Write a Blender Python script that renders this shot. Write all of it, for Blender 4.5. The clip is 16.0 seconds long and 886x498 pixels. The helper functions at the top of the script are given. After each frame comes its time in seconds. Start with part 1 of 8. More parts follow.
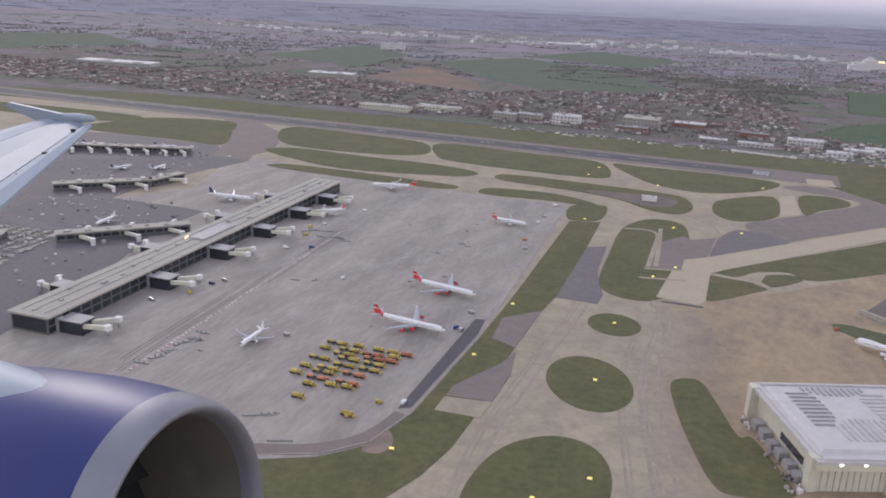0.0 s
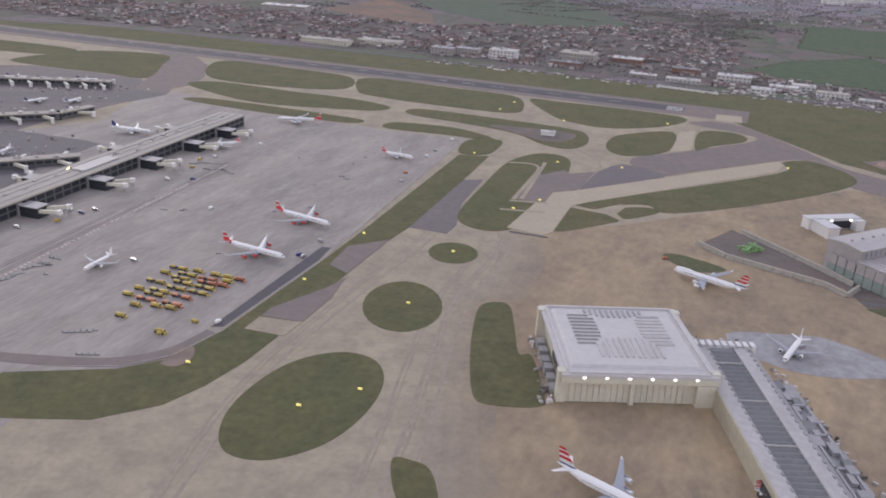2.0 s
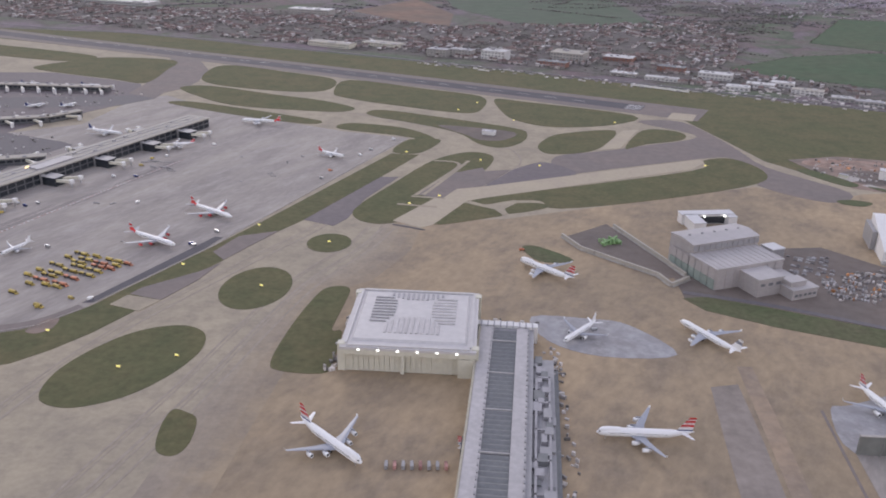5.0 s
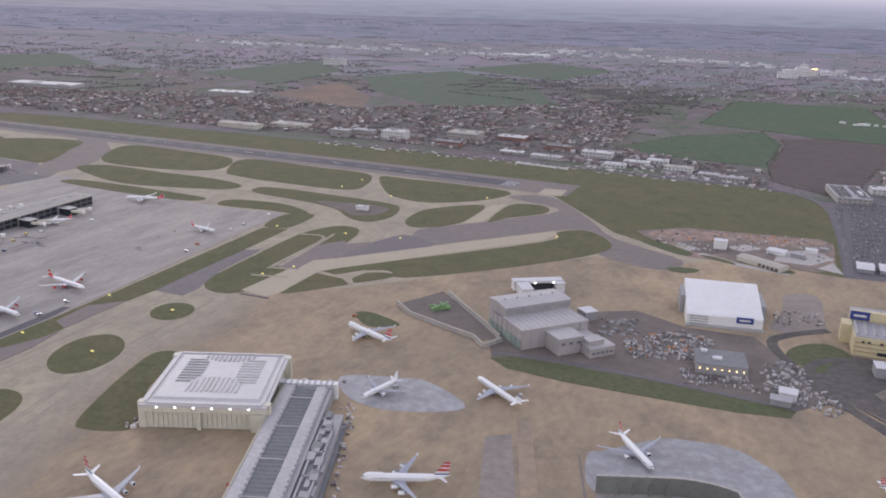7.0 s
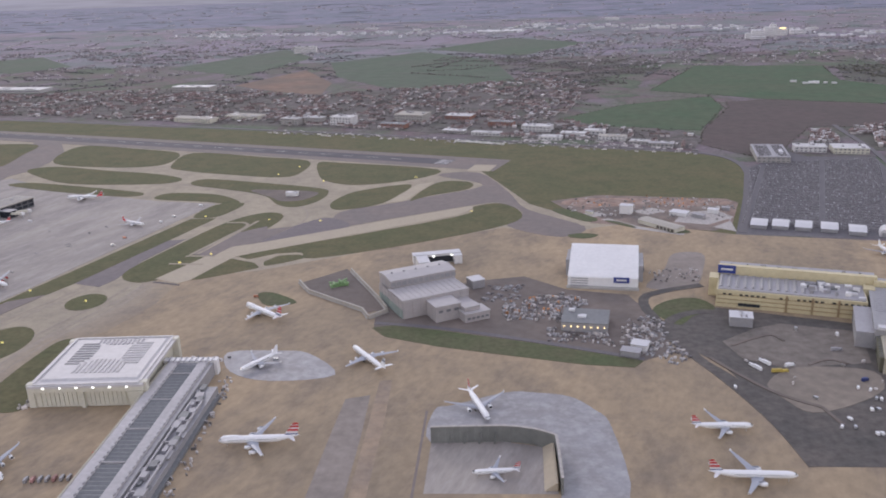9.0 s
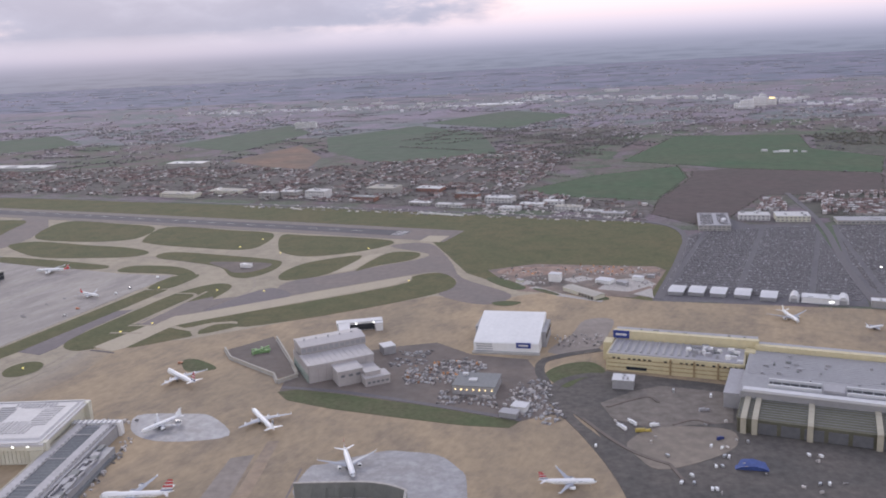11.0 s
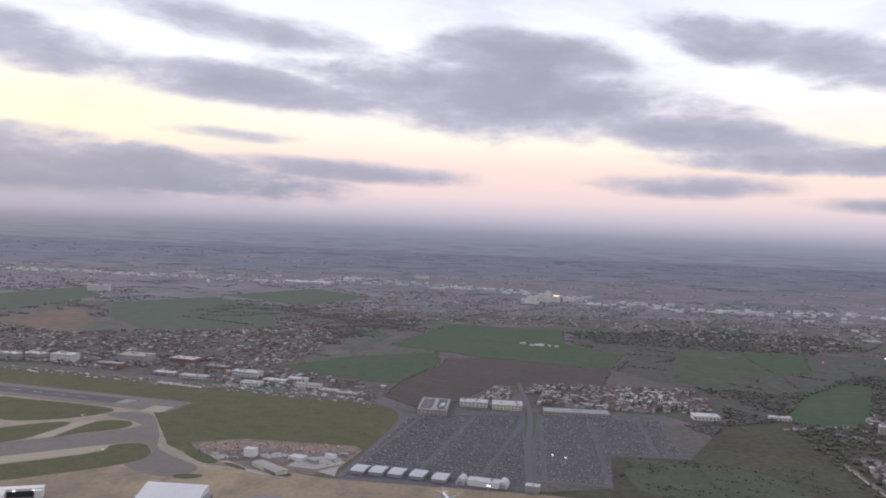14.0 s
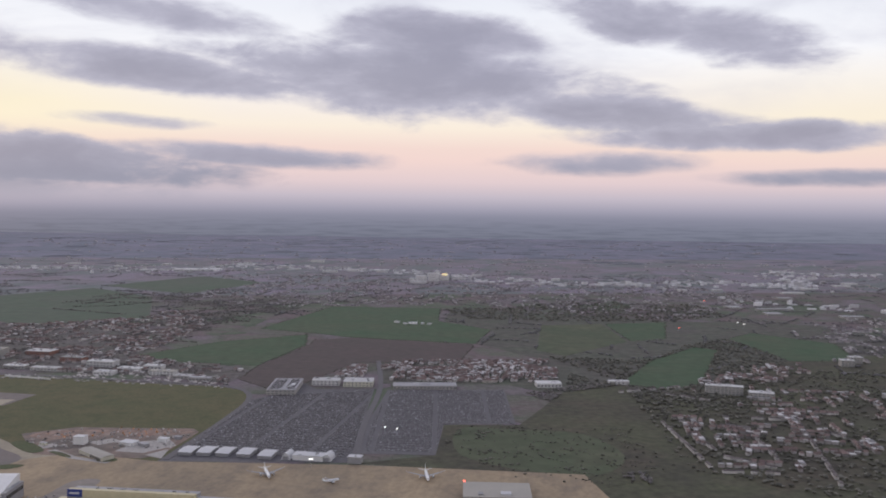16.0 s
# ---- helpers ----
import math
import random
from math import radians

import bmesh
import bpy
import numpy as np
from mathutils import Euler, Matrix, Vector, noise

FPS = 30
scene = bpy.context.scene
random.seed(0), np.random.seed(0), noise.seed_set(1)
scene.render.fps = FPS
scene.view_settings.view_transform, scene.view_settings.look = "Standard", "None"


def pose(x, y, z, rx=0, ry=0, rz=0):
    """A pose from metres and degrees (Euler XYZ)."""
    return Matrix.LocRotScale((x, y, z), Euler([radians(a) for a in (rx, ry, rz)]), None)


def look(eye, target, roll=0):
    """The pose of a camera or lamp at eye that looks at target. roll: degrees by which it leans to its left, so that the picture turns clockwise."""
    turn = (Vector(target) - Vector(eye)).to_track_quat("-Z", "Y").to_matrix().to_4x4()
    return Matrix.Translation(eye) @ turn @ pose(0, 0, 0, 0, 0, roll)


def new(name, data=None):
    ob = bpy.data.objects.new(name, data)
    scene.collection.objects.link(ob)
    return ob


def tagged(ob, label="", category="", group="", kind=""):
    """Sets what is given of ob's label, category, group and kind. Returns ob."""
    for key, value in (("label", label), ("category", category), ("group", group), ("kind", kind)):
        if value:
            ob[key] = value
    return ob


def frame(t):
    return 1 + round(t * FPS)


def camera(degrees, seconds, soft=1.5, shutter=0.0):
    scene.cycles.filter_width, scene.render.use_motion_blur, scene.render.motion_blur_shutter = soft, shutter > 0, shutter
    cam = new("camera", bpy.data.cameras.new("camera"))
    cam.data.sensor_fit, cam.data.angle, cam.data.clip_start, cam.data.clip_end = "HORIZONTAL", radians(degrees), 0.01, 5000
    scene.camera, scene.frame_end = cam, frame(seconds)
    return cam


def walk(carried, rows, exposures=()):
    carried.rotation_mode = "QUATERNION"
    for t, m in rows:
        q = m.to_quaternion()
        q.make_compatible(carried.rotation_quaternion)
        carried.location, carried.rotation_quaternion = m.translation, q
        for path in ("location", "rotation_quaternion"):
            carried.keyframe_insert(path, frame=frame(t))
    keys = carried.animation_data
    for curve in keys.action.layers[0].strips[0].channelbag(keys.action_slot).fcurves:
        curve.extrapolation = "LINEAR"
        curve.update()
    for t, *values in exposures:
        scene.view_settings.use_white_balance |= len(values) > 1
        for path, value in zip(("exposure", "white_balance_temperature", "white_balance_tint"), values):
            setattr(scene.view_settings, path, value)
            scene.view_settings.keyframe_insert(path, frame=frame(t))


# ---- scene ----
# One unit is about 2.4 m of the real place: the model is at about two fifths of full size.
S = 0.415
cam = camera(55.0, 16.0, soft=1.9)
PATH = [
    (0, (3.347, -5.133, 123.363), (3.334, -3.222, 122.774), 2.8),
    (0.5, (19.582, -8.105, 124.781), (19.593, -6.192, 124.197), 3.2),
    (1, (35.675, -12.721, 126.589), (35.686, -10.81, 125.999), 3.1),
    (1.5, (51.43, -17.811, 128.418), (51.426, -15.924, 127.756), 3.2),
    (2, (66.695, -22.397, 131.146), (66.687, -20.537, 130.412), 3.1),
    (2.5, (82.051, -27.444, 133.133), (82.023, -25.589, 132.386), 2.4),
    (3, (98.085, -31.782, 135.642), (98.037, -29.926, 134.898), 2.0),
    (3.2, (104.594, -33.659, 136.203), (104.541, -31.799, 135.468), 2.1),
    (5.3, (174.21, -56.876, 149.512), (173.99, -55.037, 148.756), 1.2),
    (5.5, (180.601, -59.043, 149.989), (180.392, -57.197, 149.247), 0.9),
    (6, (196.063, -64.337, 151.492), (195.913, -62.447, 150.857), 1.5),
    (6.5, (211.574, -69.35, 153.028), (211.44, -67.441, 152.446), 1.7),
    (7, (227.1, -74.618, 154.658), (226.974, -72.709, 154.076), 1.6),
    (7.5, (242.981, -79.894, 156.662), (242.831, -77.99, 156.068), 0.4),
    (8, (258.983, -85.084, 158.403), (258.826, -83.184, 157.799), -0.9),
    (8.5, (274.396, -90.274, 159.86), (274.247, -88.38, 159.235), -1.6),
    (8.7, (280.628, -92.375, 160.165), (280.484, -90.482, 159.536), -1.8),
    (10.8, (348.609, -114.24, 166.046), (348.399, -112.316, 165.543), -3.3),
    (11, (355.18, -116.246, 166.288), (354.971, -114.313, 165.817), -2.9),
    (11.5, (371.359, -121.263, 167.105), (371.166, -119.311, 166.716), -2.1),
    (12, (387.476, -126.384, 167.997), (387.295, -124.418, 167.681), -0.6),
    (12.5, (403.839, -131.529, 168.882), (403.703, -129.552, 168.616), 0.7),
    (13, (419.931, -136.726, 169.51), (419.854, -134.736, 169.322), 2.1),
    (13.5, (436.665, -141.902, 169.948), (436.737, -139.906, 169.834), 3.8),
    (14, (452.962, -146.831, 170.22), (453.121, -144.839, 170.163), 2.4),
    (14.5, (469.54, -152.393, 170.389), (469.742, -150.403, 170.362), 2.1),
    (15, (485.793, -158.663, 170.421), (486.026, -156.677, 170.414), 2.2),
    (15.5, (501.567, -165.589, 170.526), (501.848, -163.611, 170.431), 1.3),
    (16, (516.645, -172.432, 170.791), (516.999, -170.466, 170.697), 0.8),
]
EXPOSURE = [(0, -0.1, 6040, 11), (3, -0.15, 6090, 12), (6, -0.11, 5990, 12), (9, -0.1, 5990, 12), (11, -0.08, 5940, 11), (12.5, -0.02, 5840, 11), (13.0, -0.02, 5840, 11), (13.5, -0.05, 5840, 10), (14.0, -0.5, 5990, 10), (14.5, -0.68, 6040, 10), (16, -0.7, 6040, 10)]
walk(cam, [(t, look(eye, target, roll)) for t, eye, target, roll in PATH], EXPOSURE)

# ---------------------------------------------------------------- light
def build_sky():
    """Evening sky: pale, with a peach band over the horizon and long grey clouds."""
    world = bpy.data.worlds.new("evening_sky")
    scene.world = world
    world.use_nodes = True
    nt = world.node_tree
    nt.nodes.clear()
    N, Lk = nt.nodes.new, nt.links.new

    def op(kind, a, b=None, clamp=False):
        n = N("ShaderNodeMath")
        n.operation, n.use_clamp = kind, clamp
        for i, v in enumerate((a, b)):
            if v is None:
                continue
            if isinstance(v, (int, float)):
                n.inputs[i].default_value = v
            else:
                Lk(v, n.inputs[i])
        return n.outputs[0]

    def mix(fac, a, b):
        n = N("ShaderNodeMix")
        n.data_type = "RGBA"
        for i, v in ((0, fac), (6, a), (7, b)):
            if isinstance(v, (int, float)):
                n.inputs[i].default_value = v
            elif isinstance(v, tuple):
                n.inputs[i].default_value = (*v, 1)
            else:
                Lk(v, n.inputs[i])
        return n.outputs[2]

    def ramp(fac, stops):
        n = N("ShaderNodeValToRGB")
        e = n.color_ramp.elements
        e[0].position, e[0].color = stops[0][0], (*stops[0][1], 1)
        e[1].position, e[1].color = stops[-1][0], (*stops[-1][1], 1)
        for p, c in stops[1:-1]:
            e.new(p).color = (*c, 1)
        Lk(fac, n.inputs[0])
        return n.outputs[0]

    co = N("ShaderNodeTexCoord").outputs["Generated"]
    sep = N("ShaderNodeSeparateXYZ")
    Lk(co, sep.inputs[0])
    x, y, z = sep.outputs
    el = op("MULTIPLY", op("ARCSINE", z), 57.2958)
    az = op("MULTIPLY", op("ARCTAN2", x, y), 57.2958)

    # clear sky by height, from the haze under the horizon to the zenith
    lift = op("DIVIDE", op("ADD", el, 4.0), 40.0, True)
    clear = ramp(lift, [(0.0, HAZE_LOW), (0.05, (0.31, 0.315, 0.385)), (0.07, (0.35, 0.35, 0.43)), (0.0875, (0.44, 0.425, 0.515)), (0.1, HAZE_TOP), (0.12, (0.93, 0.80, 0.86)), (0.145, (1.28, 0.99, 0.95)), (0.18, (1.5, 1.1, 0.96)), (0.2, (1.52, 1.14, 0.97)),
                         (0.235, (1.62, 1.38, 1.10)), (0.28, (1.6, 1.42, 1.25)), (0.35, (1.6, 1.53, 1.48)), (0.5, (1.32, 1.32, 1.38)), (1.0, (0.70, 0.76, 0.92))])

    # a yellower glow low down on both sides of the peach band
    side = op("ADD", op("DIVIDE", op("SUBTRACT", -4.0, az), 14.0, True), op("MULTIPLY", op("DIVIDE", op("SUBTRACT", az, 16.0), 18.0, True), 0.45))
    band = op("SUBTRACT", 1.0, op("DIVIDE", op("ABSOLUTE", op("SUBTRACT", el, 6.2)), 4.0), True)
    clear = mix(op("MULTIPLY", op("MULTIPLY", side, band), 0.75), clear, (1.66, 1.42, 0.92))

    # noise in angle space, drawn out along the horizon
    comb = N("ShaderNodeCombineXYZ")
    Lk(op("MULTIPLY", az, 0.075), comb.inputs[0])
    Lk(op("MULTIPLY", el, 0.21), comb.inputs[1])

    def fbm(scale, detail, w, distort=0.0):
        n = N("ShaderNodeTexNoise")
        n.noise_dimensions = "4D"
        n.inputs["Scale"].default_value, n.inputs["Detail"].default_value, n.inputs["W"].default_value = scale, detail, w
        n.inputs["Roughness"].default_value, n.inputs["Distortion"].default_value = 0.58, distort
        Lk(comb.outputs[0], n.inputs["Vector"])
        return n.outputs["Fac"]

    def smooth(v, lo, hi):
        n = N("ShaderNodeMapRange")
        n.interpolation_type = "SMOOTHSTEP"
        Lk(v, n.inputs[0])
        n.inputs[1].default_value, n.inputs[2].default_value = lo, hi
        return n.outputs[0]

    big, fine = fbm(1.1, 7, 2.0, 0.4), fbm(3.4, 8, 7.0, 0.3)
    rag = op("ADD", op("MULTIPLY", op("SUBTRACT", big, 0.5), 2.2), op("MULTIPLY", op("SUBTRACT", fine, 0.5), 1.7))

    # broken dark streaks of the last land under the haze
    flat = N("ShaderNodeCombineXYZ")
    Lk(op("MULTIPLY", az, 0.45), flat.inputs[0])
    Lk(op("MULTIPLY", el, 7.0), flat.inputs[1])
    streak = N("ShaderNodeTexNoise")
    streak.inputs["Scale"].default_value, streak.inputs["Detail"].default_value = 1.0, 5
    Lk(flat.outputs[0], streak.inputs["Vector"])
    under = op("MULTIPLY", op("SUBTRACT", -0.5, el), 0.8, True)
    clear = mix(op("MULTIPLY", op("MULTIPLY", smooth(streak.outputs["Fac"], 0.42, 0.66), under), 0.5), clear, (0.20, 0.21, 0.26))

    # cloud banks: centre azimuth, height, half width, half height, slope, weight
    cover = None
    for caz, cel, wa, we, slope, weight in CLOUDS:
        da = op("SUBTRACT", az, caz)
        de = op("SUBTRACT", op("SUBTRACT", el, cel), op("MULTIPLY", da, slope))
        r = op("ADD", op("POWER", op("ABSOLUTE", op("DIVIDE", da, wa)), 2.0), op("POWER", op("ABSOLUTE", op("DIVIDE", de, we)), 2.0))
        k = op("MULTIPLY", op("ADD", op("SUBTRACT", 1.0, r), rag), weight)
        cover = k if cover is None else op("MAXIMUM", cover, k)
    high = op("MULTIPLY", op("SUBTRACT", el, 14.0), 0.12, True)
    cover = op("MAXIMUM", cover, op("ADD", op("MULTIPLY", high, 1.3), op("SUBTRACT", rag, 0.9)))
    mask, thick = smooth(cover, -0.3, 0.75), smooth(cover, 0.1, 1.5)
    lit = mix(fine, (0.92, 0.86, 0.97), (0.76, 0.72, 0.84))
    shade = mix(op("MULTIPLY", thick, op("ADD", op("MULTIPLY", big, 0.7), 0.5), True), lit, (0.53, 0.50, 0.61))
    low = op("MULTIPLY", op("SUBTRACT", 4.6, el), 0.35, True)
    shade = mix(op("MULTIPLY", low, 0.75), shade, (0.44, 0.45, 0.55))
    veil = op("MULTIPLY", smooth(fbm(0.8, 6, 11.0, 0.5), 0.44, 0.68), op("MULTIPLY", op("SUBTRACT", el, 5.5), 0.25, True))
    clear = mix(op("MULTIPLY", veil, 0.5), clear, (0.93, 0.89, 1.0))
    above = op("MULTIPLY", el, 0.7, True)
    sky = mix(op("MULTIPLY", op("MULTIPLY", mask, 0.93), above), clear, shade)

    # a thin physical evening sky over it, for the tint of the light
    nishita = N("ShaderNodeTexSky")
    nishita.sky_type, nishita.sun_disc = "NISHITA", False
    nishita.sun_elevation, nishita.sun_rotation = radians(SUN_EL), radians(SUN_AZ)
    add = N("ShaderNodeMix")
    add.data_type, add.blend_type = "RGBA", "ADD"
    add.inputs[0].default_value = 0.0008
    Lk(sky, add.inputs[6])
    Lk(nishita.outputs[0], add.inputs[7])
    bg = N("ShaderNodeBackground")
    Lk(add.outputs[2], bg.inputs[0])
    bg.inputs[1].default_value = SKY_STRENGTH
    out = N("ShaderNodeOutputWorld")
    Lk(bg.outputs[0], out.inputs[0])


SKY_STRENGTH, SUN_EL, SUN_AZ = 1.0, 6.0, -25.0
HAZE_LOW, HAZE_TOP = (0.25, 0.26, 0.325), (0.62, 0.57, 0.665)
CLOUDS = [
    (7.5, 8.5, 16.0, 2.7, -0.05, 1.2),
    (-8.0, 8.4, 12.0, 1.5, -0.07, 1.15),
    (20.0, 6.6, 11.0, 1.5, -0.12, 1.15),
    (9.5, 11.2, 8.0, 1.8, -0.05, 1.1),
    (26.0, 11.4, 9.0, 1.9, -0.18, 1.15),
    (-22.0, 9.9, 7.5, 1.9, -0.1, 1.1),
    (-9.5, 12.2, 10.0, 1.3, -0.12, 0.95),
    (-17.0, 2.9, 15.0, 1.8, -0.05, 1.25),
    (-28.0, 3.0, 17.0, 2.7, -0.06, 1.25),
    (-24.0, 0.9, 18.0, 1.5, -0.02, 0.9),
    (-4.0, 3.4, 9.5, 0.85, -0.03, 0.9),
    (-9.6, 5.3, 5.0, 0.55, -0.02, 0.8),
    (30.5, 4.8, 12.0, 1.0, -0.01, 1.15),
    (21.0, 3.1, 7.0, 0.85, 0.0, 0.65),
    (34.0, 2.2, 8.0, 0.6, 0.0, 0.7),
    (-34.0, 9.5, 8.0, 2.0, -0.05, 1.0),
]
build_sky()
sun_data = bpy.data.lights.new("evening_sun", "SUN")
sun_data.energy, sun_data.angle, sun_data.color = 0.8, radians(14), (1.0, 0.86, 0.74)
sun = new("evening_sun", sun_data)
sun.matrix_world = look((0, 0, 900), (-math.sin(radians(SUN_AZ)), -math.cos(radians(SUN_AZ)), 900 - math.tan(radians(24))))

# ---------------------------------------------------------------- materials
def material(name, colour, rough=0.7, metal=0.0, vary=0.18, scale=0.3, tint=None, tint_scale=0.03, tint_amount=0.6, bump=0.0, emit=0.0, island=0.0, stretch=None, piece=0.0, blot=None, blot_scale=0.1, blot_amount=0.5):
    """A surface with grain at a small scale and stains or patches (tint) at a large one; sizes in units of the world."""
    m = bpy.data.materials.new(name)
    m.use_nodes = True
    nt = m.node_tree
    N, Lk = nt.nodes.new, nt.links.new
    bsdf = nt.nodes["Principled BSDF"]
    bsdf.inputs["Roughness"].default_value, bsdf.inputs["Metallic"].default_value = rough, metal
    co = N("ShaderNodeTexCoord").outputs["Object"]
    if stretch:
        mp = N("ShaderNodeMapping")
        mp.vector_type = "TEXTURE"
        mp.inputs["Scale"].default_value, mp.inputs["Rotation"].default_value = [1 / k for k in stretch], (0, 0, radians(-19))
        Lk(co, mp.inputs[0])
        co = mp.outputs[0]

    def noise_tex(s, detail, rough_=0.6):
        n = N("ShaderNodeTexNoise")
        n.inputs["Scale"].default_value, n.inputs["Detail"].default_value, n.inputs["Roughness"].default_value = s, detail, rough_
        Lk(co, n.inputs["Vector"])
        return n.outputs["Fac"]

    def spread(fac, lo, hi):
        n = N("ShaderNodeMapRange")
        n.inputs[1].default_value, n.inputs[2].default_value = 0.32, 0.68
        n.inputs[3].default_value, n.inputs[4].default_value = lo, hi
        Lk(fac, n.inputs[0])
        low = N("ShaderNodeMath")
        low.operation = "MAXIMUM"
        low.inputs[1].default_value = 0.0
        Lk(n.outputs[0], low.inputs[0])
        return low.outputs[0]

    def mix(fac, a, b, blend="MIX"):
        n = N("ShaderNodeMix")
        n.data_type, n.blend_type = "RGBA", blend
        for i, v in ((0, fac), (6, a), (7, b)):
            if isinstance(v, (int, float)):
                n.inputs[i].default_value = v
            elif isinstance(v, tuple):
                n.inputs[i].default_value = (*v, 1)
            else:
                Lk(v, n.inputs[i])
        return n.outputs[2]

    col = colour
    if tint:
        col = mix(spread(noise_tex(tint_scale, 4), 0.0, tint_amount), col, tint)
    if blot:
        col = mix(spread(noise_tex(blot_scale, 5, 0.7), -blot_amount * 0.6, blot_amount), col, blot)
    if island:
        geo = N("ShaderNodeNewGeometry")
        hsv = N("ShaderNodeHueSaturation")
        mr = N("ShaderNodeMapRange")
        mr.inputs[3].default_value, mr.inputs[4].default_value = 1 - island, 1 + island
        Lk(geo.outputs["Random Per Island"], mr.inputs[0])
        Lk(mr.outputs[0], hsv.inputs["Value"])
        if isinstance(col, tuple):
            hsv.inputs["Color"].default_value = (*col, 1)
        else:
            Lk(col, hsv.inputs["Color"])
        col = hsv.outputs[0]
    if piece:
        info = N("ShaderNodeObjectInfo")
        hsv = N("ShaderNodeHueSaturation")
        mr = N("ShaderNodeMapRange")
        mr.inputs[3].default_value, mr.inputs[4].default_value = 1 - piece, 1 + piece
        Lk(info.outputs["Random"], mr.inputs[0])
        Lk(mr.outputs[0], hsv.inputs["Value"])
        if isinstance(col, tuple):
            hsv.inputs["Color"].default_value = (*col, 1)
        else:
            Lk(col, hsv.inputs["Color"])
        col = hsv.outputs[0]
    if vary:
        grain = spread(noise_tex(scale, 5), 1 - vary, 1 + vary)
        cc = N("ShaderNodeCombineXYZ")
        for i in range(3):
            Lk(grain, cc.inputs[i])
        col = mix(1.0, col, cc.outputs[0], "MULTIPLY")
    if isinstance(col, tuple):
        bsdf.inputs["Base Color"].default_value = (*col, 1)
    else:
        Lk(col, bsdf.inputs["Base Color"])
    if bump:
        b = N("ShaderNodeBump")
        b.inputs["Strength"].default_value, b.inputs["Distance"].default_value = bump, 0.1
        Lk(noise_tex(scale * 3, 3), b.inputs["Height"])
        Lk(b.outputs[0], bsdf.inputs["Normal"])
    if emit:
        bsdf.inputs["Emission Color"].default_value = (*colour, 1)
        bsdf.inputs["Emission Strength"].default_value = emit
    return m


def patchwork(name, tones, cell, hedge=0.6):
    """Open country: fields of several tones with ragged bounds, dark hedges between them and a fine mottle."""
    m = material(name, tones[0], 0.95, vary=0.0)
    nt = m.node_tree
    N, Lk = nt.nodes.new, nt.links.new
    co = N("ShaderNodeTexCoord").outputs["Object"]

    def tex(kind, scale, detail=4):
        n = N(kind)
        n.inputs["Scale"].default_value, n.inputs["Detail"].default_value = scale, detail
        return n

    warp = tex("ShaderNodeTexNoise", cell * 2.2)
    Lk(co, warp.inputs["Vector"])
    push = N("ShaderNodeVectorMath")
    push.operation, push.inputs[1].default_value = "MULTIPLY", (0.45 / cell, 0.45 / cell, 0)
    Lk(warp.outputs["Color"], push.inputs[0])
    place = N("ShaderNodeVectorMath")
    place.operation = "ADD"
    Lk(co, place.inputs[0])
    Lk(push.outputs[0], place.inputs[1])
    vor = tex("ShaderNodeTexVoronoi", cell, 0)
    Lk(place.outputs[0], vor.inputs["Vector"])
    sep = N("ShaderNodeSeparateColor")
    Lk(vor.outputs["Color"], sep.inputs[0])
    soft = tex("ShaderNodeTexNoise", cell * 1.3, 5)
    Lk(co, soft.inputs["Vector"])
    pick = N("ShaderNodeMix")
    pick.inputs[0].default_value = 0.55
    Lk(sep.outputs[0], pick.inputs[2])
    Lk(soft.outputs["Fac"], pick.inputs[3])
    ramp = N("ShaderNodeValToRGB")
    e = ramp.color_ramp.elements
    for k, c in enumerate(tones):
        at = 0.2 + 0.6 * k / (len(tones) - 1)
        el = e[k] if k < 2 else e.new(at)
        el.position, el.color = at, (*c, 1)
    Lk(pick.outputs[0], ramp.inputs[0])
    edge = tex("ShaderNodeTexVoronoi", cell, 0)
    edge.feature = "DISTANCE_TO_EDGE"
    Lk(place.outputs[0], edge.inputs["Vector"])
    fine = tex("ShaderNodeTexNoise", 0.16, 6)
    fine.inputs["Roughness"].default_value = 0.75
    Lk(co, fine.inputs["Vector"])
    dark = N("ShaderNodeMapRange")
    dark.inputs[1].default_value, dark.inputs[2].default_value, dark.inputs[3].default_value, dark.inputs[4].default_value = 0.02, 0.07, hedge, 1.0
    Lk(edge.outputs["Distance"], dark.inputs[0])
    grain = N("ShaderNodeMapRange")
    grain.inputs[1].default_value, grain.inputs[2].default_value, grain.inputs[3].default_value, grain.inputs[4].default_value = 0.3, 0.7, 0.6, 1.45
    Lk(fine.outputs["Fac"], grain.inputs[0])
    mul = N("ShaderNodeMath")
    mul.operation = "MULTIPLY"
    Lk(dark.outputs[0], mul.inputs[0])
    Lk(grain.outputs[0], mul.inputs[1])
    scale_ = N("ShaderNodeVectorMath")
    scale_.operation = "SCALE"
    Lk(ramp.outputs[0], scale_.inputs[0])
    Lk(mul.outputs[0], scale_.inputs["Scale"])
    Lk(scale_.outputs[0], nt.nodes["Principled BSDF"].inputs["Base Color"])
    return m


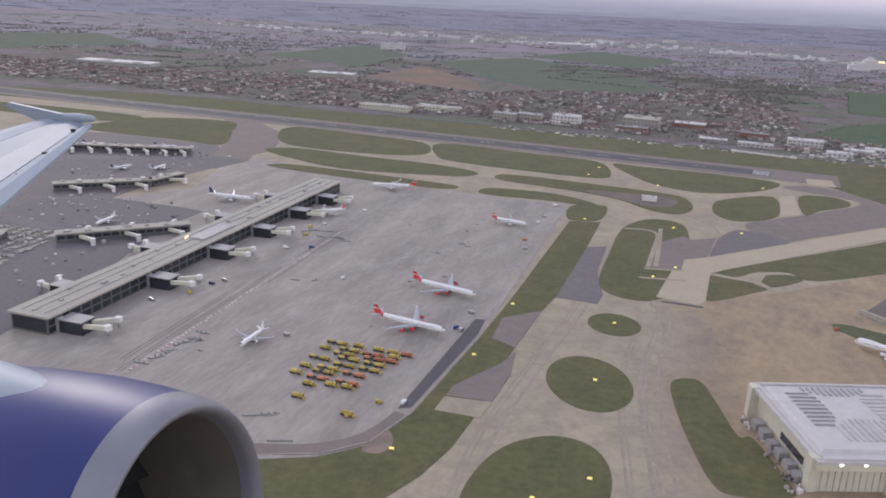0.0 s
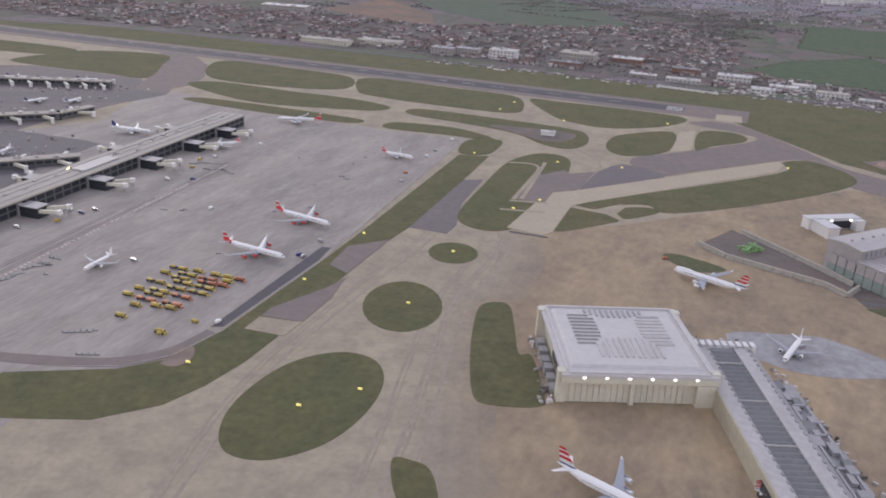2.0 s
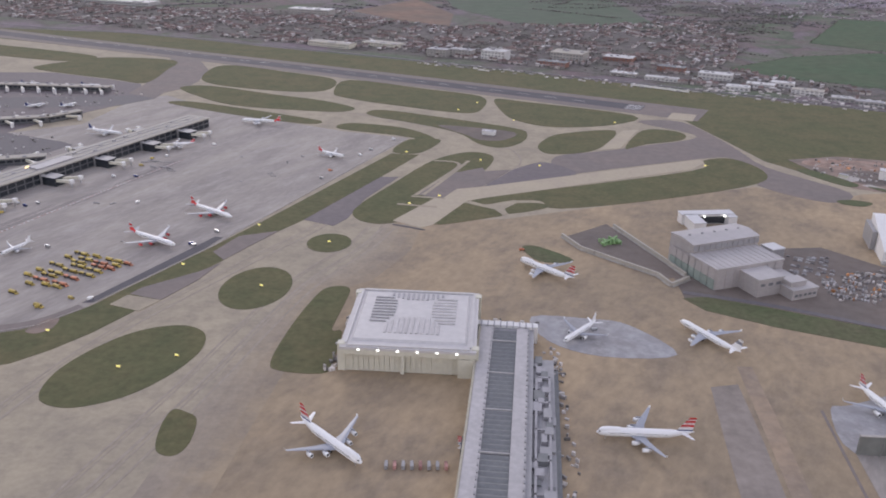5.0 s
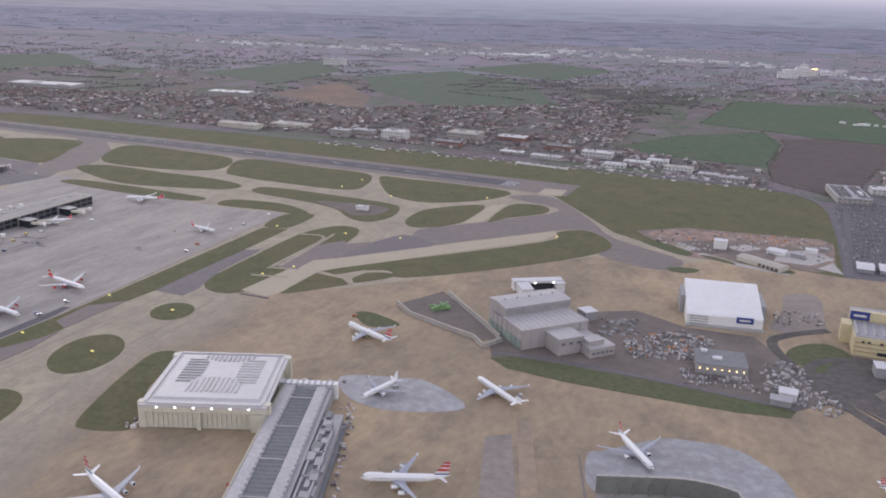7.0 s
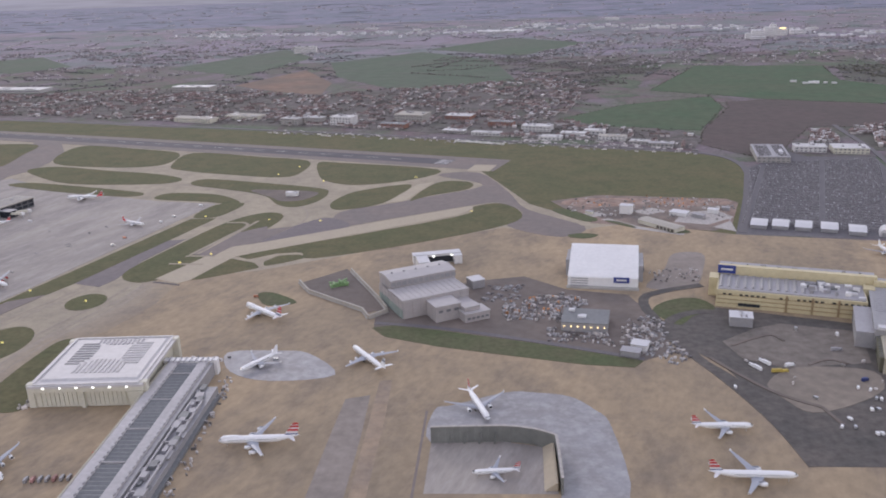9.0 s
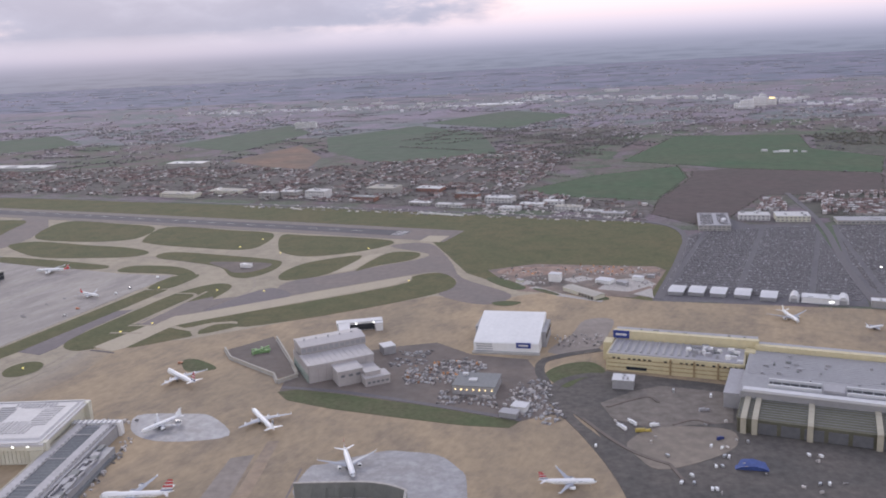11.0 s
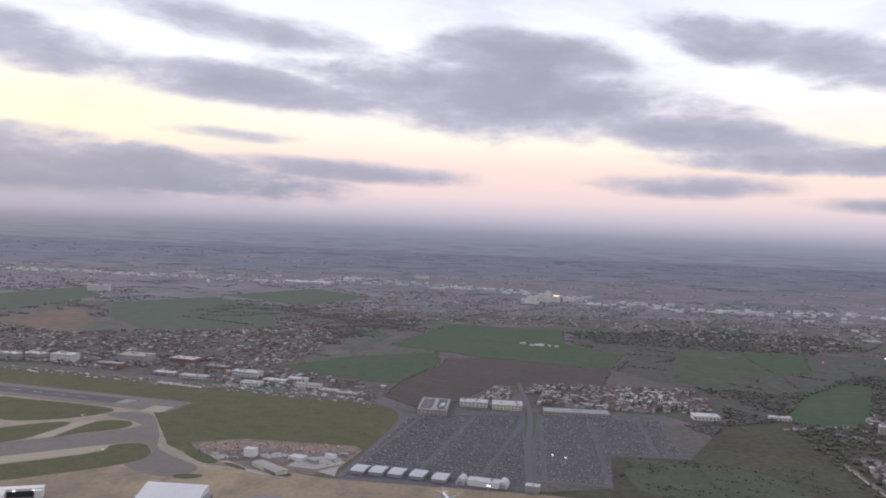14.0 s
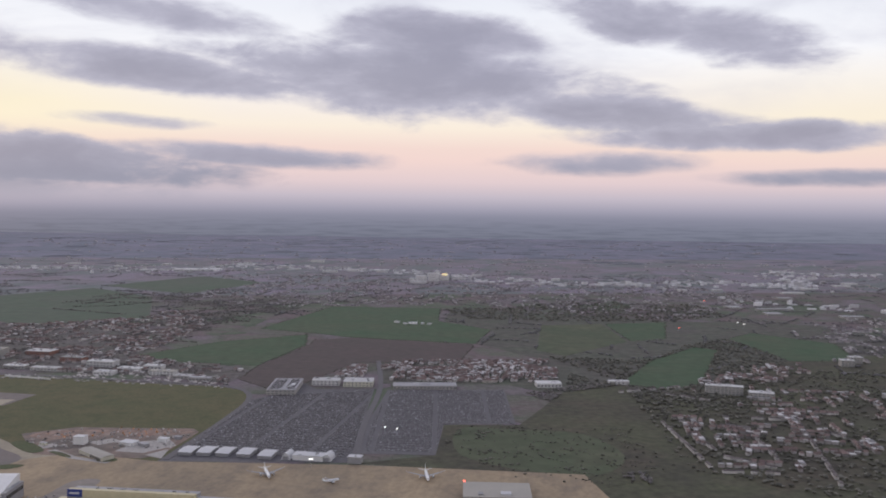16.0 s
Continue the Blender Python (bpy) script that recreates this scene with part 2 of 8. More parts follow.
LAND = patchwork("mixed_land", [(0.078, 0.102, 0.063), (0.104, 0.126, 0.082), (0.159, 0.115, 0.122), (0.110, 0.126, 0.087), (0.179, 0.140, 0.160), (0.117, 0.118, 0.092), (0.149, 0.106, 0.108)], 0.011, 0.85)
# beyond the town, distance haze is mixed into the land tones
MID_LAND = patchwork("haze_tinted_land", [(0.117, 0.158, 0.139), (0.228, 0.184, 0.215), (0.158, 0.176, 0.174), (0.249, 0.206, 0.250), (0.179, 0.179, 0.194)], 0.008, 0.88)
FAR_LAND = patchwork("haze_tinted_wooded_land", [(0.140, 0.160, 0.208), (0.205, 0.195, 0.253), (0.158, 0.174, 0.220), (0.222, 0.209, 0.275), (0.170, 0.181, 0.232)], 0.006, 0.86)
GRASS = material("airfield_grass", (0.102, 0.106, 0.046), 0.95, vary=0.16, scale=0.35, tint=(0.134, 0.116, 0.055), tint_scale=0.02, tint_amount=0.9, bump=0.2, blot=(0.068, 0.08, 0.034), blot_scale=0.07, blot_amount=0.7)
TURF = material("rough_turf", (0.085, 0.105, 0.045), 0.95, vary=0.2, scale=0.4, tint=(0.12, 0.10, 0.06), tint_scale=0.05, tint_amount=0.6, bump=0.2)
TAXI = material("taxiway_concrete", (0.39, 0.335, 0.242), 0.85, vary=0.08, scale=0.5, tint=(0.285, 0.248, 0.188), tint_scale=0.03, tint_amount=0.9, blot=(0.22, 0.19, 0.158), blot_scale=0.12, blot_amount=0.45)
BLEND = [material("part_stained_concrete", (0.365 - 0.002 * k, 0.308 - 0.008 * k, 0.222 - 0.012 * k), 0.85, vary=0.1, scale=0.4, tint=(0.275 - 0.017 * k, 0.232 - 0.016 * k, 0.188 - 0.014 * k), tint_scale=0.025, tint_amount=0.95, blot=(0.20, 0.172, 0.142), blot_scale=0.09, blot_amount=0.5) for k in range(4)]
TYRE = material("tyre_darkened_concrete", (0.285, 0.245, 0.20), 0.85, vary=0.12, scale=0.3, tint=(0.33, 0.285, 0.23), tint_scale=0.05, tint_amount=0.9)
PALE = material("new_concrete", (0.43, 0.372, 0.272), 0.85, vary=0.06, scale=0.4, tint=(0.37, 0.315, 0.25), tint_scale=0.06)
APRON = material("apron_concrete", (0.345, 0.312, 0.275), 0.8, vary=0.1, scale=0.5, tint=(0.225, 0.202, 0.19), tint_scale=0.035, tint_amount=1.0, stretch=(1.3, 0.35, 1), blot=(0.42, 0.385, 0.36), blot_scale=0.10, blot_amount=0.5)
TAN = material("stained_brown_concrete", (0.40, 0.303, 0.19), 0.85, vary=0.13, scale=0.25, tint=(0.258, 0.205, 0.14), tint_scale=0.010, tint_amount=1.0, blot=(0.175, 0.143, 0.112), blot_scale=0.036, blot_amount=0.7, stretch=(1.2, 0.7, 1))
ASPHALT = material("dark_asphalt", (0.148, 0.128, 0.134), 0.8, vary=0.12, scale=0.3, tint=(0.18, 0.155, 0.15), tint_scale=0.04)
RUNWAY = material("runway_asphalt", (0.075, 0.07, 0.083), 0.8, vary=0.12, scale=0.1, tint=(0.105, 0.10, 0.105), tint_scale=0.02)
SHOULDER = material("runway_shoulder", (0.212, 0.176, 0.158), 0.85, vary=0.1, scale=0.2, tint=(0.165, 0.148, 0.142), tint_scale=0.03)
ROAD = material("road_asphalt", (0.135, 0.125, 0.13), 0.8, vary=0.12, scale=0.5)
WET = material("washed_blue_grey_concrete", (0.315, 0.312, 0.325), 0.6, vary=0.1, scale=0.3, tint=(0.25, 0.235, 0.23), tint_scale=0.06, tint_amount=0.9, blot=(0.40, 0.395, 0.40), blot_scale=0.15, blot_amount=0.5)
CARPARK = material("car_park_tarmac", (0.115, 0.108, 0.116), 0.8, vary=0.15, scale=0.3, tint=(0.15, 0.142, 0.148), tint_scale=0.03)
EARTH = material("bare_building_earth", (0.275, 0.198, 0.16), 0.95, vary=0.25, scale=0.1, tint=(0.175, 0.155, 0.135), tint_scale=0.03, tint_amount=1.0)
PLOUGH = material("ploughed_brown_field", (0.105, 0.078, 0.075), 0.95, vary=0.14, scale=0.1, tint=(0.08, 0.07, 0.062), tint_scale=0.015)
FIELD = material("green_crop_field", (0.056, 0.102, 0.05), 0.95, vary=0.16, scale=0.08, tint=(0.082, 0.104, 0.058), tint_scale=0.012, tint_amount=1.0)
FALLOW = material("dull_fallow_field", (0.105, 0.11, 0.065), 0.95, vary=0.2, scale=0.06, tint=(0.068, 0.092, 0.048), tint_scale=0.012, tint_amount=1.0)
ROUGH = material("rough_wooded_ground", (0.105, 0.096, 0.085), 0.95, vary=0.3, scale=0.08, tint=(0.088, 0.102, 0.068), tint_scale=0.01, tint_amount=0.9, blot=(0.11, 0.092, 0.082), blot_scale=0.03, blot_amount=0.6)
SCRUB = material("dark_scrub_ground", (0.062, 0.056, 0.042), 0.95, vary=0.3, scale=0.15, tint=(0.088, 0.092, 0.05), tint_scale=0.012, tint_amount=1.0, blot=(0.105, 0.082, 0.06), blot_scale=0.02, blot_amount=0.6)
LEAF = material("bare_spring_woodland", (0.16, 0.147, 0.137), 0.95, vary=0.15, scale=0.4, island=0.3)
HEDGE = material("dark_hedgerow", (0.125, 0.12, 0.098), 0.95, vary=0.25, scale=0.4, island=0.45)

WHITE = material("white_aircraft_paint", (0.80, 0.80, 0.80), 0.35, vary=0.04, scale=0.8)
GREY_WING = material("grey_wing_paint", (0.33, 0.345, 0.39), 0.4, vary=0.06, scale=0.8)
RED = material("red_livery_paint", (0.62, 0.05, 0.05), 0.4, vary=0.06, scale=1.0)
NAVY = material("navy_livery_paint", (0.03, 0.045, 0.16), 0.35, vary=0.06, scale=1.0)
METAL = material("bare_engine_metal", (0.55, 0.56, 0.58), 0.35, metal=0.8, vary=0.1, scale=2.0)
BLACK = material("black_rubber", (0.02, 0.02, 0.022), 0.7, vary=0.1, scale=2.0)
GLASS_DARK = material("dark_glazing", (0.035, 0.04, 0.048), 0.12, vary=0.2, scale=1.0)
PIER_WALL = material("dark_grey_cladding", (0.12, 0.122, 0.13), 0.5, vary=0.12, scale=0.5)
ROOF_TAN = material("pale_flat_roof", (0.44, 0.41, 0.355), 0.85, vary=0.07, scale=0.8, tint=(0.36, 0.335, 0.30), tint_scale=0.06)
ROOF_GREY = material("grey_metal_roof", (0.36, 0.35, 0.365), 0.55, vary=0.07, scale=0.6, tint=(0.30, 0.29, 0.30), tint_scale=0.07)
ROOF_DARK = material("dark_slate_roof", (0.17, 0.175, 0.18), 0.6, vary=0.12, scale=0.7, tint=(0.21, 0.215, 0.21), tint_scale=0.06)
HANGAR_DECK = material("pale_pinkish_sheet_roof", (0.56, 0.54, 0.53), 0.55, vary=0.06, scale=0.4, tint=(0.49, 0.475, 0.47), tint_scale=0.06)
ROOF_WHITE = material("white_sheet_roof", (0.61, 0.605, 0.61), 0.5, vary=0.06, scale=0.4, tint=(0.52, 0.515, 0.53), tint_scale=0.05)
LOUVRE = material("weathered_roof_louvre", (0.475, 0.455, 0.45), 0.6, vary=0.1, scale=0.8, piece=0.12)
CLAD_CREAM = material("cream_cladding", (0.62, 0.60, 0.50), 0.6, vary=0.06, scale=0.6, tint=(0.54, 0.52, 0.43), tint_scale=0.08)
CLAD_GREY = material("grey_cladding", (0.33, 0.325, 0.33), 0.6, vary=0.08, scale=0.5, tint=(0.27, 0.265, 0.275), tint_scale=0.05)
HANGAR_WALL = material("pale_grey_hangar_wall", (0.44, 0.405, 0.395), 0.6, vary=0.08, scale=0.5, tint=(0.33, 0.315, 0.31), tint_scale=0.06)
HANGAR_ROOF = material("pale_pinkish_hangar_roof", (0.46, 0.435, 0.43), 0.6, vary=0.06, scale=0.4, tint=(0.39, 0.37, 0.365), tint_scale=0.05)
TEAL = material("dull_green_door_paint", (0.27, 0.32, 0.29), 0.6, vary=0.1, scale=0.5, piece=0.08)
CLAD_YELLOW = material("yellow_cladding", (0.60, 0.53, 0.33), 0.6, vary=0.07, scale=0.5, tint=(0.52, 0.45, 0.28), tint_scale=0.06)
CLAD_WHITE = material("white_cladding", (0.76, 0.75, 0.735), 0.6, vary=0.05, scale=0.5, tint=(0.67, 0.66, 0.65), tint_scale=0.06)
CONCRETE = material("facade_concrete", (0.40, 0.385, 0.36), 0.8, vary=0.1, scale=0.4, tint=(0.31, 0.30, 0.28), tint_scale=0.08)
BRICK = material("red_brick_facade", (0.25, 0.125, 0.095), 0.85, vary=0.15, scale=0.6, tint=(0.30, 0.18, 0.14), tint_scale=0.08)
YELLOW = material("yellow_vehicle_paint", (0.48, 0.37, 0.09), 0.5, vary=0.12, scale=1.0, piece=0.25)
ORANGE_RED = material("orange_vehicle_paint", (0.50, 0.20, 0.11), 0.5, vary=0.12, scale=1.0, piece=0.25)
GREEN = material("bright_green_paint", (0.22, 0.36, 0.15), 0.6, vary=0.2, scale=0.6)
BLUE_SIGN = material("blue_sign_panel", (0.03, 0.05, 0.22), 0.5, vary=0.1, scale=1.0)
MARK_WHITE = material("white_road_paint", (0.58, 0.565, 0.55), 0.7, vary=0.2, scale=1.5, piece=0.15)
MARK_RED = material("red_road_paint", (0.36, 0.20, 0.18), 0.8, vary=0.25, scale=1.0, piece=0.3)
LAMP = material("lit_lamp", (1.0, 0.95, 0.85), 0.5, vary=0.0, emit=3.0)
LAMP_WARM = material("lit_warm_lamp", (1.0, 0.72, 0.30), 0.5, vary=0.0, emit=3.0)
LAMP_RED = material("lit_red_lamp", (1.0, 0.16, 0.10), 0.5, vary=0.0, emit=4.0)
SIGN_LIT = material("lit_yellow_sign", (1.0, 0.85, 0.25), 0.5, vary=0.0, emit=0.6)
HOUSE_WALL = material("rendered_house_walls", (0.39, 0.36, 0.35), 0.85, vary=0.1, scale=0.5, island=0.6)
# far houses and trees: greyer copies with distance haze in the colour
FAR_WALL = material("hazed_house_walls", (0.40, 0.375, 0.38), 0.85, vary=0.1, scale=0.5, island=0.5)
FAR_ROOF = material("hazed_house_roofs", (0.215, 0.185, 0.19), 0.85, vary=0.15, scale=0.5, island=0.35)
FAR_LEAF = material("hazed_bare_trees", (0.155, 0.15, 0.15), 0.95, vary=0.15, scale=0.4, island=0.3)
RUST = material("rust_stained_concrete", (0.355, 0.265, 0.18), 0.85, vary=0.15, scale=0.25, tint=(0.25, 0.20, 0.155), tint_scale=0.06, tint_amount=1.0)
WASHED = material("washed_brown_concrete", (0.285, 0.245, 0.215), 0.8, vary=0.12, scale=0.3, tint=(0.215, 0.185, 0.16), tint_scale=0.05, tint_amount=1.0)
SITE_CLAY = material("churned_orange_clay", (0.33, 0.215, 0.165), 0.95, vary=0.3, scale=0.15, tint=(0.22, 0.17, 0.14), tint_scale=0.05, tint_amount=1.0, blot=(0.40, 0.33, 0.28), blot_scale=0.12, blot_amount=0.6)
CLAY = material("orange_brown_clay_field", (0.225, 0.15, 0.11), 0.95, vary=0.2, scale=0.06, tint=(0.16, 0.125, 0.10), tint_scale=0.015, tint_amount=1.0)
# crop green of the far fields, paled by haze put into the colour
FAR_FIELD = material("haze_tinted_green_field", (0.082, 0.118, 0.074), 0.95, vary=0.14, scale=0.05, tint=(0.10, 0.116, 0.086), tint_scale=0.008, tint_amount=1.0)
HOUSE_ROOF = material("tiled_house_roofs", (0.185, 0.135, 0.123), 0.85, vary=0.15, scale=0.5, island=0.4)
SHED_ROOF = material("light_shed_roofs", (0.44, 0.425, 0.42), 0.7, vary=0.1, scale=0.4, island=0.5)
CAR_PAINT = material("parked_car_paint", (0.165, 0.152, 0.155), 0.4, vary=0.0, island=0.5)
CAR_LIGHT = material("light_car_paint", (0.36, 0.355, 0.36), 0.4, vary=0.0, island=0.35)
WORKS_WALL = material("old_cream_wall", (0.40, 0.37, 0.29), 0.7, vary=0.1, scale=0.4)
GUTTER = material("pale_lead_gutter", (0.47, 0.45, 0.45), 0.7, vary=0.1, scale=0.5, tint=(0.38, 0.365, 0.36), tint_scale=0.08)
PEN_WALL = material("weathered_green_grey_concrete", (0.19, 0.195, 0.18), 0.8, vary=0.1, scale=0.4, tint=(0.15, 0.155, 0.145), tint_scale=0.08, piece=0.06)
DIRT = material("dark_works_dirt", (0.185, 0.152, 0.13), 0.9, vary=0.18, scale=0.2, tint=(0.125, 0.108, 0.098), tint_scale=0.05, tint_amount=0.9)
LOT = material("worn_yard_lot", (0.19, 0.165, 0.142), 0.9, vary=0.25, scale=0.2, tint=(0.145, 0.128, 0.11), tint_scale=0.04, tint_amount=1.0, blot=(0.20, 0.175, 0.15), blot_scale=0.08, blot_amount=0.6)
LOT_PALE = material("pale_yard_lot", (0.245, 0.208, 0.168), 0.9, vary=0.15, scale=0.2, tint=(0.19, 0.163, 0.135), tint_scale=0.03, tint_amount=0.9)
YARD = material("dark_yard_tarmac", (0.078, 0.073, 0.068), 0.85, vary=0.25, scale=0.3, tint=(0.125, 0.108, 0.096), tint_scale=0.05, tint_amount=0.9)
OLIVE = material("dark_olive_bay_wall", (0.13, 0.125, 0.085), 0.8, vary=0.15, scale=0.4, tint=(0.09, 0.09, 0.07), tint_scale=0.1)
TARP = material("blue_tarpaulin", (0.05, 0.08, 0.24), 0.6, vary=0.15, scale=0.8)
PANE = material("grey_far_glazing", (0.15, 0.155, 0.17), 0.3, vary=0.2, scale=1.0)
KERB = material("pale_kerb_stone", (0.42, 0.39, 0.36), 0.85, vary=0.2, scale=0.6)
CLUTTER = material("mixed_yard_goods", (0.40, 0.375, 0.36), 0.7, vary=0.1, scale=0.6, island=0.7)
TOWN_GROUND = material("streets_and_bare_gardens", (0.128, 0.11, 0.103), 0.95, vary=0.35, scale=0.12, tint=(0.145, 0.13, 0.125), tint_scale=0.02, tint_amount=0.9, blot=(0.066, 0.078, 0.046), blot_scale=0.04, blot_amount=0.7)
TOWN_WHITE = material("weathered_white_render", (0.56, 0.55, 0.54), 0.7, vary=0.12, scale=0.4, piece=0.2)
CLAD_BROWN = material("brown_cladding_band", (0.30, 0.22, 0.12), 0.6, vary=0.1, scale=0.6)
CLUTTER_WARM = material("orange_yard_goods", (0.5, 0.24, 0.10), 0.7, vary=0.1, scale=0.6, island=0.6)

# ---------------------------------------------------------------- building helpers
GRID = -19.0      # the runways' heading from the x axis, in degrees
SHEETS = []


class Build:
    """Collects vertices and faces of one mesh."""

    def __init__(self):
        self.v, self.f = [], []

    def add(self, verts, faces):
        n = len(self.v)
        self.v += [tuple(p) for p in verts]
        self.f += [tuple(n + i for i in face) for face in faces]
        return self

    def box(self, cx, cy, z0, sx, sy, h, rz=0.0, taper=1.0):
        c, s = math.cos(radians(rz)), math.sin(radians(rz))
        pts = []
        for k, zz in ((1.0, z0), (taper, z0 + h)):
            for px, py in ((-1, -1), (1, -1), (1, 1), (-1, 1)):
                ax, ay = px * sx / 2 * k, py * sy / 2 * k
                pts.append((cx + ax * c - ay * s, cy + ax * s + ay * c, zz))
        return self.add(pts, [(3, 2, 1, 0), (4, 5, 6, 7), (0, 1, 5, 4), (1, 2, 6, 5), (2, 3, 7, 6), (3, 0, 4, 7)])

    def gable(self, cx, cy, z0, sx, sy, h, rz=0.0, hip=0.0):
        """A pitched roof with its ridge along x."""
        c, s = math.cos(radians(rz)), math.sin(radians(rz))
        loc = [(-sx / 2, -sy / 2, 0), (sx / 2, -sy / 2, 0), (sx / 2, sy / 2, 0), (-sx / 2, sy / 2, 0), (-sx / 2 + hip, 0, h), (sx / 2 - hip, 0, h)]
        return self.add([(cx + a * c - b * s, cy + a * s + b * c, z0 + z) for a, b, z in loc], [(3, 2, 1, 0), (0, 1, 5, 4), (2, 3, 4, 5), (1, 2, 5), (3, 0, 4)])

    def prism(self, poly, z0, z1):
        n = len(poly)
        area = sum(poly[i][0] * poly[(i + 1) % n][1] - poly[(i + 1) % n][0] * poly[i][1] for i in range(n))
        poly = poly if area > 0 else poly[::-1]
        return self.add([(x, y, z0) for x, y in poly] + [(x, y, z1) for x, y in poly],
                        [tuple(range(n, 2 * n)), tuple(reversed(range(n)))] + [(i, (i + 1) % n, n + (i + 1) % n, n + i) for i in range(n)])

    def loft(self, rings, caps=True, closed=True):
        n = len(rings[0])
        faces = []
        for k in range(len(rings) - 1):
            for i in range(n if closed else n - 1):
                j = (i + 1) % n
                faces.append((k * n + i, k * n + j, (k + 1) * n + j, (k + 1) * n + i))
        if caps:
            faces += [tuple(reversed(range(n))), tuple(range((len(rings) - 1) * n, len(rings) * n))]
        return self.add([p for r in rings for p in r], faces)

    def bar(self, a, b, w, h=None):
        """A straight bar of a square section from a to b."""
        a, b = Vector(a), Vector(b)
        d = (b - a).normalized()
        side = d.cross(Vector((0, 0, 1)))
        side = side.normalized() if side.length > 1e-4 else Vector((1, 0, 0))
        up = side.cross(d)
        h = w if h is None else h
        ring = [side * w / 2 + up * h / 2, side * -w / 2 + up * h / 2, side * -w / 2 - up * h / 2, side * w / 2 - up * h / 2]
        return self.loft([[a + r for r in ring], [b + r for r in ring]])

    def mesh(self, name, mat, smooth=False):
        me = bpy.data.meshes.new(name)
        me.from_pydata(self.v, [], self.f)
        me.materials.append(mat)
        if smooth:
            me.polygons.foreach_set("use_smooth", [True] * len(me.polygons))
        me.validate()
        return me

    def part(self, name, mat, parent=None, label="", smooth=False):
        ob = new(name, self.mesh(name, mat, smooth))
        if parent is not None:
            ob.parent = parent
        if label:
            tagged(ob, label)
        return ob


def thing(name, x, y, rz=0.0, label="", category="", group="", z=0.0, scale=1.0):
    ob = new(name)
    ob.empty_display_size = 0.5
    ob.matrix_basis = pose(x, y, z, 0, 0, rz) @ Matrix.Diagonal((scale, scale, scale, 1))
    return tagged(ob, label, category, group)


def rounded(poly, times=2):
    """Runs a closed curve through the corners of an outline."""
    out, n, steps = [], len(poly), 3 * times + 1
    for i in range(n):
        p0, p1, p2, p3 = (Vector(poly[(i + k - 1) % n]) for k in range(4))
        for j in range(steps):
            u = j / steps
            q = 0.5 * (2 * p1 + (p2 - p0) * u + (2 * p0 - 5 * p1 + 4 * p2 - p3) * u * u + (3 * p1 - p0 - 3 * p2 + p3) * u ** 3)
            out.append((q.x, q.y))
    return out


def sheet(name, poly, level, mat, label, category="ground", curves=0, group=""):
    """A flat piece of ground with an edge of its own, at one of the levels of the airfield."""
    SHEETS.append(name)
    ob = Build().prism(rounded(poly, curves) if curves else poly, -0.3, level + 0.0003 * len(SHEETS)).part(name, mat)
    return tagged(ob, label, category, group, "structure")


def along(points, width):
    """The outline of a strip of that width along a line of points."""
    left, right = [], []
    for i, p in enumerate(points):
        a, b = Vector(points[max(i - 1, 0)]), Vector(points[min(i + 1, len(points) - 1)])
        d = (b - a).normalized()
        n = Vector((-d.y, d.x)) * width / 2
        left.append((p[0] + n.x, p[1] + n.y))
        right.append((p[0] - n.x, p[1] - n.y))
    return left + right[::-1]


def smooth_line(points, times=2):
    for _ in range(times):
        out = [points[0]]
        for p, q in zip(points, points[1:]):
            out += [(p[0] * 0.75 + q[0] * 0.25, p[1] * 0.75 + q[1] * 0.25), (p[0] * 0.25 + q[0] * 0.75, p[1] * 0.25 + q[1] * 0.75)]
        points = out + [points[-1]]
    return points


def inside(p, poly):
    x, y, hit = p[0], p[1], False
    for i in range(len(poly)):
        (x1, y1), (x2, y2) = poly[i], poly[i - 1]
        if (y1 > y) != (y2 > y) and x < (x2 - x1) * (y - y1) / (y2 - y1) + x1:
            hit = not hit
    return hit

# ---------------------------------------------------------------- ground, from the land up to the painted lines
L_FIELD, L_GRASS, L_PAVE, L_APRON, L_DARK, L_TURF, L_PAD, L_LINE = 0.05, 0.08, 0.12, 0.16, 0.20, 0.25, 0.29, 0.33
tagged(Build().add([(-14000, -3000, 0), (14000, -3000, 0), (14000, 1500, 0), (-14000, 1500, 0)], [(0, 1, 2, 3)]).part("ground", LAND), "brown and green open land round the airport", "ground", kind="structure")
tagged(Build().add([(-14000, 1500, 0), (14000, 1500, 0), (14000, 2700, 0), (-14000, 2700, 0)], [(0, 1, 2, 3)]).part("ground_far", MID_LAND), "brown and green land beyond the town, haze mixed into its colour", "ground", kind="structure")
tagged(Build().add([(-14000, 2700, 0), (14000, 2700, 0), (14000, 14000, 0), (-14000, 14000, 0)], [(0, 1, 2, 3)]).part("backdrop", FAR_LAND), "wooded land towards the horizon, haze painted into its colour", "backdrop", kind="structure")

airfield = [(-1502.1, 1213.7), (-479, 903.6), (-313.3, 903.2), (120, 768.6), (286.9, 710.7), (360.9, 680), (452.6, 650.2), (476.8, 627.1), (480.9, 587.5), (457.6, 501.4), (430.1, 412.2), (563.2, 386.2), (644.9, 344.2), (695.4, 344.4), (690, -500), (-1500, -500)]
sheet("ground_airfield", airfield, L_GRASS, GRASS, "mown airfield grass inside the perimeter road", curves=0)
sheet("pavement", [(-1501.9, 1109.1), (-390.3, 819.4), (74.1, 667.4), (266.4, 602.2), (291.6, 531.7), (306.4, 488.7), (341.3, 447.3), (374.5, 438.1), (430.1, 412.2), (563.2, 386.2), (705.3, 344.2), (700, -400), (-1500, -400)], L_PAVE, TAXI,
      "pale concrete taxiways between the grass islands", "pavement")
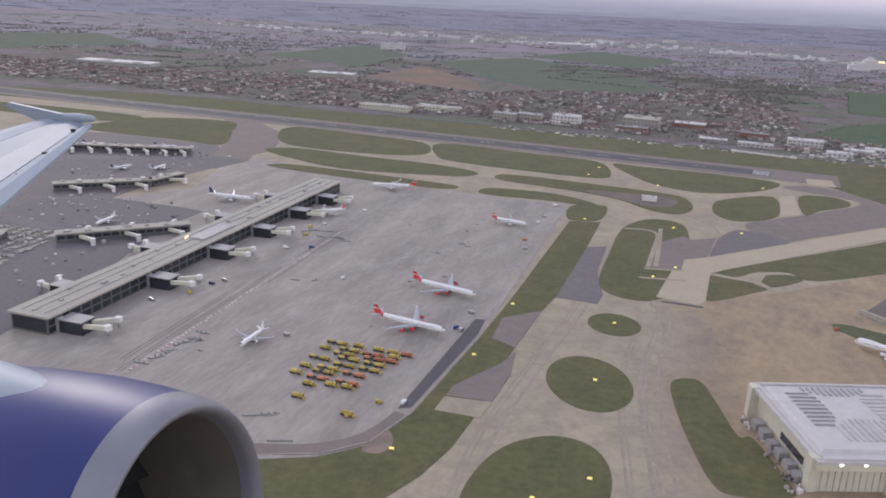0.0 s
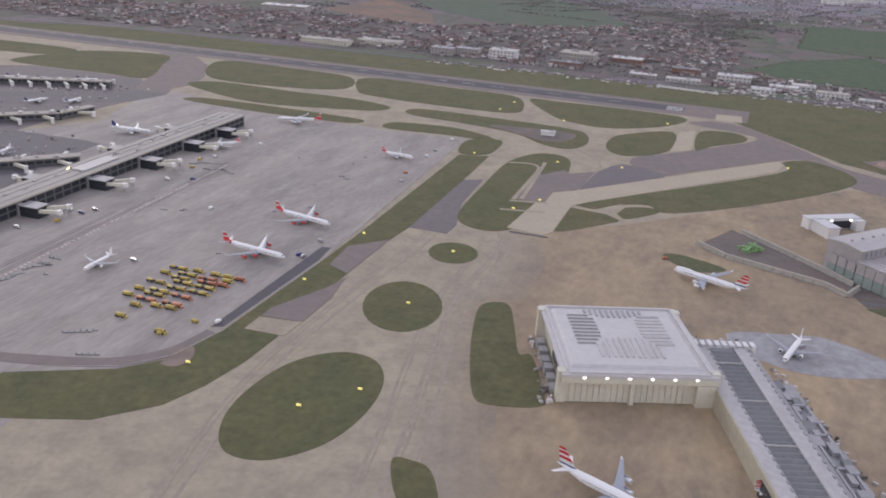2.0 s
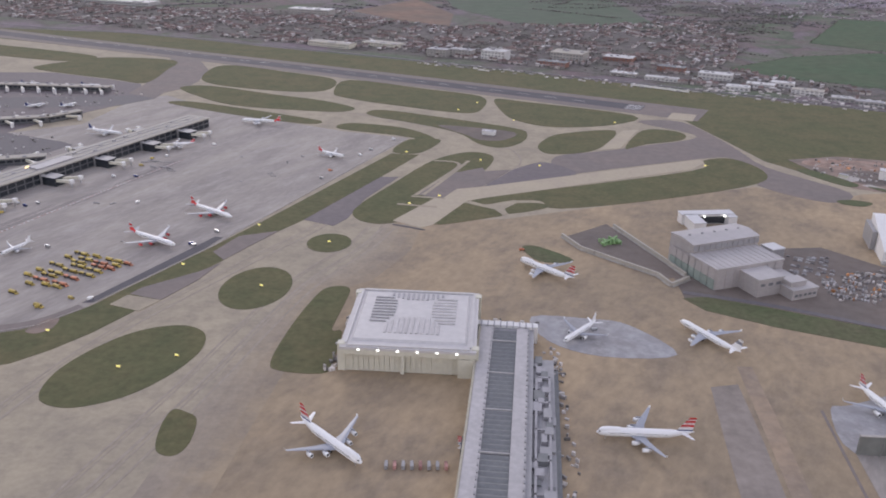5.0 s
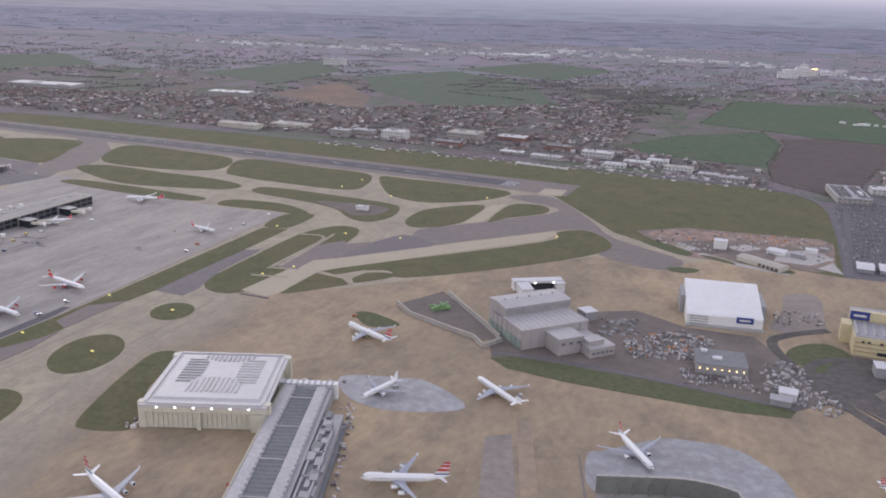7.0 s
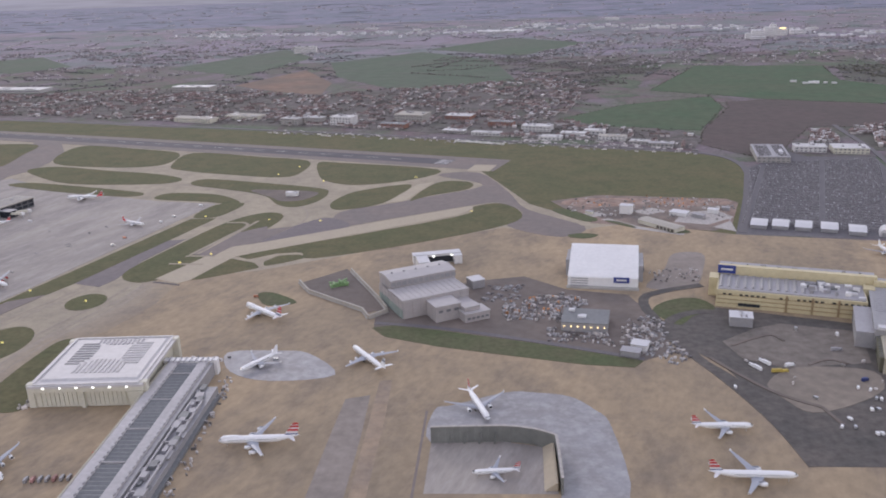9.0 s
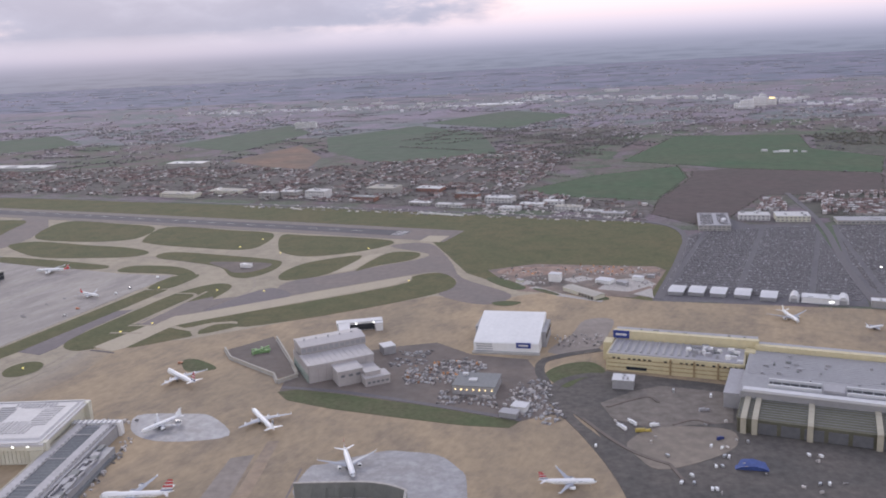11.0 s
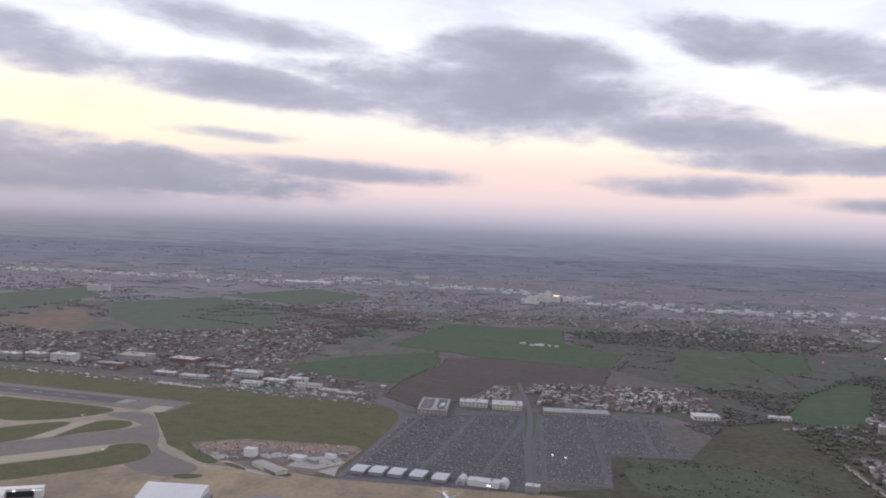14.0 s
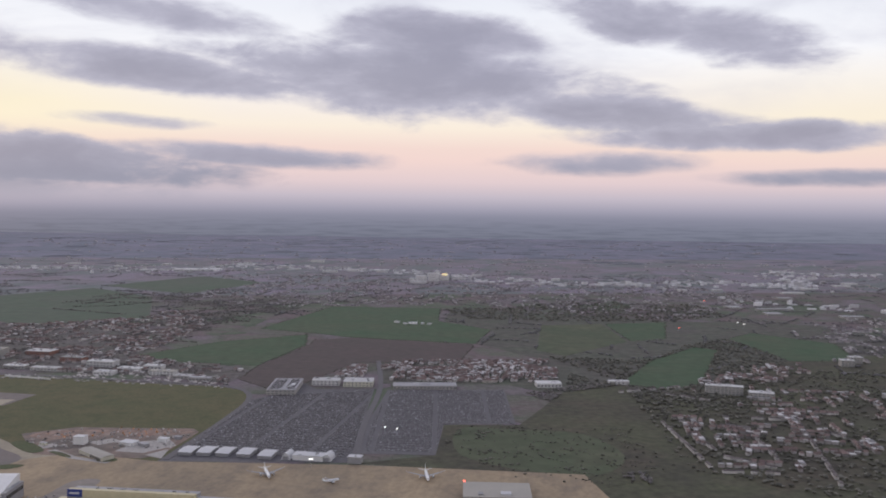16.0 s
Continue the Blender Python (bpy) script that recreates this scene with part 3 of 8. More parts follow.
sheet("apron", [(-41, 194.2), (-29.2, 196.5), (-18.1, 205), (-7.3, 222.5), (17.6, 291.6), (76, 500.8), (29.7, 509.6), (-68.4, 545.7), (-135.6, 593.5), (-153.2, 571.8), (-152.9, 492.1), (-186.5, 462.6), (-406.3, 415.4), (-401.5, 98.7), (-61.1, 100)], L_APRON, APRON,
      "grey concrete parking apron of the terminal", "apron")
sheet("apron_hangars", [(94.8, 337.8), (149, 352.8), (288.4, 432.4), (323.8, 412.5), (346.3, 429.5), (374.5, 438.1), (430.1, 412.2), (563.2, 386.2), (705.3, 346.2), (700, -300), (72, -300), (73.3, 196.8), (76.5, 257.1), (87.7, 268.6), (97.4, 302.6)], L_APRON, TAN,
      "brown stained concrete apron of the maintenance base", "apron")

# the stained concrete begins gradually
for k in range(4):
    off = (k - 1.5) * 5.0
    sheet("apron_margin", along([(72.6 + off, -300), (72.8 + off, 100), (73.3 + off, 197.2), (77 + off, 257.7), (88.2 + off, 269.2), (98.3 + off, 303.4), (99 + off, 336)], 5.2), L_APRON + .01, BLEND[k], "partly stained concrete between taxiway and brown apron", "apron")
# tyre-darkened tracks along the taxi lines
for x0, w in ((-7, .9), (-5.4, .5), (0, 1.2), (1.8, .6), (6, .8)):
    sheet("tyre_track", along(smooth_line([(44 + x0, 90), (58 + x0, 170), (63 + x0, 215), (70 + x0, 262), (86 + x0, 305), (90 + x0, 330)], 3), w), L_APRON + .015, TYRE, "long tyre-darkened track on the taxiway", "taxiway")
for x0, w in ((-3, .8), (-1.2, .5), (2.4, 1.0)):
    sheet("tyre_track", along(smooth_line([(2 + x0, 120), (6 + x0, 165), (14 + x0, 208), (28 + x0, 245), (44 + x0, 288), (58 + x0, 320), (66 + x0, 350)], 3), w), L_APRON + .015, TYRE, "long tyre-darkened track on the taxiway", "taxiway")
for y0, w in ((0, .9), (2.2, .5)):
    sheet("tyre_track", along(smooth_line([(-60, 592 + y0), (30, 560 + y0), (110, 525 + y0), (160, 470 + y0), (140, 415 + y0), (100, 335 + y0)], 3), w), L_APRON + .015, TYRE, "long tyre-darkened track on the taxiway", "taxiway")

# runway with shoulders
RUN = [(-1502.2, 1248.5), (-386.4, 842.5), (-94.5, 746.1), (78.7, 686.4), (180, 650.7), (287.2, 612.5)]
sheet("runway_shoulder", along(RUN, 44), L_APRON, SHOULDER, "lighter worn shoulders of the runway", "runway")
sheet("runway", along(RUN[:5] + [(242.8, 628.2)], 20), L_DARK, RUNWAY, "dark asphalt runway with rubber marks", "runway")
for k in range(26):
    u = k / 26
    cx, cy = -384 + 600 * u, 853 - 215 * u
    tagged(Build().box(cx, cy, L_DARK - 0.05, 11, 0.5, 0.09, GRID).part("centre_line", MARK_WHITE, bpy.data.objects["runway"]))
for k in range(8):
    tagged(Build().box(236 + 0.34 * (k - 3.5) * 2.2, 630 + 0.94 * (k - 3.5) * 2.2, L_DARK - 0.05, 12, 0.75, 0.09, GRID).part("threshold_bar", MARK_WHITE, bpy.data.objects["runway"]))
sheet("runway_end", [(257.5, 595.5), (264.3, 616.9), (282.5, 613.5), (276, 591)], L_TURF, PALE, "pale concrete block at the runway threshold", "runway")

# asphalt patches and links
sheet("taxiway_east", [(146.2, 407.8), (170.1, 436.7), (174.2, 473.7), (206.8, 494.2), (236.4, 514.8), (263.3, 532.4), (270.6, 550.6), (234.3, 580.8), (267.9, 586.8), (291.6, 524.4), (304.2, 475.5), (340.4, 432), (323.1, 410.4),
      (290.8, 435.5), (301.2, 465.7), (286.7, 490.5), (267.2, 487.2), (184.3, 437.7)], L_DARK, SHOULDER, "worn brown-grey asphalt taxiway", "taxiway", 1)
sheet("taxiway_patch", [(73.5, 411.1), (84.3, 413.3), (73, 371.4), (70.6, 339.9), (66.4, 328), (49.6, 333.7)], L_DARK, ASPHALT, "dark asphalt stretch of taxiway", "taxiway")
sheet("taxiway_oval", [(135.1, 402.5), (142.9, 425.8), (152.1, 444.8), (167.6, 459.7), (185.6, 444), (182, 431.4), (159.7, 416.8)], L_DARK + 0.02, ASPHALT, "dark asphalt oval between taxiways", "taxiway", 1)
sheet("taxiway_strip", [(108.8, 332.8), (93.4, 340.3), (116.4, 395.5), (131.6, 402.3), (265.2, 485.3), (267.1, 477.3), (256.6, 460.7), (136.8, 384.4), (127, 376.9), (114.1, 337.9)], L_PAD, PALE, "pale new concrete taxiway strip", "taxiway")
sheet("taxiway_stub", [(202.1, 494.8), (221.5, 550.8), (233.4, 556.4), (216.8, 501.9)], L_PAD, PALE, "short pale concrete taxiway stub", "taxiway")

# grass islands
def island(outline, curves=1):
    sheet("grass_island", outline, L_TURF, GRASS, "mown olive-green grass island between taxiways", "grass", curves, "grass islands")


island([(71, 460.9), (88.5, 461.1), (73.5, 410.2), (49.6, 333.7), (38.9, 308.9), (26.1, 269.4), (15.8, 238), (13.3, 223.8), (6.9, 206.3), (-1.1, 191.2), (-9.8, 179.8), (-26.2, 170.8), (-60.7, 168.5), (-60.7, 192.2), (-29.2, 197.8), (-16.4, 205.3), (-4.9, 225.6), (17.4, 288.3), (30.4, 328.4)], 0)
island([(-122.4, 567), (-111.8, 576.3), (-71.2, 565.1), (-14.9, 544.9), (6.2, 535.1), (4.1, 526.3), (-16, 527.4), (-68.4, 543.5)])
island([(-138.3, 626), (-114.8, 636.5), (-52.8, 614.9), (-11, 601.9), (19.5, 582.4), (15, 567.7), (-9.9, 564.5), (-71.9, 570.7), (-116.5, 600.6)])
island([(-8.5, 631.7), (-7.7, 688.2), (67.5, 663.4), (113.4, 643.9), (117.7, 600.6), (104.3, 581.5), (49, 596.9), (8.4, 613.7)])
island([(32.6, 568.9), (44.4, 579.2), (93.3, 563.7), (145, 542.6), (154.7, 526.8), (151.2, 503.1), (138.5, 488.6), (123.4, 495.5), (106.1, 522.1), (71.6, 542.9), (41.6, 556.6)])
island([(20.4, 523.4), (30.6, 534.1), (66.9, 527.7), (90.5, 507.6), (90.3, 496.4), (68.3, 505.8), (28.4, 514.3)])
island([(76.6, 496.8), (96.4, 501.4), (95.6, 484.5), (86.8, 464.4), (70.7, 465.9)])
island([(124.8, 636), (148, 632.3), (233, 601.6), (216.8, 568.1), (174.1, 551.4), (146.4, 565.2), (134, 590.8)])
island([(162.8, 492.6), (167.1, 515.6), (179.9, 534.6), (216.4, 549.9), (201.5, 496.9), (172.9, 479.3)])
island([(235.5, 553.9), (255.9, 558.6), (264.9, 547.9), (259.2, 531.6), (234.2, 515.9), (219.7, 502.3)])
island([(128.4, 375), (142.7, 388.5), (256.5, 458.1), (267.3, 482.9), (286.7, 490.5), (300.5, 465.6), (291.2, 439.1), (234.5, 400.8), (176.7, 373.9), (166.3, 384.6), (150.3, 382.2), (138.8, 374.4)])
island([(72.6, 363.2), (83.1, 400.3), (99.4, 451.3), (120, 474.1), (135.6, 464.9), (130.7, 429.5), (118.3, 388.2), (105.9, 353.3), (92.7, 336.6), (80.6, 335.9), (71.7, 345.9)])
island([(-302.3, 681.1), (-291.2, 711), (-264.3, 746), (-194.7, 745.1), (-180.5, 693.4), (-173.8, 636.1), (-209.7, 646.5), (-272.3, 664.1)])
island([(-144.1, 706.5), (-132.4, 733.4), (-73.4, 712.6), (-21.9, 687.9), (-18.4, 637.7), (-62.7, 630.2), (-126.1, 650.5)])
island([(-430.7, 793), (-310.5, 763.5), (-273.1, 742.7), (-300.2, 716.7), (-430.4, 753.2)])
for outline in ([(114.1, 338.8), (126.1, 373.6), (142.7, 367.1), (147.4, 359), (141.2, 353.5)], [(146.4, 371.5), (154.2, 378.7), (166.3, 380.4), (169.6, 373.8), (150.7, 361.4)]):
    sheet("grass_island", outline, L_TURF, GRASS, "small grass wedge beside the brown apron", "grass", 1, "grass islands")


def disc(name, cx, cy, a, b, tilt, level, mat, label):
    pts = [(a * math.cos(k * math.tau / 28), b * math.sin(k * math.tau / 28)) for k in range(28)]
    c, s = math.cos(radians(tilt)), math.sin(radians(tilt))
    return sheet(name, [(cx + p * c - q * s, cy + p * s + q * c) for p, q in pts], level, mat, label, "grass", 0, "grass islands")


disc("grass_island", 69.6, 306, 10.3, 11.6, 0, L_TURF, GRASS, "small round grass island with a lit sign")
disc("grass_island", 52.2, 252.9, 14.2, 20.8, 0, L_TURF, GRASS, "round grass island in pale concrete")
sheet("grass_island", [(8.8, 170.6), (9.8, 184.7), (16.4, 201), (25.1, 211.2), (36.8, 215.9), (46.5, 211.5), (50.2, 200), (47.9, 185.3), (41.7, 171.3), (33.7, 162.4), (22.9, 157.2), (12.8, 160.1)], L_TURF, GRASS, "large oval grass island in pale concrete", "grass", 1, "grass islands")
sheet("grass_island", [(56, 161.2), (60.7, 160.7), (65.6, 157.2), (68.1, 145.3), (66, 138.7), (60, 140.5), (56.4, 151.6)], L_TURF, GRASS, "small grass patch on the taxiway edge", "grass", 1, "grass islands")
sheet("grass_island", [(77.4, 240.1), (80.7, 256.9), (90.1, 258.5), (91.5, 241.7), (91.8, 221.5), (96, 220.2), (98, 196.3), (95.7, 189.8), (81.8, 189.5), (76.8, 194.6), (76.1, 216.8)], L_TURF, GRASS, "grass patch beside the big white hangar", "grass", 1, "grass islands")
sheet("grass_island", [(226.1, 271.4), (236, 274.1), (259.2, 268.1), (304.5, 253.1), (347.5, 236), (343, 229.7), (322.4, 232.3), (291.3, 240.9), (258.1, 250.7), (233.7, 261.1)], L_TURF, TURF, "long strip of dark green rough grass", "grass", 0, "grass islands")
sheet("paved_pad", [(177.5, 331.4), (199.7, 354.6), (230.9, 295.3), (220.5, 289.5), (187.3, 318.1)], L_APRON + .03, DIRT, "dark dirty ground inside the blast walls", "pavement")
sheet("grass_island", [(158.9, 315.6), (167.7, 300.1), (182.7, 304), (166.4, 318.1)], L_TURF, TURF, "rough grass before the blast wall", "grass", 1, "grass islands")
sheet("grass_island", [(369.2, 273.9), (378.3, 284.4), (390.3, 294), (384.3, 307), (370.1, 304.4), (360.2, 291)], L_TURF, TURF, "round grass plot beside the road", "grass", 2, "grass islands")

sheet("paved_pad", [(90.7, 538.8), (106.9, 539.8), (145.8, 530.4), (139.5, 507.7), (123.7, 505), (113.1, 516.4)], L_PAD, DIRT, "brown earth pad inside a grass island", "pavement", 1)
sheet("paved_pad", [(98.5, 383.1), (110.4, 423.2), (130.6, 440.6), (132.5, 433.6), (147.6, 439.5), (132.7, 402.9), (119.7, 396.8), (113.5, 378.1)], L_PAD, SHOULDER, "brown-grey asphalt pad inside a grass island", "pavement")
for line in ([(99.8, 450), (112.1, 450.6), (117.7, 443.2), (109.3, 416.8), (98.5, 382)], [(96.5, 379.9), (115.3, 378.7)], [(120.8, 453.7), (113.5, 424), (102.7, 383.3)], [(91.3, 365.9), (112.7, 364.2)]):
    sheet("paved_pad", along(smooth_line(line, 2), 2.2), L_PAD, TAXI, "narrow pale service road across grass", "pavement")
sheet("paved_pad", [(25.7, 306.6), (42, 316.4), (29, 278.1), (21.1, 286)], L_PAD, SHOULDER, "brown asphalt pad beside the verge", "pavement")
sheet("paved_pad", [(6.9, 244.8), (23.4, 264.1), (29, 274.1), (26.2, 255.4), (19.3, 235.1), (4.9, 238.2)], L_PAD, SHOULDER, "brown asphalt pad beside the verge", "pavement")
sheet("paved_pad", [(4.4, 237.3), (19.3, 234.9), (15.3, 224.2), (1.5, 228)], L_PAD, TAXI, "pale concrete pad beside the verge", "pavement")
sheet("paved_pad", [(-16.7, 207), (-14.7, 213), (-10.8, 213.3), (-9.6, 206.1), (-12.7, 201.1), (-17.7, 202)], L_PAD, EARTH, "bare earth patch in the verge", "ground", 1)
sheet("paved_pad", [(126.1, 374.5), (128.8, 377.7), (143.2, 368.9), (146.8, 372.5), (150.2, 381.9), (152.7, 383.5), (154.4, 379.9), (147.8, 367.9), (150, 360.1), (147.5, 358.5), (142.8, 366.3)], L_PAD, TAXI, "narrow concrete path between grass wedges", "pavement")
sheet("washed_pad", [(165.2, 244.4), (188, 246.2), (202.3, 243.3), (217.9, 222.6), (191.4, 216.9), (172, 225.4)], L_DARK, WET, "washed blue-grey concrete stand", "apron", 1)
sheet("washed_pad", [(262.1, 193.3), (269.1, 197.1), (289.3, 207.6), (300.4, 207.5), (314.1, 204.3), (322.6, 194.3), (327.6, 181.7), (328, 136.5), (307, 136.4), (307, 139), (307, 164.5), (303, 167.5), (288, 171.2), (262.3, 170)], L_DARK, WET, "washed blue-grey concrete stand", "apron", 1)
sheet("washed_pad", [(262.6, 169.6), (288, 170.8), (303, 167), (306, 164), (306, 139.2), (262.6, 138.6)], L_DARK + 0.01, APRON, "grey concrete inner stand behind a tall wall", "apron")
sheet("stained_strip", [(237.5, 217.3), (242.7, 217.7), (243.7, 187.1), (244.4, 122), (238.8, 121.8), (238, 187)], L_APRON + .02, RUST, "orange-brown rust-stained strip of concrete", "apron")
sheet("stained_strip", [(226, 201.6), (235.5, 204.9), (236.7, 171.9), (237.2, 121.8), (224.3, 121.4), (225.2, 171.6)], L_APRON + .02, WASHED, "greyer washed strip of concrete", "apron")
sheet("stained_strip", [(258.7, 192.5), (259.6, 192.5), (259.4, 122.4), (258.5, 122.4)], L_APRON + .03, SHOULDER, "dark drain line across the apron", "apron")

# construction ground, car parks, roads
sheet("building_site", [(321.7, 495.8), (357, 510.3), (444.4, 495.3), (450, 484.9), (432, 430), (418.7, 420), (372.3, 432), (344.7, 440), (334, 466.4)], L_APRON, EARTH, "bare brown earth of a building site", "ground")
sheet("site_earth", [(329, 488), (341, 501), (372, 501.5), (404, 497), (443, 490), (441, 480), (414, 477), (388, 483), (352, 478)], L_APRON + .02, SITE_CLAY, "churned pinkish-orange earth of a building site", "ground", 1)
sheet("site_earth", [(346, 470), (362, 478), (380, 470), (366, 449), (352, 452)], L_APRON + .03, DIRT, "dark churned earth of a building site", "ground", 1)
for outline in ([(352, 447), (357, 450), (374, 431), (400, 415), (398, 411), (371, 426.5)], [(398, 440), (408, 462), (431, 467), (438, 449), (418, 433)], [(341, 462), (352, 466), (358, 458), (347, 453)], [(374, 466), (390, 474), (398, 466), (384, 457)], [(420, 428), (434, 441), (432, 418)]):
    sheet("site_slab", outline, L_APRON + .045, KERB, "pale concrete slab laid on the building site", "pavement", 0, "site slabs")
for outline in ([(354.5, 444), (362, 442.5), (372, 430.5), (369, 429)], [(390, 420), (399, 424.5), (404, 417.5), (396, 415)], [(322, 470), (331, 474), (350, 449), (341, 444)], [(328, 414), (337, 417.5), (347, 414), (341, 407.5), (332, 408)]):
    sheet("grass_patch", outline, L_PAD + .01, TURF, "dull green grass patch beside the building site", "grass", 1)
sheet("washed_pad", [(385.5, 376), (402, 376.5), (397, 350), (385.7, 322.4), (362, 322.4), (376, 350)], L_APRON + .03, WASHED, "worn grey concrete before the yellow hangar", "apron", 1)
sheet("hold_line", along([(94.5, 335.2), (111, 330.2)], 1.3), L_LINE, RUNWAY, "dark kerb line at the end of a taxiway", "road marking")
sheet("car_park", [(430.1, 412.2), (457.6, 501.4), (480.9, 587.5), (500.1, 605.7), (506.1, 652.5), (527, 667), (542.3, 628), (595.4, 620.7), (559.1, 406.5), (555.3, 392.5)], L_FIELD, CARPARK, "wide grey tarmac car park", "car park")
sheet("car_park", [(607.9, 617), (717.8, 605.8), (694.8, 478.2), (637.2, 484.2), (616.8, 402.1), (565.2, 412.9), (578.5, 498.7)], L_FIELD, CARPARK, "wide grey tarmac car park", "car park")
sheet("meadow", [(616.8, 402.1), (637.3, 482.1), (696.8, 474.9), (768.4, 460.3), (779.2, 346), (694.9, 313.7), (655.1, 354.5), (563.1, 390.3)], L_GRASS + 0.02, SCRUB, "dark rough meadow beyond the apron", "ground")
sheet("meadow", [(648, 470), (690, 462), (738, 442), (748, 384), (716, 345), (672, 358), (634, 402)], L_GRASS + 0.04, FALLOW, "lighter olive patch of rough meadow", "ground", 1)
sheet("yard", [(227.1, 270.9), (259.8, 268.3), (305, 253.2), (348, 236.3), (360.7, 243.9), (362.3, 273.8), (351.2, 312.1), (321.2, 320), (299.5, 340.2), (279.9, 335.3), (238.8, 319.2), (224.8, 299.7)], L_DARK, DIRT, "brown-grey works yard behind the grass strip", "yard")
sheet("yard", [(364.9, 256.1), (362.9, 268.1), (369.4, 284.2), (384.5, 292.4), (389.6, 295.4), (451.5, 273.6), (473.9, 267.5), (502.2, 227.1), (501.9, 156.7), (392.5, 156.4), (390.6, 190.8), (379.5, 230.1)], L_DARK, YARD, "dark works yard beside the yellow hangar", "yard")
sheet("scrub_ground", [(609.7, 767.7), (805.5, 748.2), (751, 877.9), (806.5, 1002.4), (747.7, 1099.5), (795.2, 1268.8), (1106.5, 1074.4), (1316.4, 1007), (1334.7, 767), (1089.4, 723.4), (930.5, 589.6), (761.1, 577.3), (724.6, 628.8), (603.8, 647.1)], L_FIELD - .035, ROUGH, "rough dark wooded ground round the green fields", "ground")
sheet("scrub_ground", [(696.2, 454.9), (761.1, 577.3), (821.8, 576.1), (930.5, 589.6), (1089.4, 723.4), (1304.6, 757.2), (1503.8, 501.4), (1202.5, 152.2), (761.8, 153.1), (701.3, 301), (673.9, 332)], L_FIELD - .02, SCRUB, "dark scrubby ground between the eastern houses", "ground")
sheet("paved_pad", [(384.7, 255.4), (401.9, 269.2), (415.3, 274.9), (447.5, 265.5), (439.8, 234.1), (421.2, 231.4), (404.4, 229.1), (388.6, 238.3)], L_PAD, LOT, "worn brown-grey lot in the works yard", "ground")
sheet("paved_pad", [(392.4, 214.7), (404.2, 228.2), (421.1, 230.4), (437.5, 226.1), (435.6, 211.3), (419.1, 198.4), (402.1, 192.5), (395.4, 202.9)], L_PAD + .01, LOT_PALE, "paler stained half of the works lot", "ground", 1)

ROADS = [
    [(-1502.2, 1248.5), (-479, 916.7), (-314, 914.9), (120.3, 775.4), (287.3, 718.4), (363.9, 689.5), (452.3, 655.7), (478, 632.3), (483.8, 586.3), (461.5, 501.3), (435.1, 415.4)],
    [(391.5, 156.4), (387.9, 186.5), (375.8, 225.9), (364.5, 252.7), (361.3, 268.6), (368.2, 283), (382.2, 291), (396.4, 287)],
    [(392.0, 171.6), (390.7, 190.8), (385.6, 207.1), (378.8, 221.5), (370.8, 236.0), (367.6, 250.2), (367.1, 265.5), (362.3, 267.7), (354.8, 307.5), (371.1, 318.5), (390.9, 325.3)],
    [(348, 237.7), (301, 256.7), (257.8, 271.8), (227, 277.1)],
    [(559.6, 390.6), (573.4, 487.9), (603, 620.7), (614.9, 769.6)],
]
for i, pts in enumerate(ROADS):
    sheet("road", along(smooth_line(pts, 2), 5.0 if i != 3 else 3.0), L_PAD - 0.03 + 0.008 * i, YARD if i in (1, 2) else ROAD, "dark asphalt works road" if i in (1, 2) else "grey asphalt perimeter road", "road")

FIELDS = [
    (FIELD, [(346.6, 833.9), (429.6, 923.1), (541.3, 975.8), (536.4, 888.3), (482.1, 753.3), (387.5, 792.4)], "green crop field"),
    (FIELD, [(477.2, 1036.8), (590.5, 1299.5), (773.3, 1264.7), (740.6, 1098.6), (799.3, 1000.1), (749.4, 877.8), (598.2, 945.2), (547.4, 987.9)], "green crop field"),
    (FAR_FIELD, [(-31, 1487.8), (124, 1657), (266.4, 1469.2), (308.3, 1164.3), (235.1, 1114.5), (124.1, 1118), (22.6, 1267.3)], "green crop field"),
    (CLAY, [(-119.8, 1189.5), (-52.9, 1377.9), (28.7, 1193.1), (37.5, 1065.7), (-34.3, 1109)], "bare orange-brown field"),
    (PLOUGH, [(466.8, 683.9), (482.2, 749.6), (540.6, 888.7), (547.3, 928.7), (598.2, 943.2), (745.7, 873.3), (742, 854.1), (703.4, 755), (588.9, 760.8), (536, 664.2), (505.7, 620.4)], "ploughed brown field"),
]
FIELDS += [
    (FIELD, [(840.7, 619.4), (922.1, 736), (1021.6, 825.7), (1040.7, 802.3), (921.4, 610.5), (875, 589.1)], "green crop field"),
    (FALLOW, [(813.3, 822), (885.8, 1040.4), (980.8, 1044.5), (953.4, 878.6), (836.2, 780.4)], "dull fallow field"),
    (FIELD, [(958.5, 878.7), (986.3, 1045), (1091, 1059), (1015.4, 895.5)], "green crop field"),
    (FIELD, [(1102.5, 889.2), (1163.2, 936.1), (1224.8, 832.5), (1171.6, 713.5), (1088.5, 720.5)], "green crop field"),
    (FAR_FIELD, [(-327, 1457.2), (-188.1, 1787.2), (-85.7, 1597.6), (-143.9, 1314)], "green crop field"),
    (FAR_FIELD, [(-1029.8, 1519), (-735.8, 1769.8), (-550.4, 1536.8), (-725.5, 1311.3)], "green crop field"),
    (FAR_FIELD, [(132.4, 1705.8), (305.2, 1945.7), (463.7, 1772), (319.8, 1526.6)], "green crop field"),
    (SCRUB, [(696.8, 474.9), (769.4, 586.3), (842.6, 614.3), (811.2, 492.9), (779.2, 346), (695.4, 344.4)], "dark scrubby ground"),
]
for i, (mat, outline, words) in enumerate(FIELDS):
    sheet("field", outline, L_FIELD + 0.005 * i, mat, words + " edged with hedges", "field", 0, "fields")

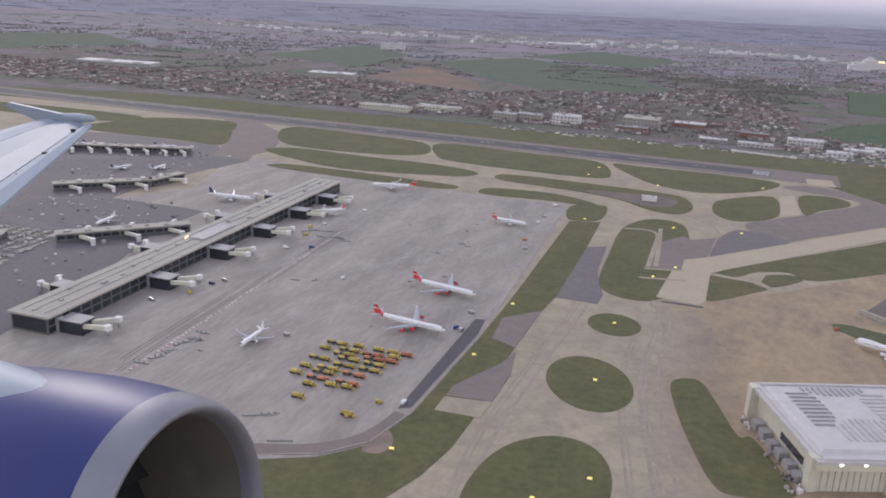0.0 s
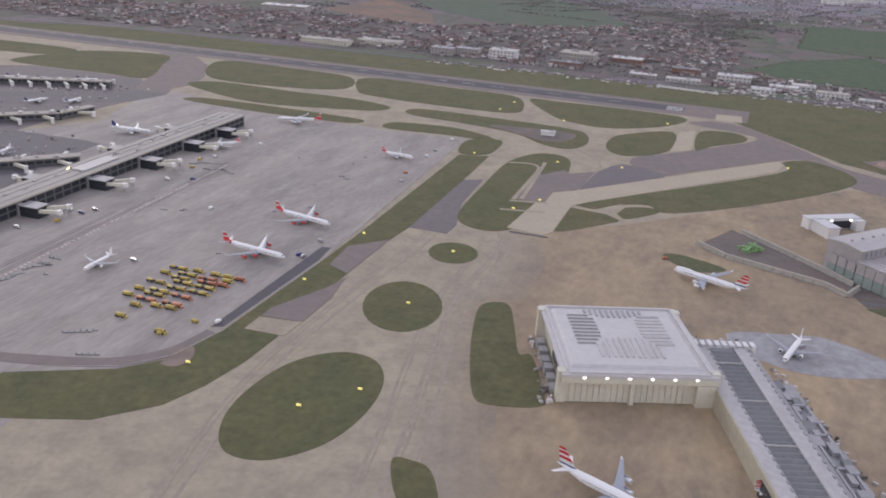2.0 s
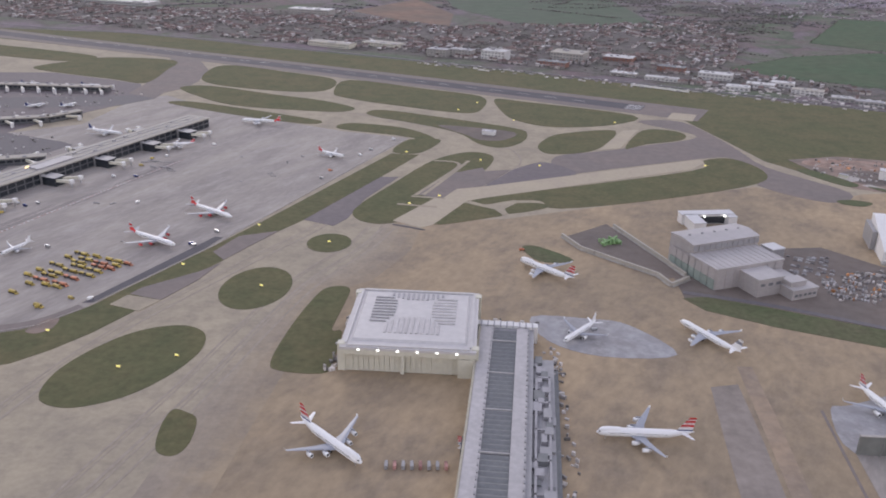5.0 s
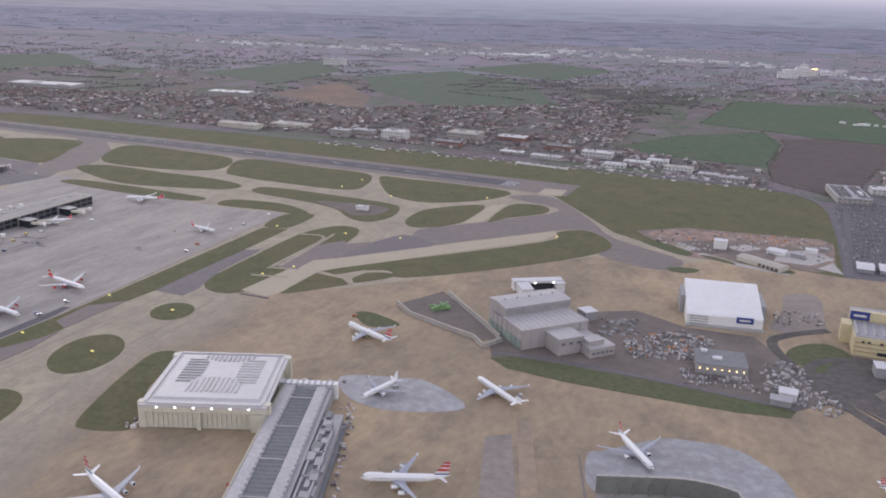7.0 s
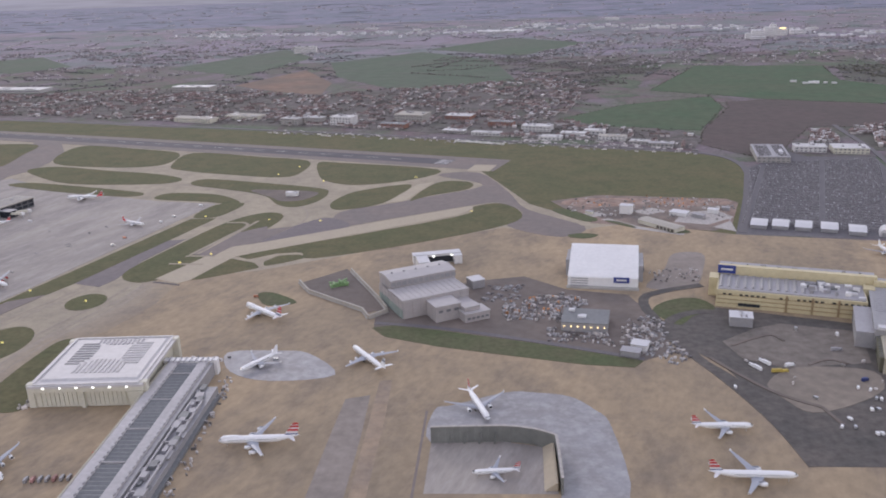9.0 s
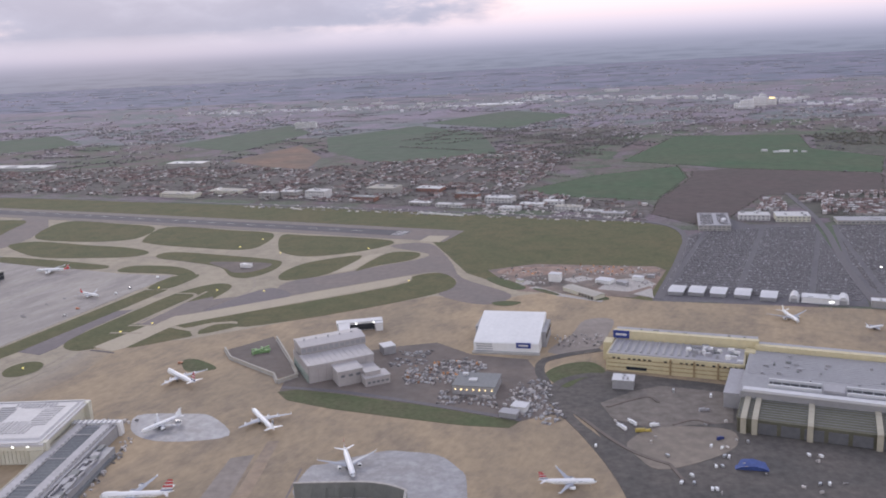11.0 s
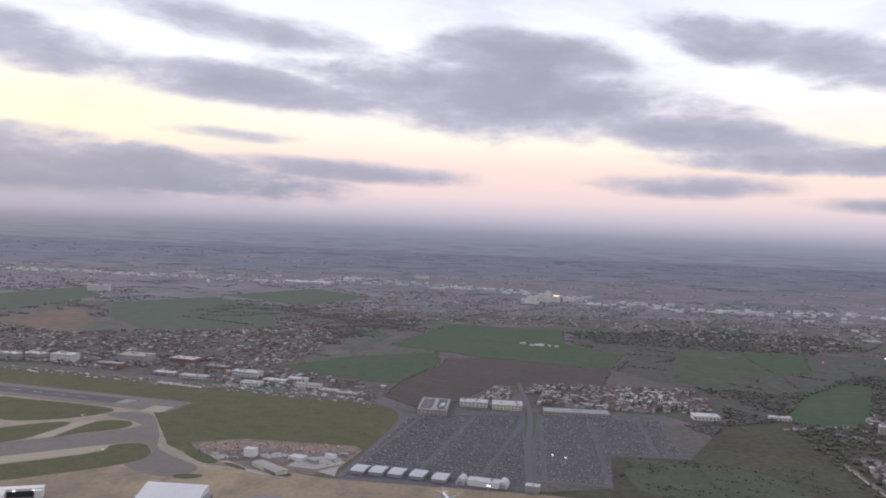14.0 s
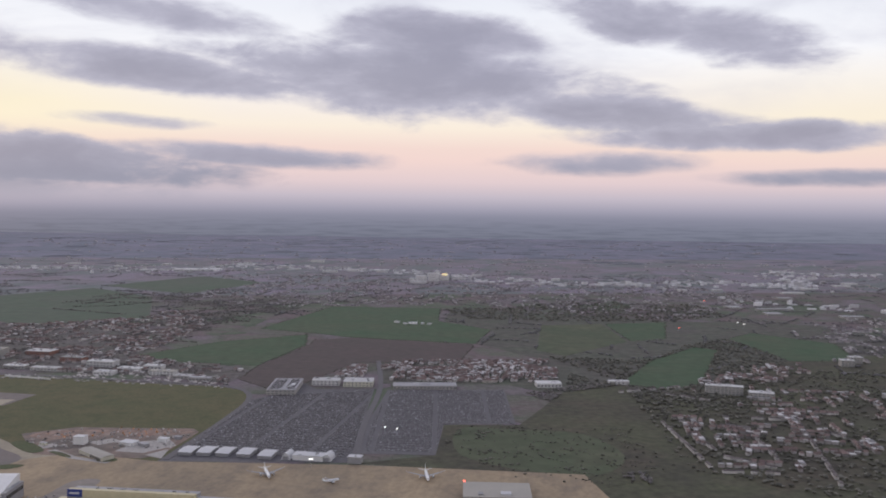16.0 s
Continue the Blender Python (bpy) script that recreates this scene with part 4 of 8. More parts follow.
# ---------------------------------------------------------------- marks and small things on the airfield
sheet("service_road", [(15.2, 304.2), (19.1, 303.8), (16, 289.3), (-5.6, 228.7), (-9.6, 227.7)], L_DARK + .01, RUNWAY, "dark asphalt service road along the apron edge", "road")
sheet("service_road", along(smooth_line([(-7.9, 224.5), (-15.7, 210), (-27.7, 202.1), (-42.7, 200.1), (-70.7, 201.1), (-151.7, 205.2)], 2), 5.5), L_DARK, SHOULDER, "curved grey service road round the apron corner", "road")
edge_line = thing("apron_edge_line", 0, 0, 0, "pale kerb line along the apron edge", "kerb")
for p, q in (((17.6, 290), (72.7, 493.8)), ((16.8, 288.5), (-5.1, 227.1)), ((-5.5, 225.6), (-16.2, 207.2)), ((-16.7, 207), (-28.7, 199.6)), ((-29.1, 199.5), (-50.7, 196.7))):
    Build().bar((*p, L_TURF + .01), (*q, L_TURF + .01), .2, .16).part("line", KERB, edge_line)

stand_line = thing("stand_line", 0, 0, 0, "row of red and white painted blocks along the stands", "road marking")
a0, a1 = Vector((-98.2, 243.1)), Vector((-50.6, 422.4))
for k in range(150):
    c = a0.lerp(a1, k / 149)
    if random.random() < .12:
        continue
    Build().box(c.x + random.uniform(-.35, .35), c.y + random.uniform(-.15, .15), L_APRON - .05, random.uniform(.6, 1.0), random.uniform(.6, .95), .12, 71).part("mark", MARK_RED if k % 2 else MARK_WHITE, stand_line)
rails = thing("stand_line", 0, 0, 0, "thin dark double lines painted between the stands", "road marking")
for off, u0, u1 in ((-2.2, .0, .62), (-3.6, .0, .62), (-6.4, .05, .5), (-8.0, .05, .5), (2.0, .5, .95), (-2.4, .7, .98)):
    p, q = a0.lerp(a1, u0), a0.lerp(a1, u1)
    Build().bar((p.x + off, p.y, L_APRON), (q.x + off, q.y, L_APRON), .4, .1).part("line", ASPHALT, rails)


def airfield_sign(x, y):
    root = thing("airfield_sign", x, y, -8, "lit yellow airfield sign on short legs", "sign", "airfield signs", L_TURF)
    Build().box(0, 0, .35, 1.3, .3, .6).part("panel", SIGN_LIT, root)
    for dx in (-.6, .6):
        Build().box(dx, 0, 0, .12, .12, .35).part("leg", METAL, root)


for sx, sy in ((30.7, 321.5), (14.1, 269.3), (69.6, 306), (54.2, 253.7), (-9.6, 203.2), (80, 464.7), (164.5, 450.1), (128.1, 454.9), (111.7, 381.8), (97.7, 366.5), (27.7, 182.7), (43.8, 193.2), (99.9, 590), (217.6, 572.2), (143.5, 564.2), (266.2, 469.3), (111.8, 618)):
    airfield_sign(sx, sy)


def sweeper(x, y, rz, mat, words, long):
    """A parked airfield sweeper: chassis, cab, hopper and wheels; the long kind draws a trailer with a brush drum."""
    root = thing("airfield_sweeper", x, y, rz, words, "vehicle", "parked airfield sweepers", L_APRON)
    x0 = 1.9 if long else 0
    Build().box(x0, 0, .35, 3.9, 1.15, .3).part("chassis", BLACK, root)
    cab = Build().box(x0 + 1.45, 0, .55, .95, 1.15, 1.0, 0, .88).part("cab", mat, root)
    Build().box(x0 + 1.86, 0, 1.0, .12, .95, .4).part("windscreen", GLASS_DARK, cab)
    Build().box(x0 - .5, 0, .65, 2.5, 1.1, .75 if long else .95, 0, .82).part("hopper", mat, root)
    Build().bar((x0 + 2.2, -.75, .35), (x0 + 2.45, .75, .35), .35, .5).part("plough", mat, root)
    for dx in (-1.3, -.5, 1.4):
        for dy in (-.5, .5):
            Build().loft([[(x0 + dx + .3 * math.cos(a * math.tau / 8), dy + o, .3 + .3 * math.sin(a * math.tau / 8)) for a in range(8)] for o in (-.12, .12)]).part("wheel", BLACK, root)
    if long:
        Build().bar((-.2, 0, .5), (-.9, 0, .5), .25).part("drawbar", BLACK, root)
        Build().box(-2.3, 0, .5, 3.0, 1.15, .35).part("trailer", BLACK, root)
        Build().box(-2.6, 0, .85, 2.2, 1.05, .55, 0, .85).part("blower_housing", mat, root)
        Build().loft([[(-1.1 + .35 * math.cos(a * math.tau / 8), o, .38 + .35 * math.sin(a * math.tau / 8)) for a in range(8)] for o in (-.85, .85)]).part("brush", PIER_WALL, root)
        for dy in (-.5, .5):
            Build().loft([[(-3.2 + .3 * math.cos(a * math.tau / 8), dy + o, .3 + .3 * math.sin(a * math.tau / 8)) for a in range(8)] for o in (-.12, .12)]).part("wheel", BLACK, root)


def vehicle(x, y, rz, mat, words, ln=2.6, h=1.0, name="service_van"):
    root = thing(name, x, y, rz, words, "vehicle", "airport service vehicles", L_APRON)
    Build().box(-.2 * ln, 0, .22, ln * .6, 1.0, h, 0, .95).part("body", mat, root)
    Build().box(.3 * ln, 0, .22, ln * .38, .95, h * .7, 0, .85).part("cab", mat, root)
    Build().box(.43 * ln, 0, .22 + h * .36, ln * .1, .9, h * .28).part("windscreen", GLASS_DARK, root)
    for dx in (-.3, .3):
        for dy in (-.45, .45):
            Build().box(dx * ln, dy, 0, .4, .14, .4, 0, .8).part("wheel", BLACK, root)


def dolly_row(x, y, rz, n, words):
    for k in range(n):
        root = thing("baggage_dolly", x + k * 1.9 * math.cos(radians(rz)), y + k * 1.9 * math.sin(radians(rz)), rz, words, "trolley", "baggage dollies", L_APRON)
        Build().box(0, 0, .2, 1.5, .8, .14).part("deck", CLAD_GREY, root)
        Build().box(-.7, 0, .34, .08, .8, .5).part("end_rail", CLAD_GREY, root)
        for dx in (-.5, .5):
            Build().box(dx, 0, 0, .22, .8, .22).part("axle", BLACK, root)


SWEEPERS = [
    (YELLOW, True, [(-34.5, 273.2), (-29.4, 267.5), (-30.9, 263.9), (-38.7, 260.0), (-28.8, 260.0), (-29.7, 255.0), (-19.8, 256.8), (-34.7, 252.2), (-35.7, 249.1), (-20.9, 252.3)], "yellow airfield sweeper with trailer parked on the apron"),
    (YELLOW, False, [(-26.6, 271.4), (-19.3, 269.0), (-14.2, 267.3), (-38.1, 268.6), (-13.6, 263.4), (-42.4, 253.5), (-44.6, 248.2), (-39.1, 240.1), (-32.0, 240.2), (-26.7, 239.1), (-40.9, 231.5), (-24.4, 221.7)], "short yellow airfield truck parked on the apron"),
    (ORANGE_RED, True, [(-20.9, 264.4), (-20.2, 261.0), (-25.7, 248.3), (-36.9, 244.7), (-27.1, 242.1)], "orange airfield sweeper with trailer parked on the apron"),
    (ORANGE_RED, False, [(-9.4, 265.8), (-14.3, 259.8)], "short orange airfield truck parked on the apron"),
]
for mat, long, spots, words in SWEEPERS:
    for lx, ly in spots:
        sweeper(lx, ly, -18 + random.uniform(-2, 2), mat, words, long)
for x, y, rz, mat, words in ((-23.8, 221.1, 30, YELLOW, "yellow airport tug on the apron"), (42.4, 417.1, 10, ORANGE_RED, "orange service truck beside a parked jet"), (41.3, 401.5, 10, METAL, "grey service truck beside a parked jet"), (66.4, 494.4, 0, WHITE, "white service van by the apron corner"),
                             (57, 465.9, -20, METAL, "grey service van by the apron corner"), (52.7, 452.7, -20, WHITE, "white service van by the apron corner"), (7.7, 293.7, 60, NAVY, "dark tow truck before a parked jet"), (9.7, 291.8, 60, METAL, "grey tow truck before a parked jet"), (-15.5, 230.4, -20, YELLOW, "yellow van on the apron"),
                             (-8, 231.3, 65, WHITE, "white van on the service road"), (-53.5, 278.7, -20, METAL, "grey van on the apron"), (-41.7, 343.5, 70, WHITE, "white van on the apron"), (13.8, 310.1, -20, METAL, "grey van near the parked jets"), (-62.5, 385.3, 10, NAVY, "dark van by the stands"),
                             (-44.7, 459.1, 0, WHITE, "white van by the pier"), (159, 312, 20, ORANGE_RED, "orange tug with beacon on brown concrete"), (188.8, 236.8, 30, METAL, "grey van beside a white jet")):
    vehicle(x, y, rz, mat, words)
dolly_row(-53.9, 218.5, 10, 5, "grey baggage dolly in a row")
dolly_row(-48.8, 220.4, 10, 3, "grey baggage dolly in a row")
dolly_row(-43.8, 205, 5, 4, "grey baggage dolly in a row")
for k in range(9):
    dolly_row(-96 + k * 1.6 + random.uniform(-2, 2), 250 + k * 3.4 + random.uniform(-2, 2), random.uniform(-30, 60), 3, "grey baggage dolly beside the stand line")
for k in range(8):
    dolly_row(-72 + k * 3.2, 408 + random.uniform(-9, 9), random.uniform(-30, 30), 3, "grey baggage dolly near the gates")
for k in range(12):
    u = random.random()
    vehicle(-112 + 55 * u + random.uniform(-6, 6), 290 + 150 * u + random.uniform(-8, 8), random.choice((70, -20, 20)), random.choice((WHITE, METAL, YELLOW, NAVY)), random.choice(("service van standing near the gates", "apron service van beside the pier")))

for k in range(14):
    u, v = random.random(), random.random()
    x, y = -88 + 78 * u + 48 * v, 235 + 205 * v + 12 * u
    if y > 275 or x < -55:
        dolly_row(x, y, random.uniform(-40, 60), random.choice((1, 1, 2)), "dark ground cart standing alone on the apron")

# ---------------------------------------------------------------- airliners
def ring(x, ry, rz_, zc, n=14, yc=0.0):
    return [(x, yc + ry * math.cos(k * math.tau / n), zc + rz_ * math.sin(k * math.tau / n)) for k in range(n)]


def airliner(x, y, rz, length, span, dia, engines, label, fin_bands, tail_mat=None, engine_mat=None, belly_mat=None, hump=False, group="parked airliners", nose_mat=None, fin_size=1.0):
    """A parked airliner in full metres, scaled to the model; its nose points along x, and (x, y) is the middle of the fuselage."""
    root = thing("airliner", x, y, rz, label, "aircraft", group, scale=S, z=L_APRON)
    r, zc = dia / 2, dia / 2 + (2.3 if engines == 2 and length < 45 else 2.9)
    half = length / 2
    st = [(0, .03, -.16), (.006, .2, -.15), (.018, .4, -.12), (.04, .65, -.07), (.07, .86, -.03), (.11, .98, 0), (.14, 1, 0), (.3, 1, 0), (.5, 1, 0), (.68, 1, 0), (.76, .9, .09), (.84, .68, .28), (.91, .44, .48), (.965, .22, .64), (1, .07, .72)]

    def fus(a, b):
        return [ring(half - f * length, r * k, r * k, zc + r * o) for f, k, o in st if a <= f <= b]

    cut = 0.84 if tail_mat else 1.0
    Build().loft(fus(0, cut)).part("fuselage", WHITE, root, smooth=True)
    if tail_mat:
        Build().loft(fus(cut, 1)).part("tail_section", tail_mat, root, "coloured rear fuselage", smooth=True)
    if hump:
        rows = [(.012, .05, .1), (.03, .4, .35), (.06, .62, .55), (.12, .68, .62), (.22, .68, .6), (.29, .5, .5), (.34, .1, .3)]
        Build().loft([ring(half - f * length, r * k, r * k, zc + r * o) for f, k, o in rows]).part("upper_deck", WHITE, root, smooth=True)
    # cabin windows: a dark row a hand's width proud of the skin
    for side in (1, -1):
        b = Build()
        n = int(length / 1.1)
        for k in range(n):
            px = half - length * (0.13 + 0.60 * k / n)
            b.box(px, side * (r * 0.975), zc + r * 0.2, 0.32, 0.1, 0.42)
        tagged(b.part("cabin_window_strip", GLASS_DARK, root), "row of small dark cabin windows", kind="stuff")
    b = Build()
    for side in (-1, 1):
        b.box(half - length * 0.033, side * r * 0.33, zc + r * 0.26, 1.1, r * 0.42, 0.65, side * -38)
    b.part("cockpit_window", GLASS_DARK, root)

    def panel(name, mat, secs, parent=root, lab=""):
        """A wing-like body through sections (leading edge x, y, z, chord, thickness)."""
        rings_ = []
        for lx, ly, lz, ch, th in secs:
            prof = ((0, 0), (.12, .5), (.4, .6), (1, .05), (1, -.05), (.4, -.4), (.12, -.4))
            if name == "fin":
                rings_.append([(lx - ch * u, ly + th * (w if abs(w) > .06 else w), lz) for u, w in prof])
            else:
                rings_.append([(lx - ch * u, ly, lz + th * w) for u, w in prof])
        return Build().loft(rings_).part(name, mat, parent, lab)

    sp, rc = span / 2, length * (0.165 if length > 50 else 0.175)
    xr = half - length * (0.33 if engines == 4 else 0.36)
    sweep = 0.62 if length > 45 else 0.5
    for side in (1, -1):
        kink = 0.36 * sp
        secs = [(xr, side * r * 0.4, zc - r * 0.55, rc, 1.5), (xr - kink * sweep, side * kink, zc - r * 0.35 + kink * 0.06, rc * 0.58, 0.9), (xr - sp * sweep, side * sp, zc - r * 0.35 + sp * 0.09, rc * 0.2, 0.3)]
        w = panel("wing", GREY_WING, secs, lab="grey swept wing")
        Build().loft([[(xr - sp * sweep - a, side * (sp + dy), zc - r * .35 + sp * .09 + dz) for a, dy, dz in ((0, 0, 0), (.8, .05, 0), (rc * .2, 0, 0), (.8, -.05, 0))],
                      [(xr - sp * sweep - a, side * (sp + dy + .5), zc - r * .35 + sp * .09 + 1.8) for a, dy, dz in ((1.6, 0, 0), (1.9, .05, 0), (2.4, 0, 0), (1.9, -.05, 0))]]).part("winglet", WHITE, w)
        th = length * 0.075
        panel("tailplane", WHITE if not tail_mat else GREY_WING, [(-half + length * 0.15, side * r * .3, zc + r * .45, th, .7), (-half + length * 0.15 - span * .105, side * span * .17, zc + r * .45 + 1.2, th * .42, .25)])
        for f in ((0.34,) if engines == 2 else (0.32, 0.62)):
            ey = side * sp * f
            ex, ez = xr - sp * f * sweep + length * 0.035, zc - r * .45 + sp * f * 0.07 - dia * (.30 if engines == 2 else .24)
            er = dia * (0.29 if engines == 2 else 0.24)
            el = er * 3.4
            cowl = Build().loft([ring(ex + dx * el, er * k, er * k, ez, 12, ey) for dx, k in ((.42, .72), (.5, .86), (.44, 1), (.2, 1.06), (-.15, 1), (-.5, .7), (-.5, .6))], caps=False).part("engine", engine_mat or WHITE, root, "podded jet engine under the wing", smooth=True)
            Build().loft([ring(ex + .40 * el, er * .74, er * .74, ez, 12, ey), ring(ex + .36 * el, er * .2, er * .2, ez, 12, ey)]).part("fan", BLACK, cowl)
            Build().loft([ring(ex - .45 * el, er * .6, er * .6, ez, 10, ey), ring(ex - .75 * el, er * .3, er * .3, ez, 10, ey)]).part("exhaust", METAL, cowl, smooth=True)
            Build().box(ex - .25 * el, ey, ez + er * .8, el * .9, .35, er * .9).part("pylon", GREY_WING, cowl)
        Build().box(xr - rc * .62, side * dia * .55, 0, .5, .5, zc - r * .6).part("main_gear", METAL, root)
        for dx in (-.9, .9):
            Build().loft([[(xr - rc * .62 + dx + .62 * math.cos(a * math.tau / 10), side * dia * .55 + yy, .62 + .62 * math.sin(a * math.tau / 10)) for a in range(10)] for yy in (-.55, .55)]).part("wheel", BLACK, root)
    Build().box(half - length * .1, 0, 0, .4, .7, zc - r * .8).part("nose_gear", METAL, root)
    # fin, in bands of paint from the root upwards
    fh = length * (0.155 if length < 62 else 0.15) * fin_size
    fr = length * (0.165 if length < 62 else 0.155) * fin_size
    x0, z0 = -half + fr + length * 0.02, zc + r * 0.55

    def fin_sec(u):
        return (x0 - fh * 0.78 * u, 0, z0 + fh * u, fr * (1 - 0.62 * u), 0.75 - 0.45 * u)

    fin = None
    for a, b2, mat in fin_bands:
        p = panel("fin" if fin is None else "fin_stripe", mat, [fin_sec(a), fin_sec(b2)], root if fin is None else fin)
        fin = fin or p
    if belly_mat:
        Build().loft([ring(half - f * length, r * k * 1.005, r * k * .62, zc - r * .40 + r * o, 14) for f, k, o in st if .1 <= f <= .8]).part("belly", belly_mat, root, "coloured lower fuselage", smooth=True)
    return root


FLAG = [(0, .17, NAVY), (.17, .36, WHITE), (.36, .52, RED), (.52, .64, WHITE), (.64, .8, RED), (.8, .88, WHITE), (.88, 1, RED)]
SCRIPT = [(0, .42, RED), (.42, .56, WHITE), (.56, .86, RED), (.86, 1, WHITE)]
ALL_RED, ALL_WHITE = [(0, 1, RED)], [(0, 1, WHITE)]


def heading(nose, tail):
    return math.degrees(math.atan2(nose[1] - tail[1], nose[0] - tail[0]))


JUMBO, LONG, TWIN, WIDE = (70.7, 62, 6.5, 4), (75, 61, 5.7, 4), (39, 35, 4.0, 2), (58, 54, 5.6, 2)
# nose and tail on the ground plan, type, fin, extras
PARKED = [
    ((15.6, 325.8), (-11.6, 340.8), LONG, SCRIPT, dict(tail_mat=RED, engine_mat=RED, fin_size=.78), "white four-engined airliner with red tail and red engines"),
    ((3.7, 285.8), (-24.4, 299.1), LONG, SCRIPT, dict(tail_mat=RED, engine_mat=RED, fin_size=.78), "white four-engined airliner with red tail and red engines"),
    ((-66.8, 264.2), (-62.1, 280.1), TWIN, ALL_WHITE, {}, "small all-white twin-jet airliner taxiing on the apron"),
    ((45.4, 441.9), (26.4, 450.9), (51, 44, 4.6, 2), SCRIPT, dict(tail_mat=RED, belly_mat=WHITE, fin_size=.85), "white twin-jet airliner with bright red tail"),
    ((-47.4, 518.2), (-18.5, 518.3), (66, 60, 5.6, 4), SCRIPT, dict(tail_mat=RED, fin_size=.8), "white long-haul airliner with red tail at the pier"),
    ((-76.2, 441.7), (-54.9, 453.1), (54, 48, 5, 2), SCRIPT, dict(fin_size=.7), "white airliner with small red fin at a gate"),
    ((-109.9, 465.5), (-136.7, 472), (62, 58, 5.6, 2), [(0, 1, NAVY)], dict(fin_size=.8), "white airliner with dark tail beside the pier"),
    ((-173.6, 401.5), (-169.8, 417.6), TWIN, ALL_WHITE, {}, "white narrow-body airliner on a dark stand"),
]
PARKED += [
    ((158.7, 296), (182, 276.7), JUMBO, FLAG, dict(hump=True, fin_size=1.15), "white jumbo jet with red and white striped tail"),
    ((177.4, 222.4), (189.5, 239.8), (50, 46, 5, 2), [(0, 1, WHITE)], {}, "white twin-jet airliner on the washed stand"),
    ((221.6, 246.3), (239.5, 222), (73, 60, 5.8, 4), [(0, .55, WHITE), (.55, .8, GREY_WING), (.8, 1, WHITE)], {}, "long white four-engined airliner with pale tail"),
    ((186.5, 166), (215.4, 168.6), JUMBO, FLAG, dict(hump=True, fin_size=1.15), "white jumbo jet with striped red tail"),
    ((283, 182.2), (274.2, 206.4), (61, 58, 6, 2), FLAG, {}, "white twin-engined airliner with striped tail"),
    ((120.6, 140.3), (97.8, 158.8), JUMBO, FLAG, dict(hump=True, fin_size=1.15), "white jumbo jet before the hangar with striped tail"),
    ((377.1, 179.2), (355.3, 178.8), (54, 48, 5.4, 2), FLAG, {}, "white airliner with striped tail on brown concrete"),
    ((382.8, 147.8), (354.6, 148.5), (66, 60, 6, 2), FLAG, {}, "long white airliner with striped tail on brown concrete"),
    ((278.1, 148.6), (294.1, 150.4), TWIN, FLAG, {}, "small white twin-jet behind a low wall"),
    ((504.7, 362.3), (501.4, 379.9), (50, 57, 5, 2), ALL_WHITE, {}, "white airliner parked before the white sheds"),
    ((547.2, 353.4), (537.9, 349.7), (28, 26, 3.4, 2), ALL_WHITE, {}, "small white jet on the far apron"),
    ((602.1, 342), (603.3, 363.2), (54, 59, 5.2, 2), ALL_WHITE, {}, "white airliner seen nose-on on the far apron"),
    ((163.9, 151.9), (146, 153.5), TWIN, FLAG, {}, "white twin-jet with its striped tail outside the workshop door"),
]
for nose, tail, (ln, spn, dia, eng), bands, extra, words in PARKED:
    true_len = math.dist(nose, tail) / S
    ln = ln if abs(true_len / ln - 1) > 0.12 else true_len
    airliner((nose[0] + tail[0]) / 2, (nose[1] + tail[1]) / 2, heading(nose, tail), ln, spn, dia, eng, words, bands, **extra)

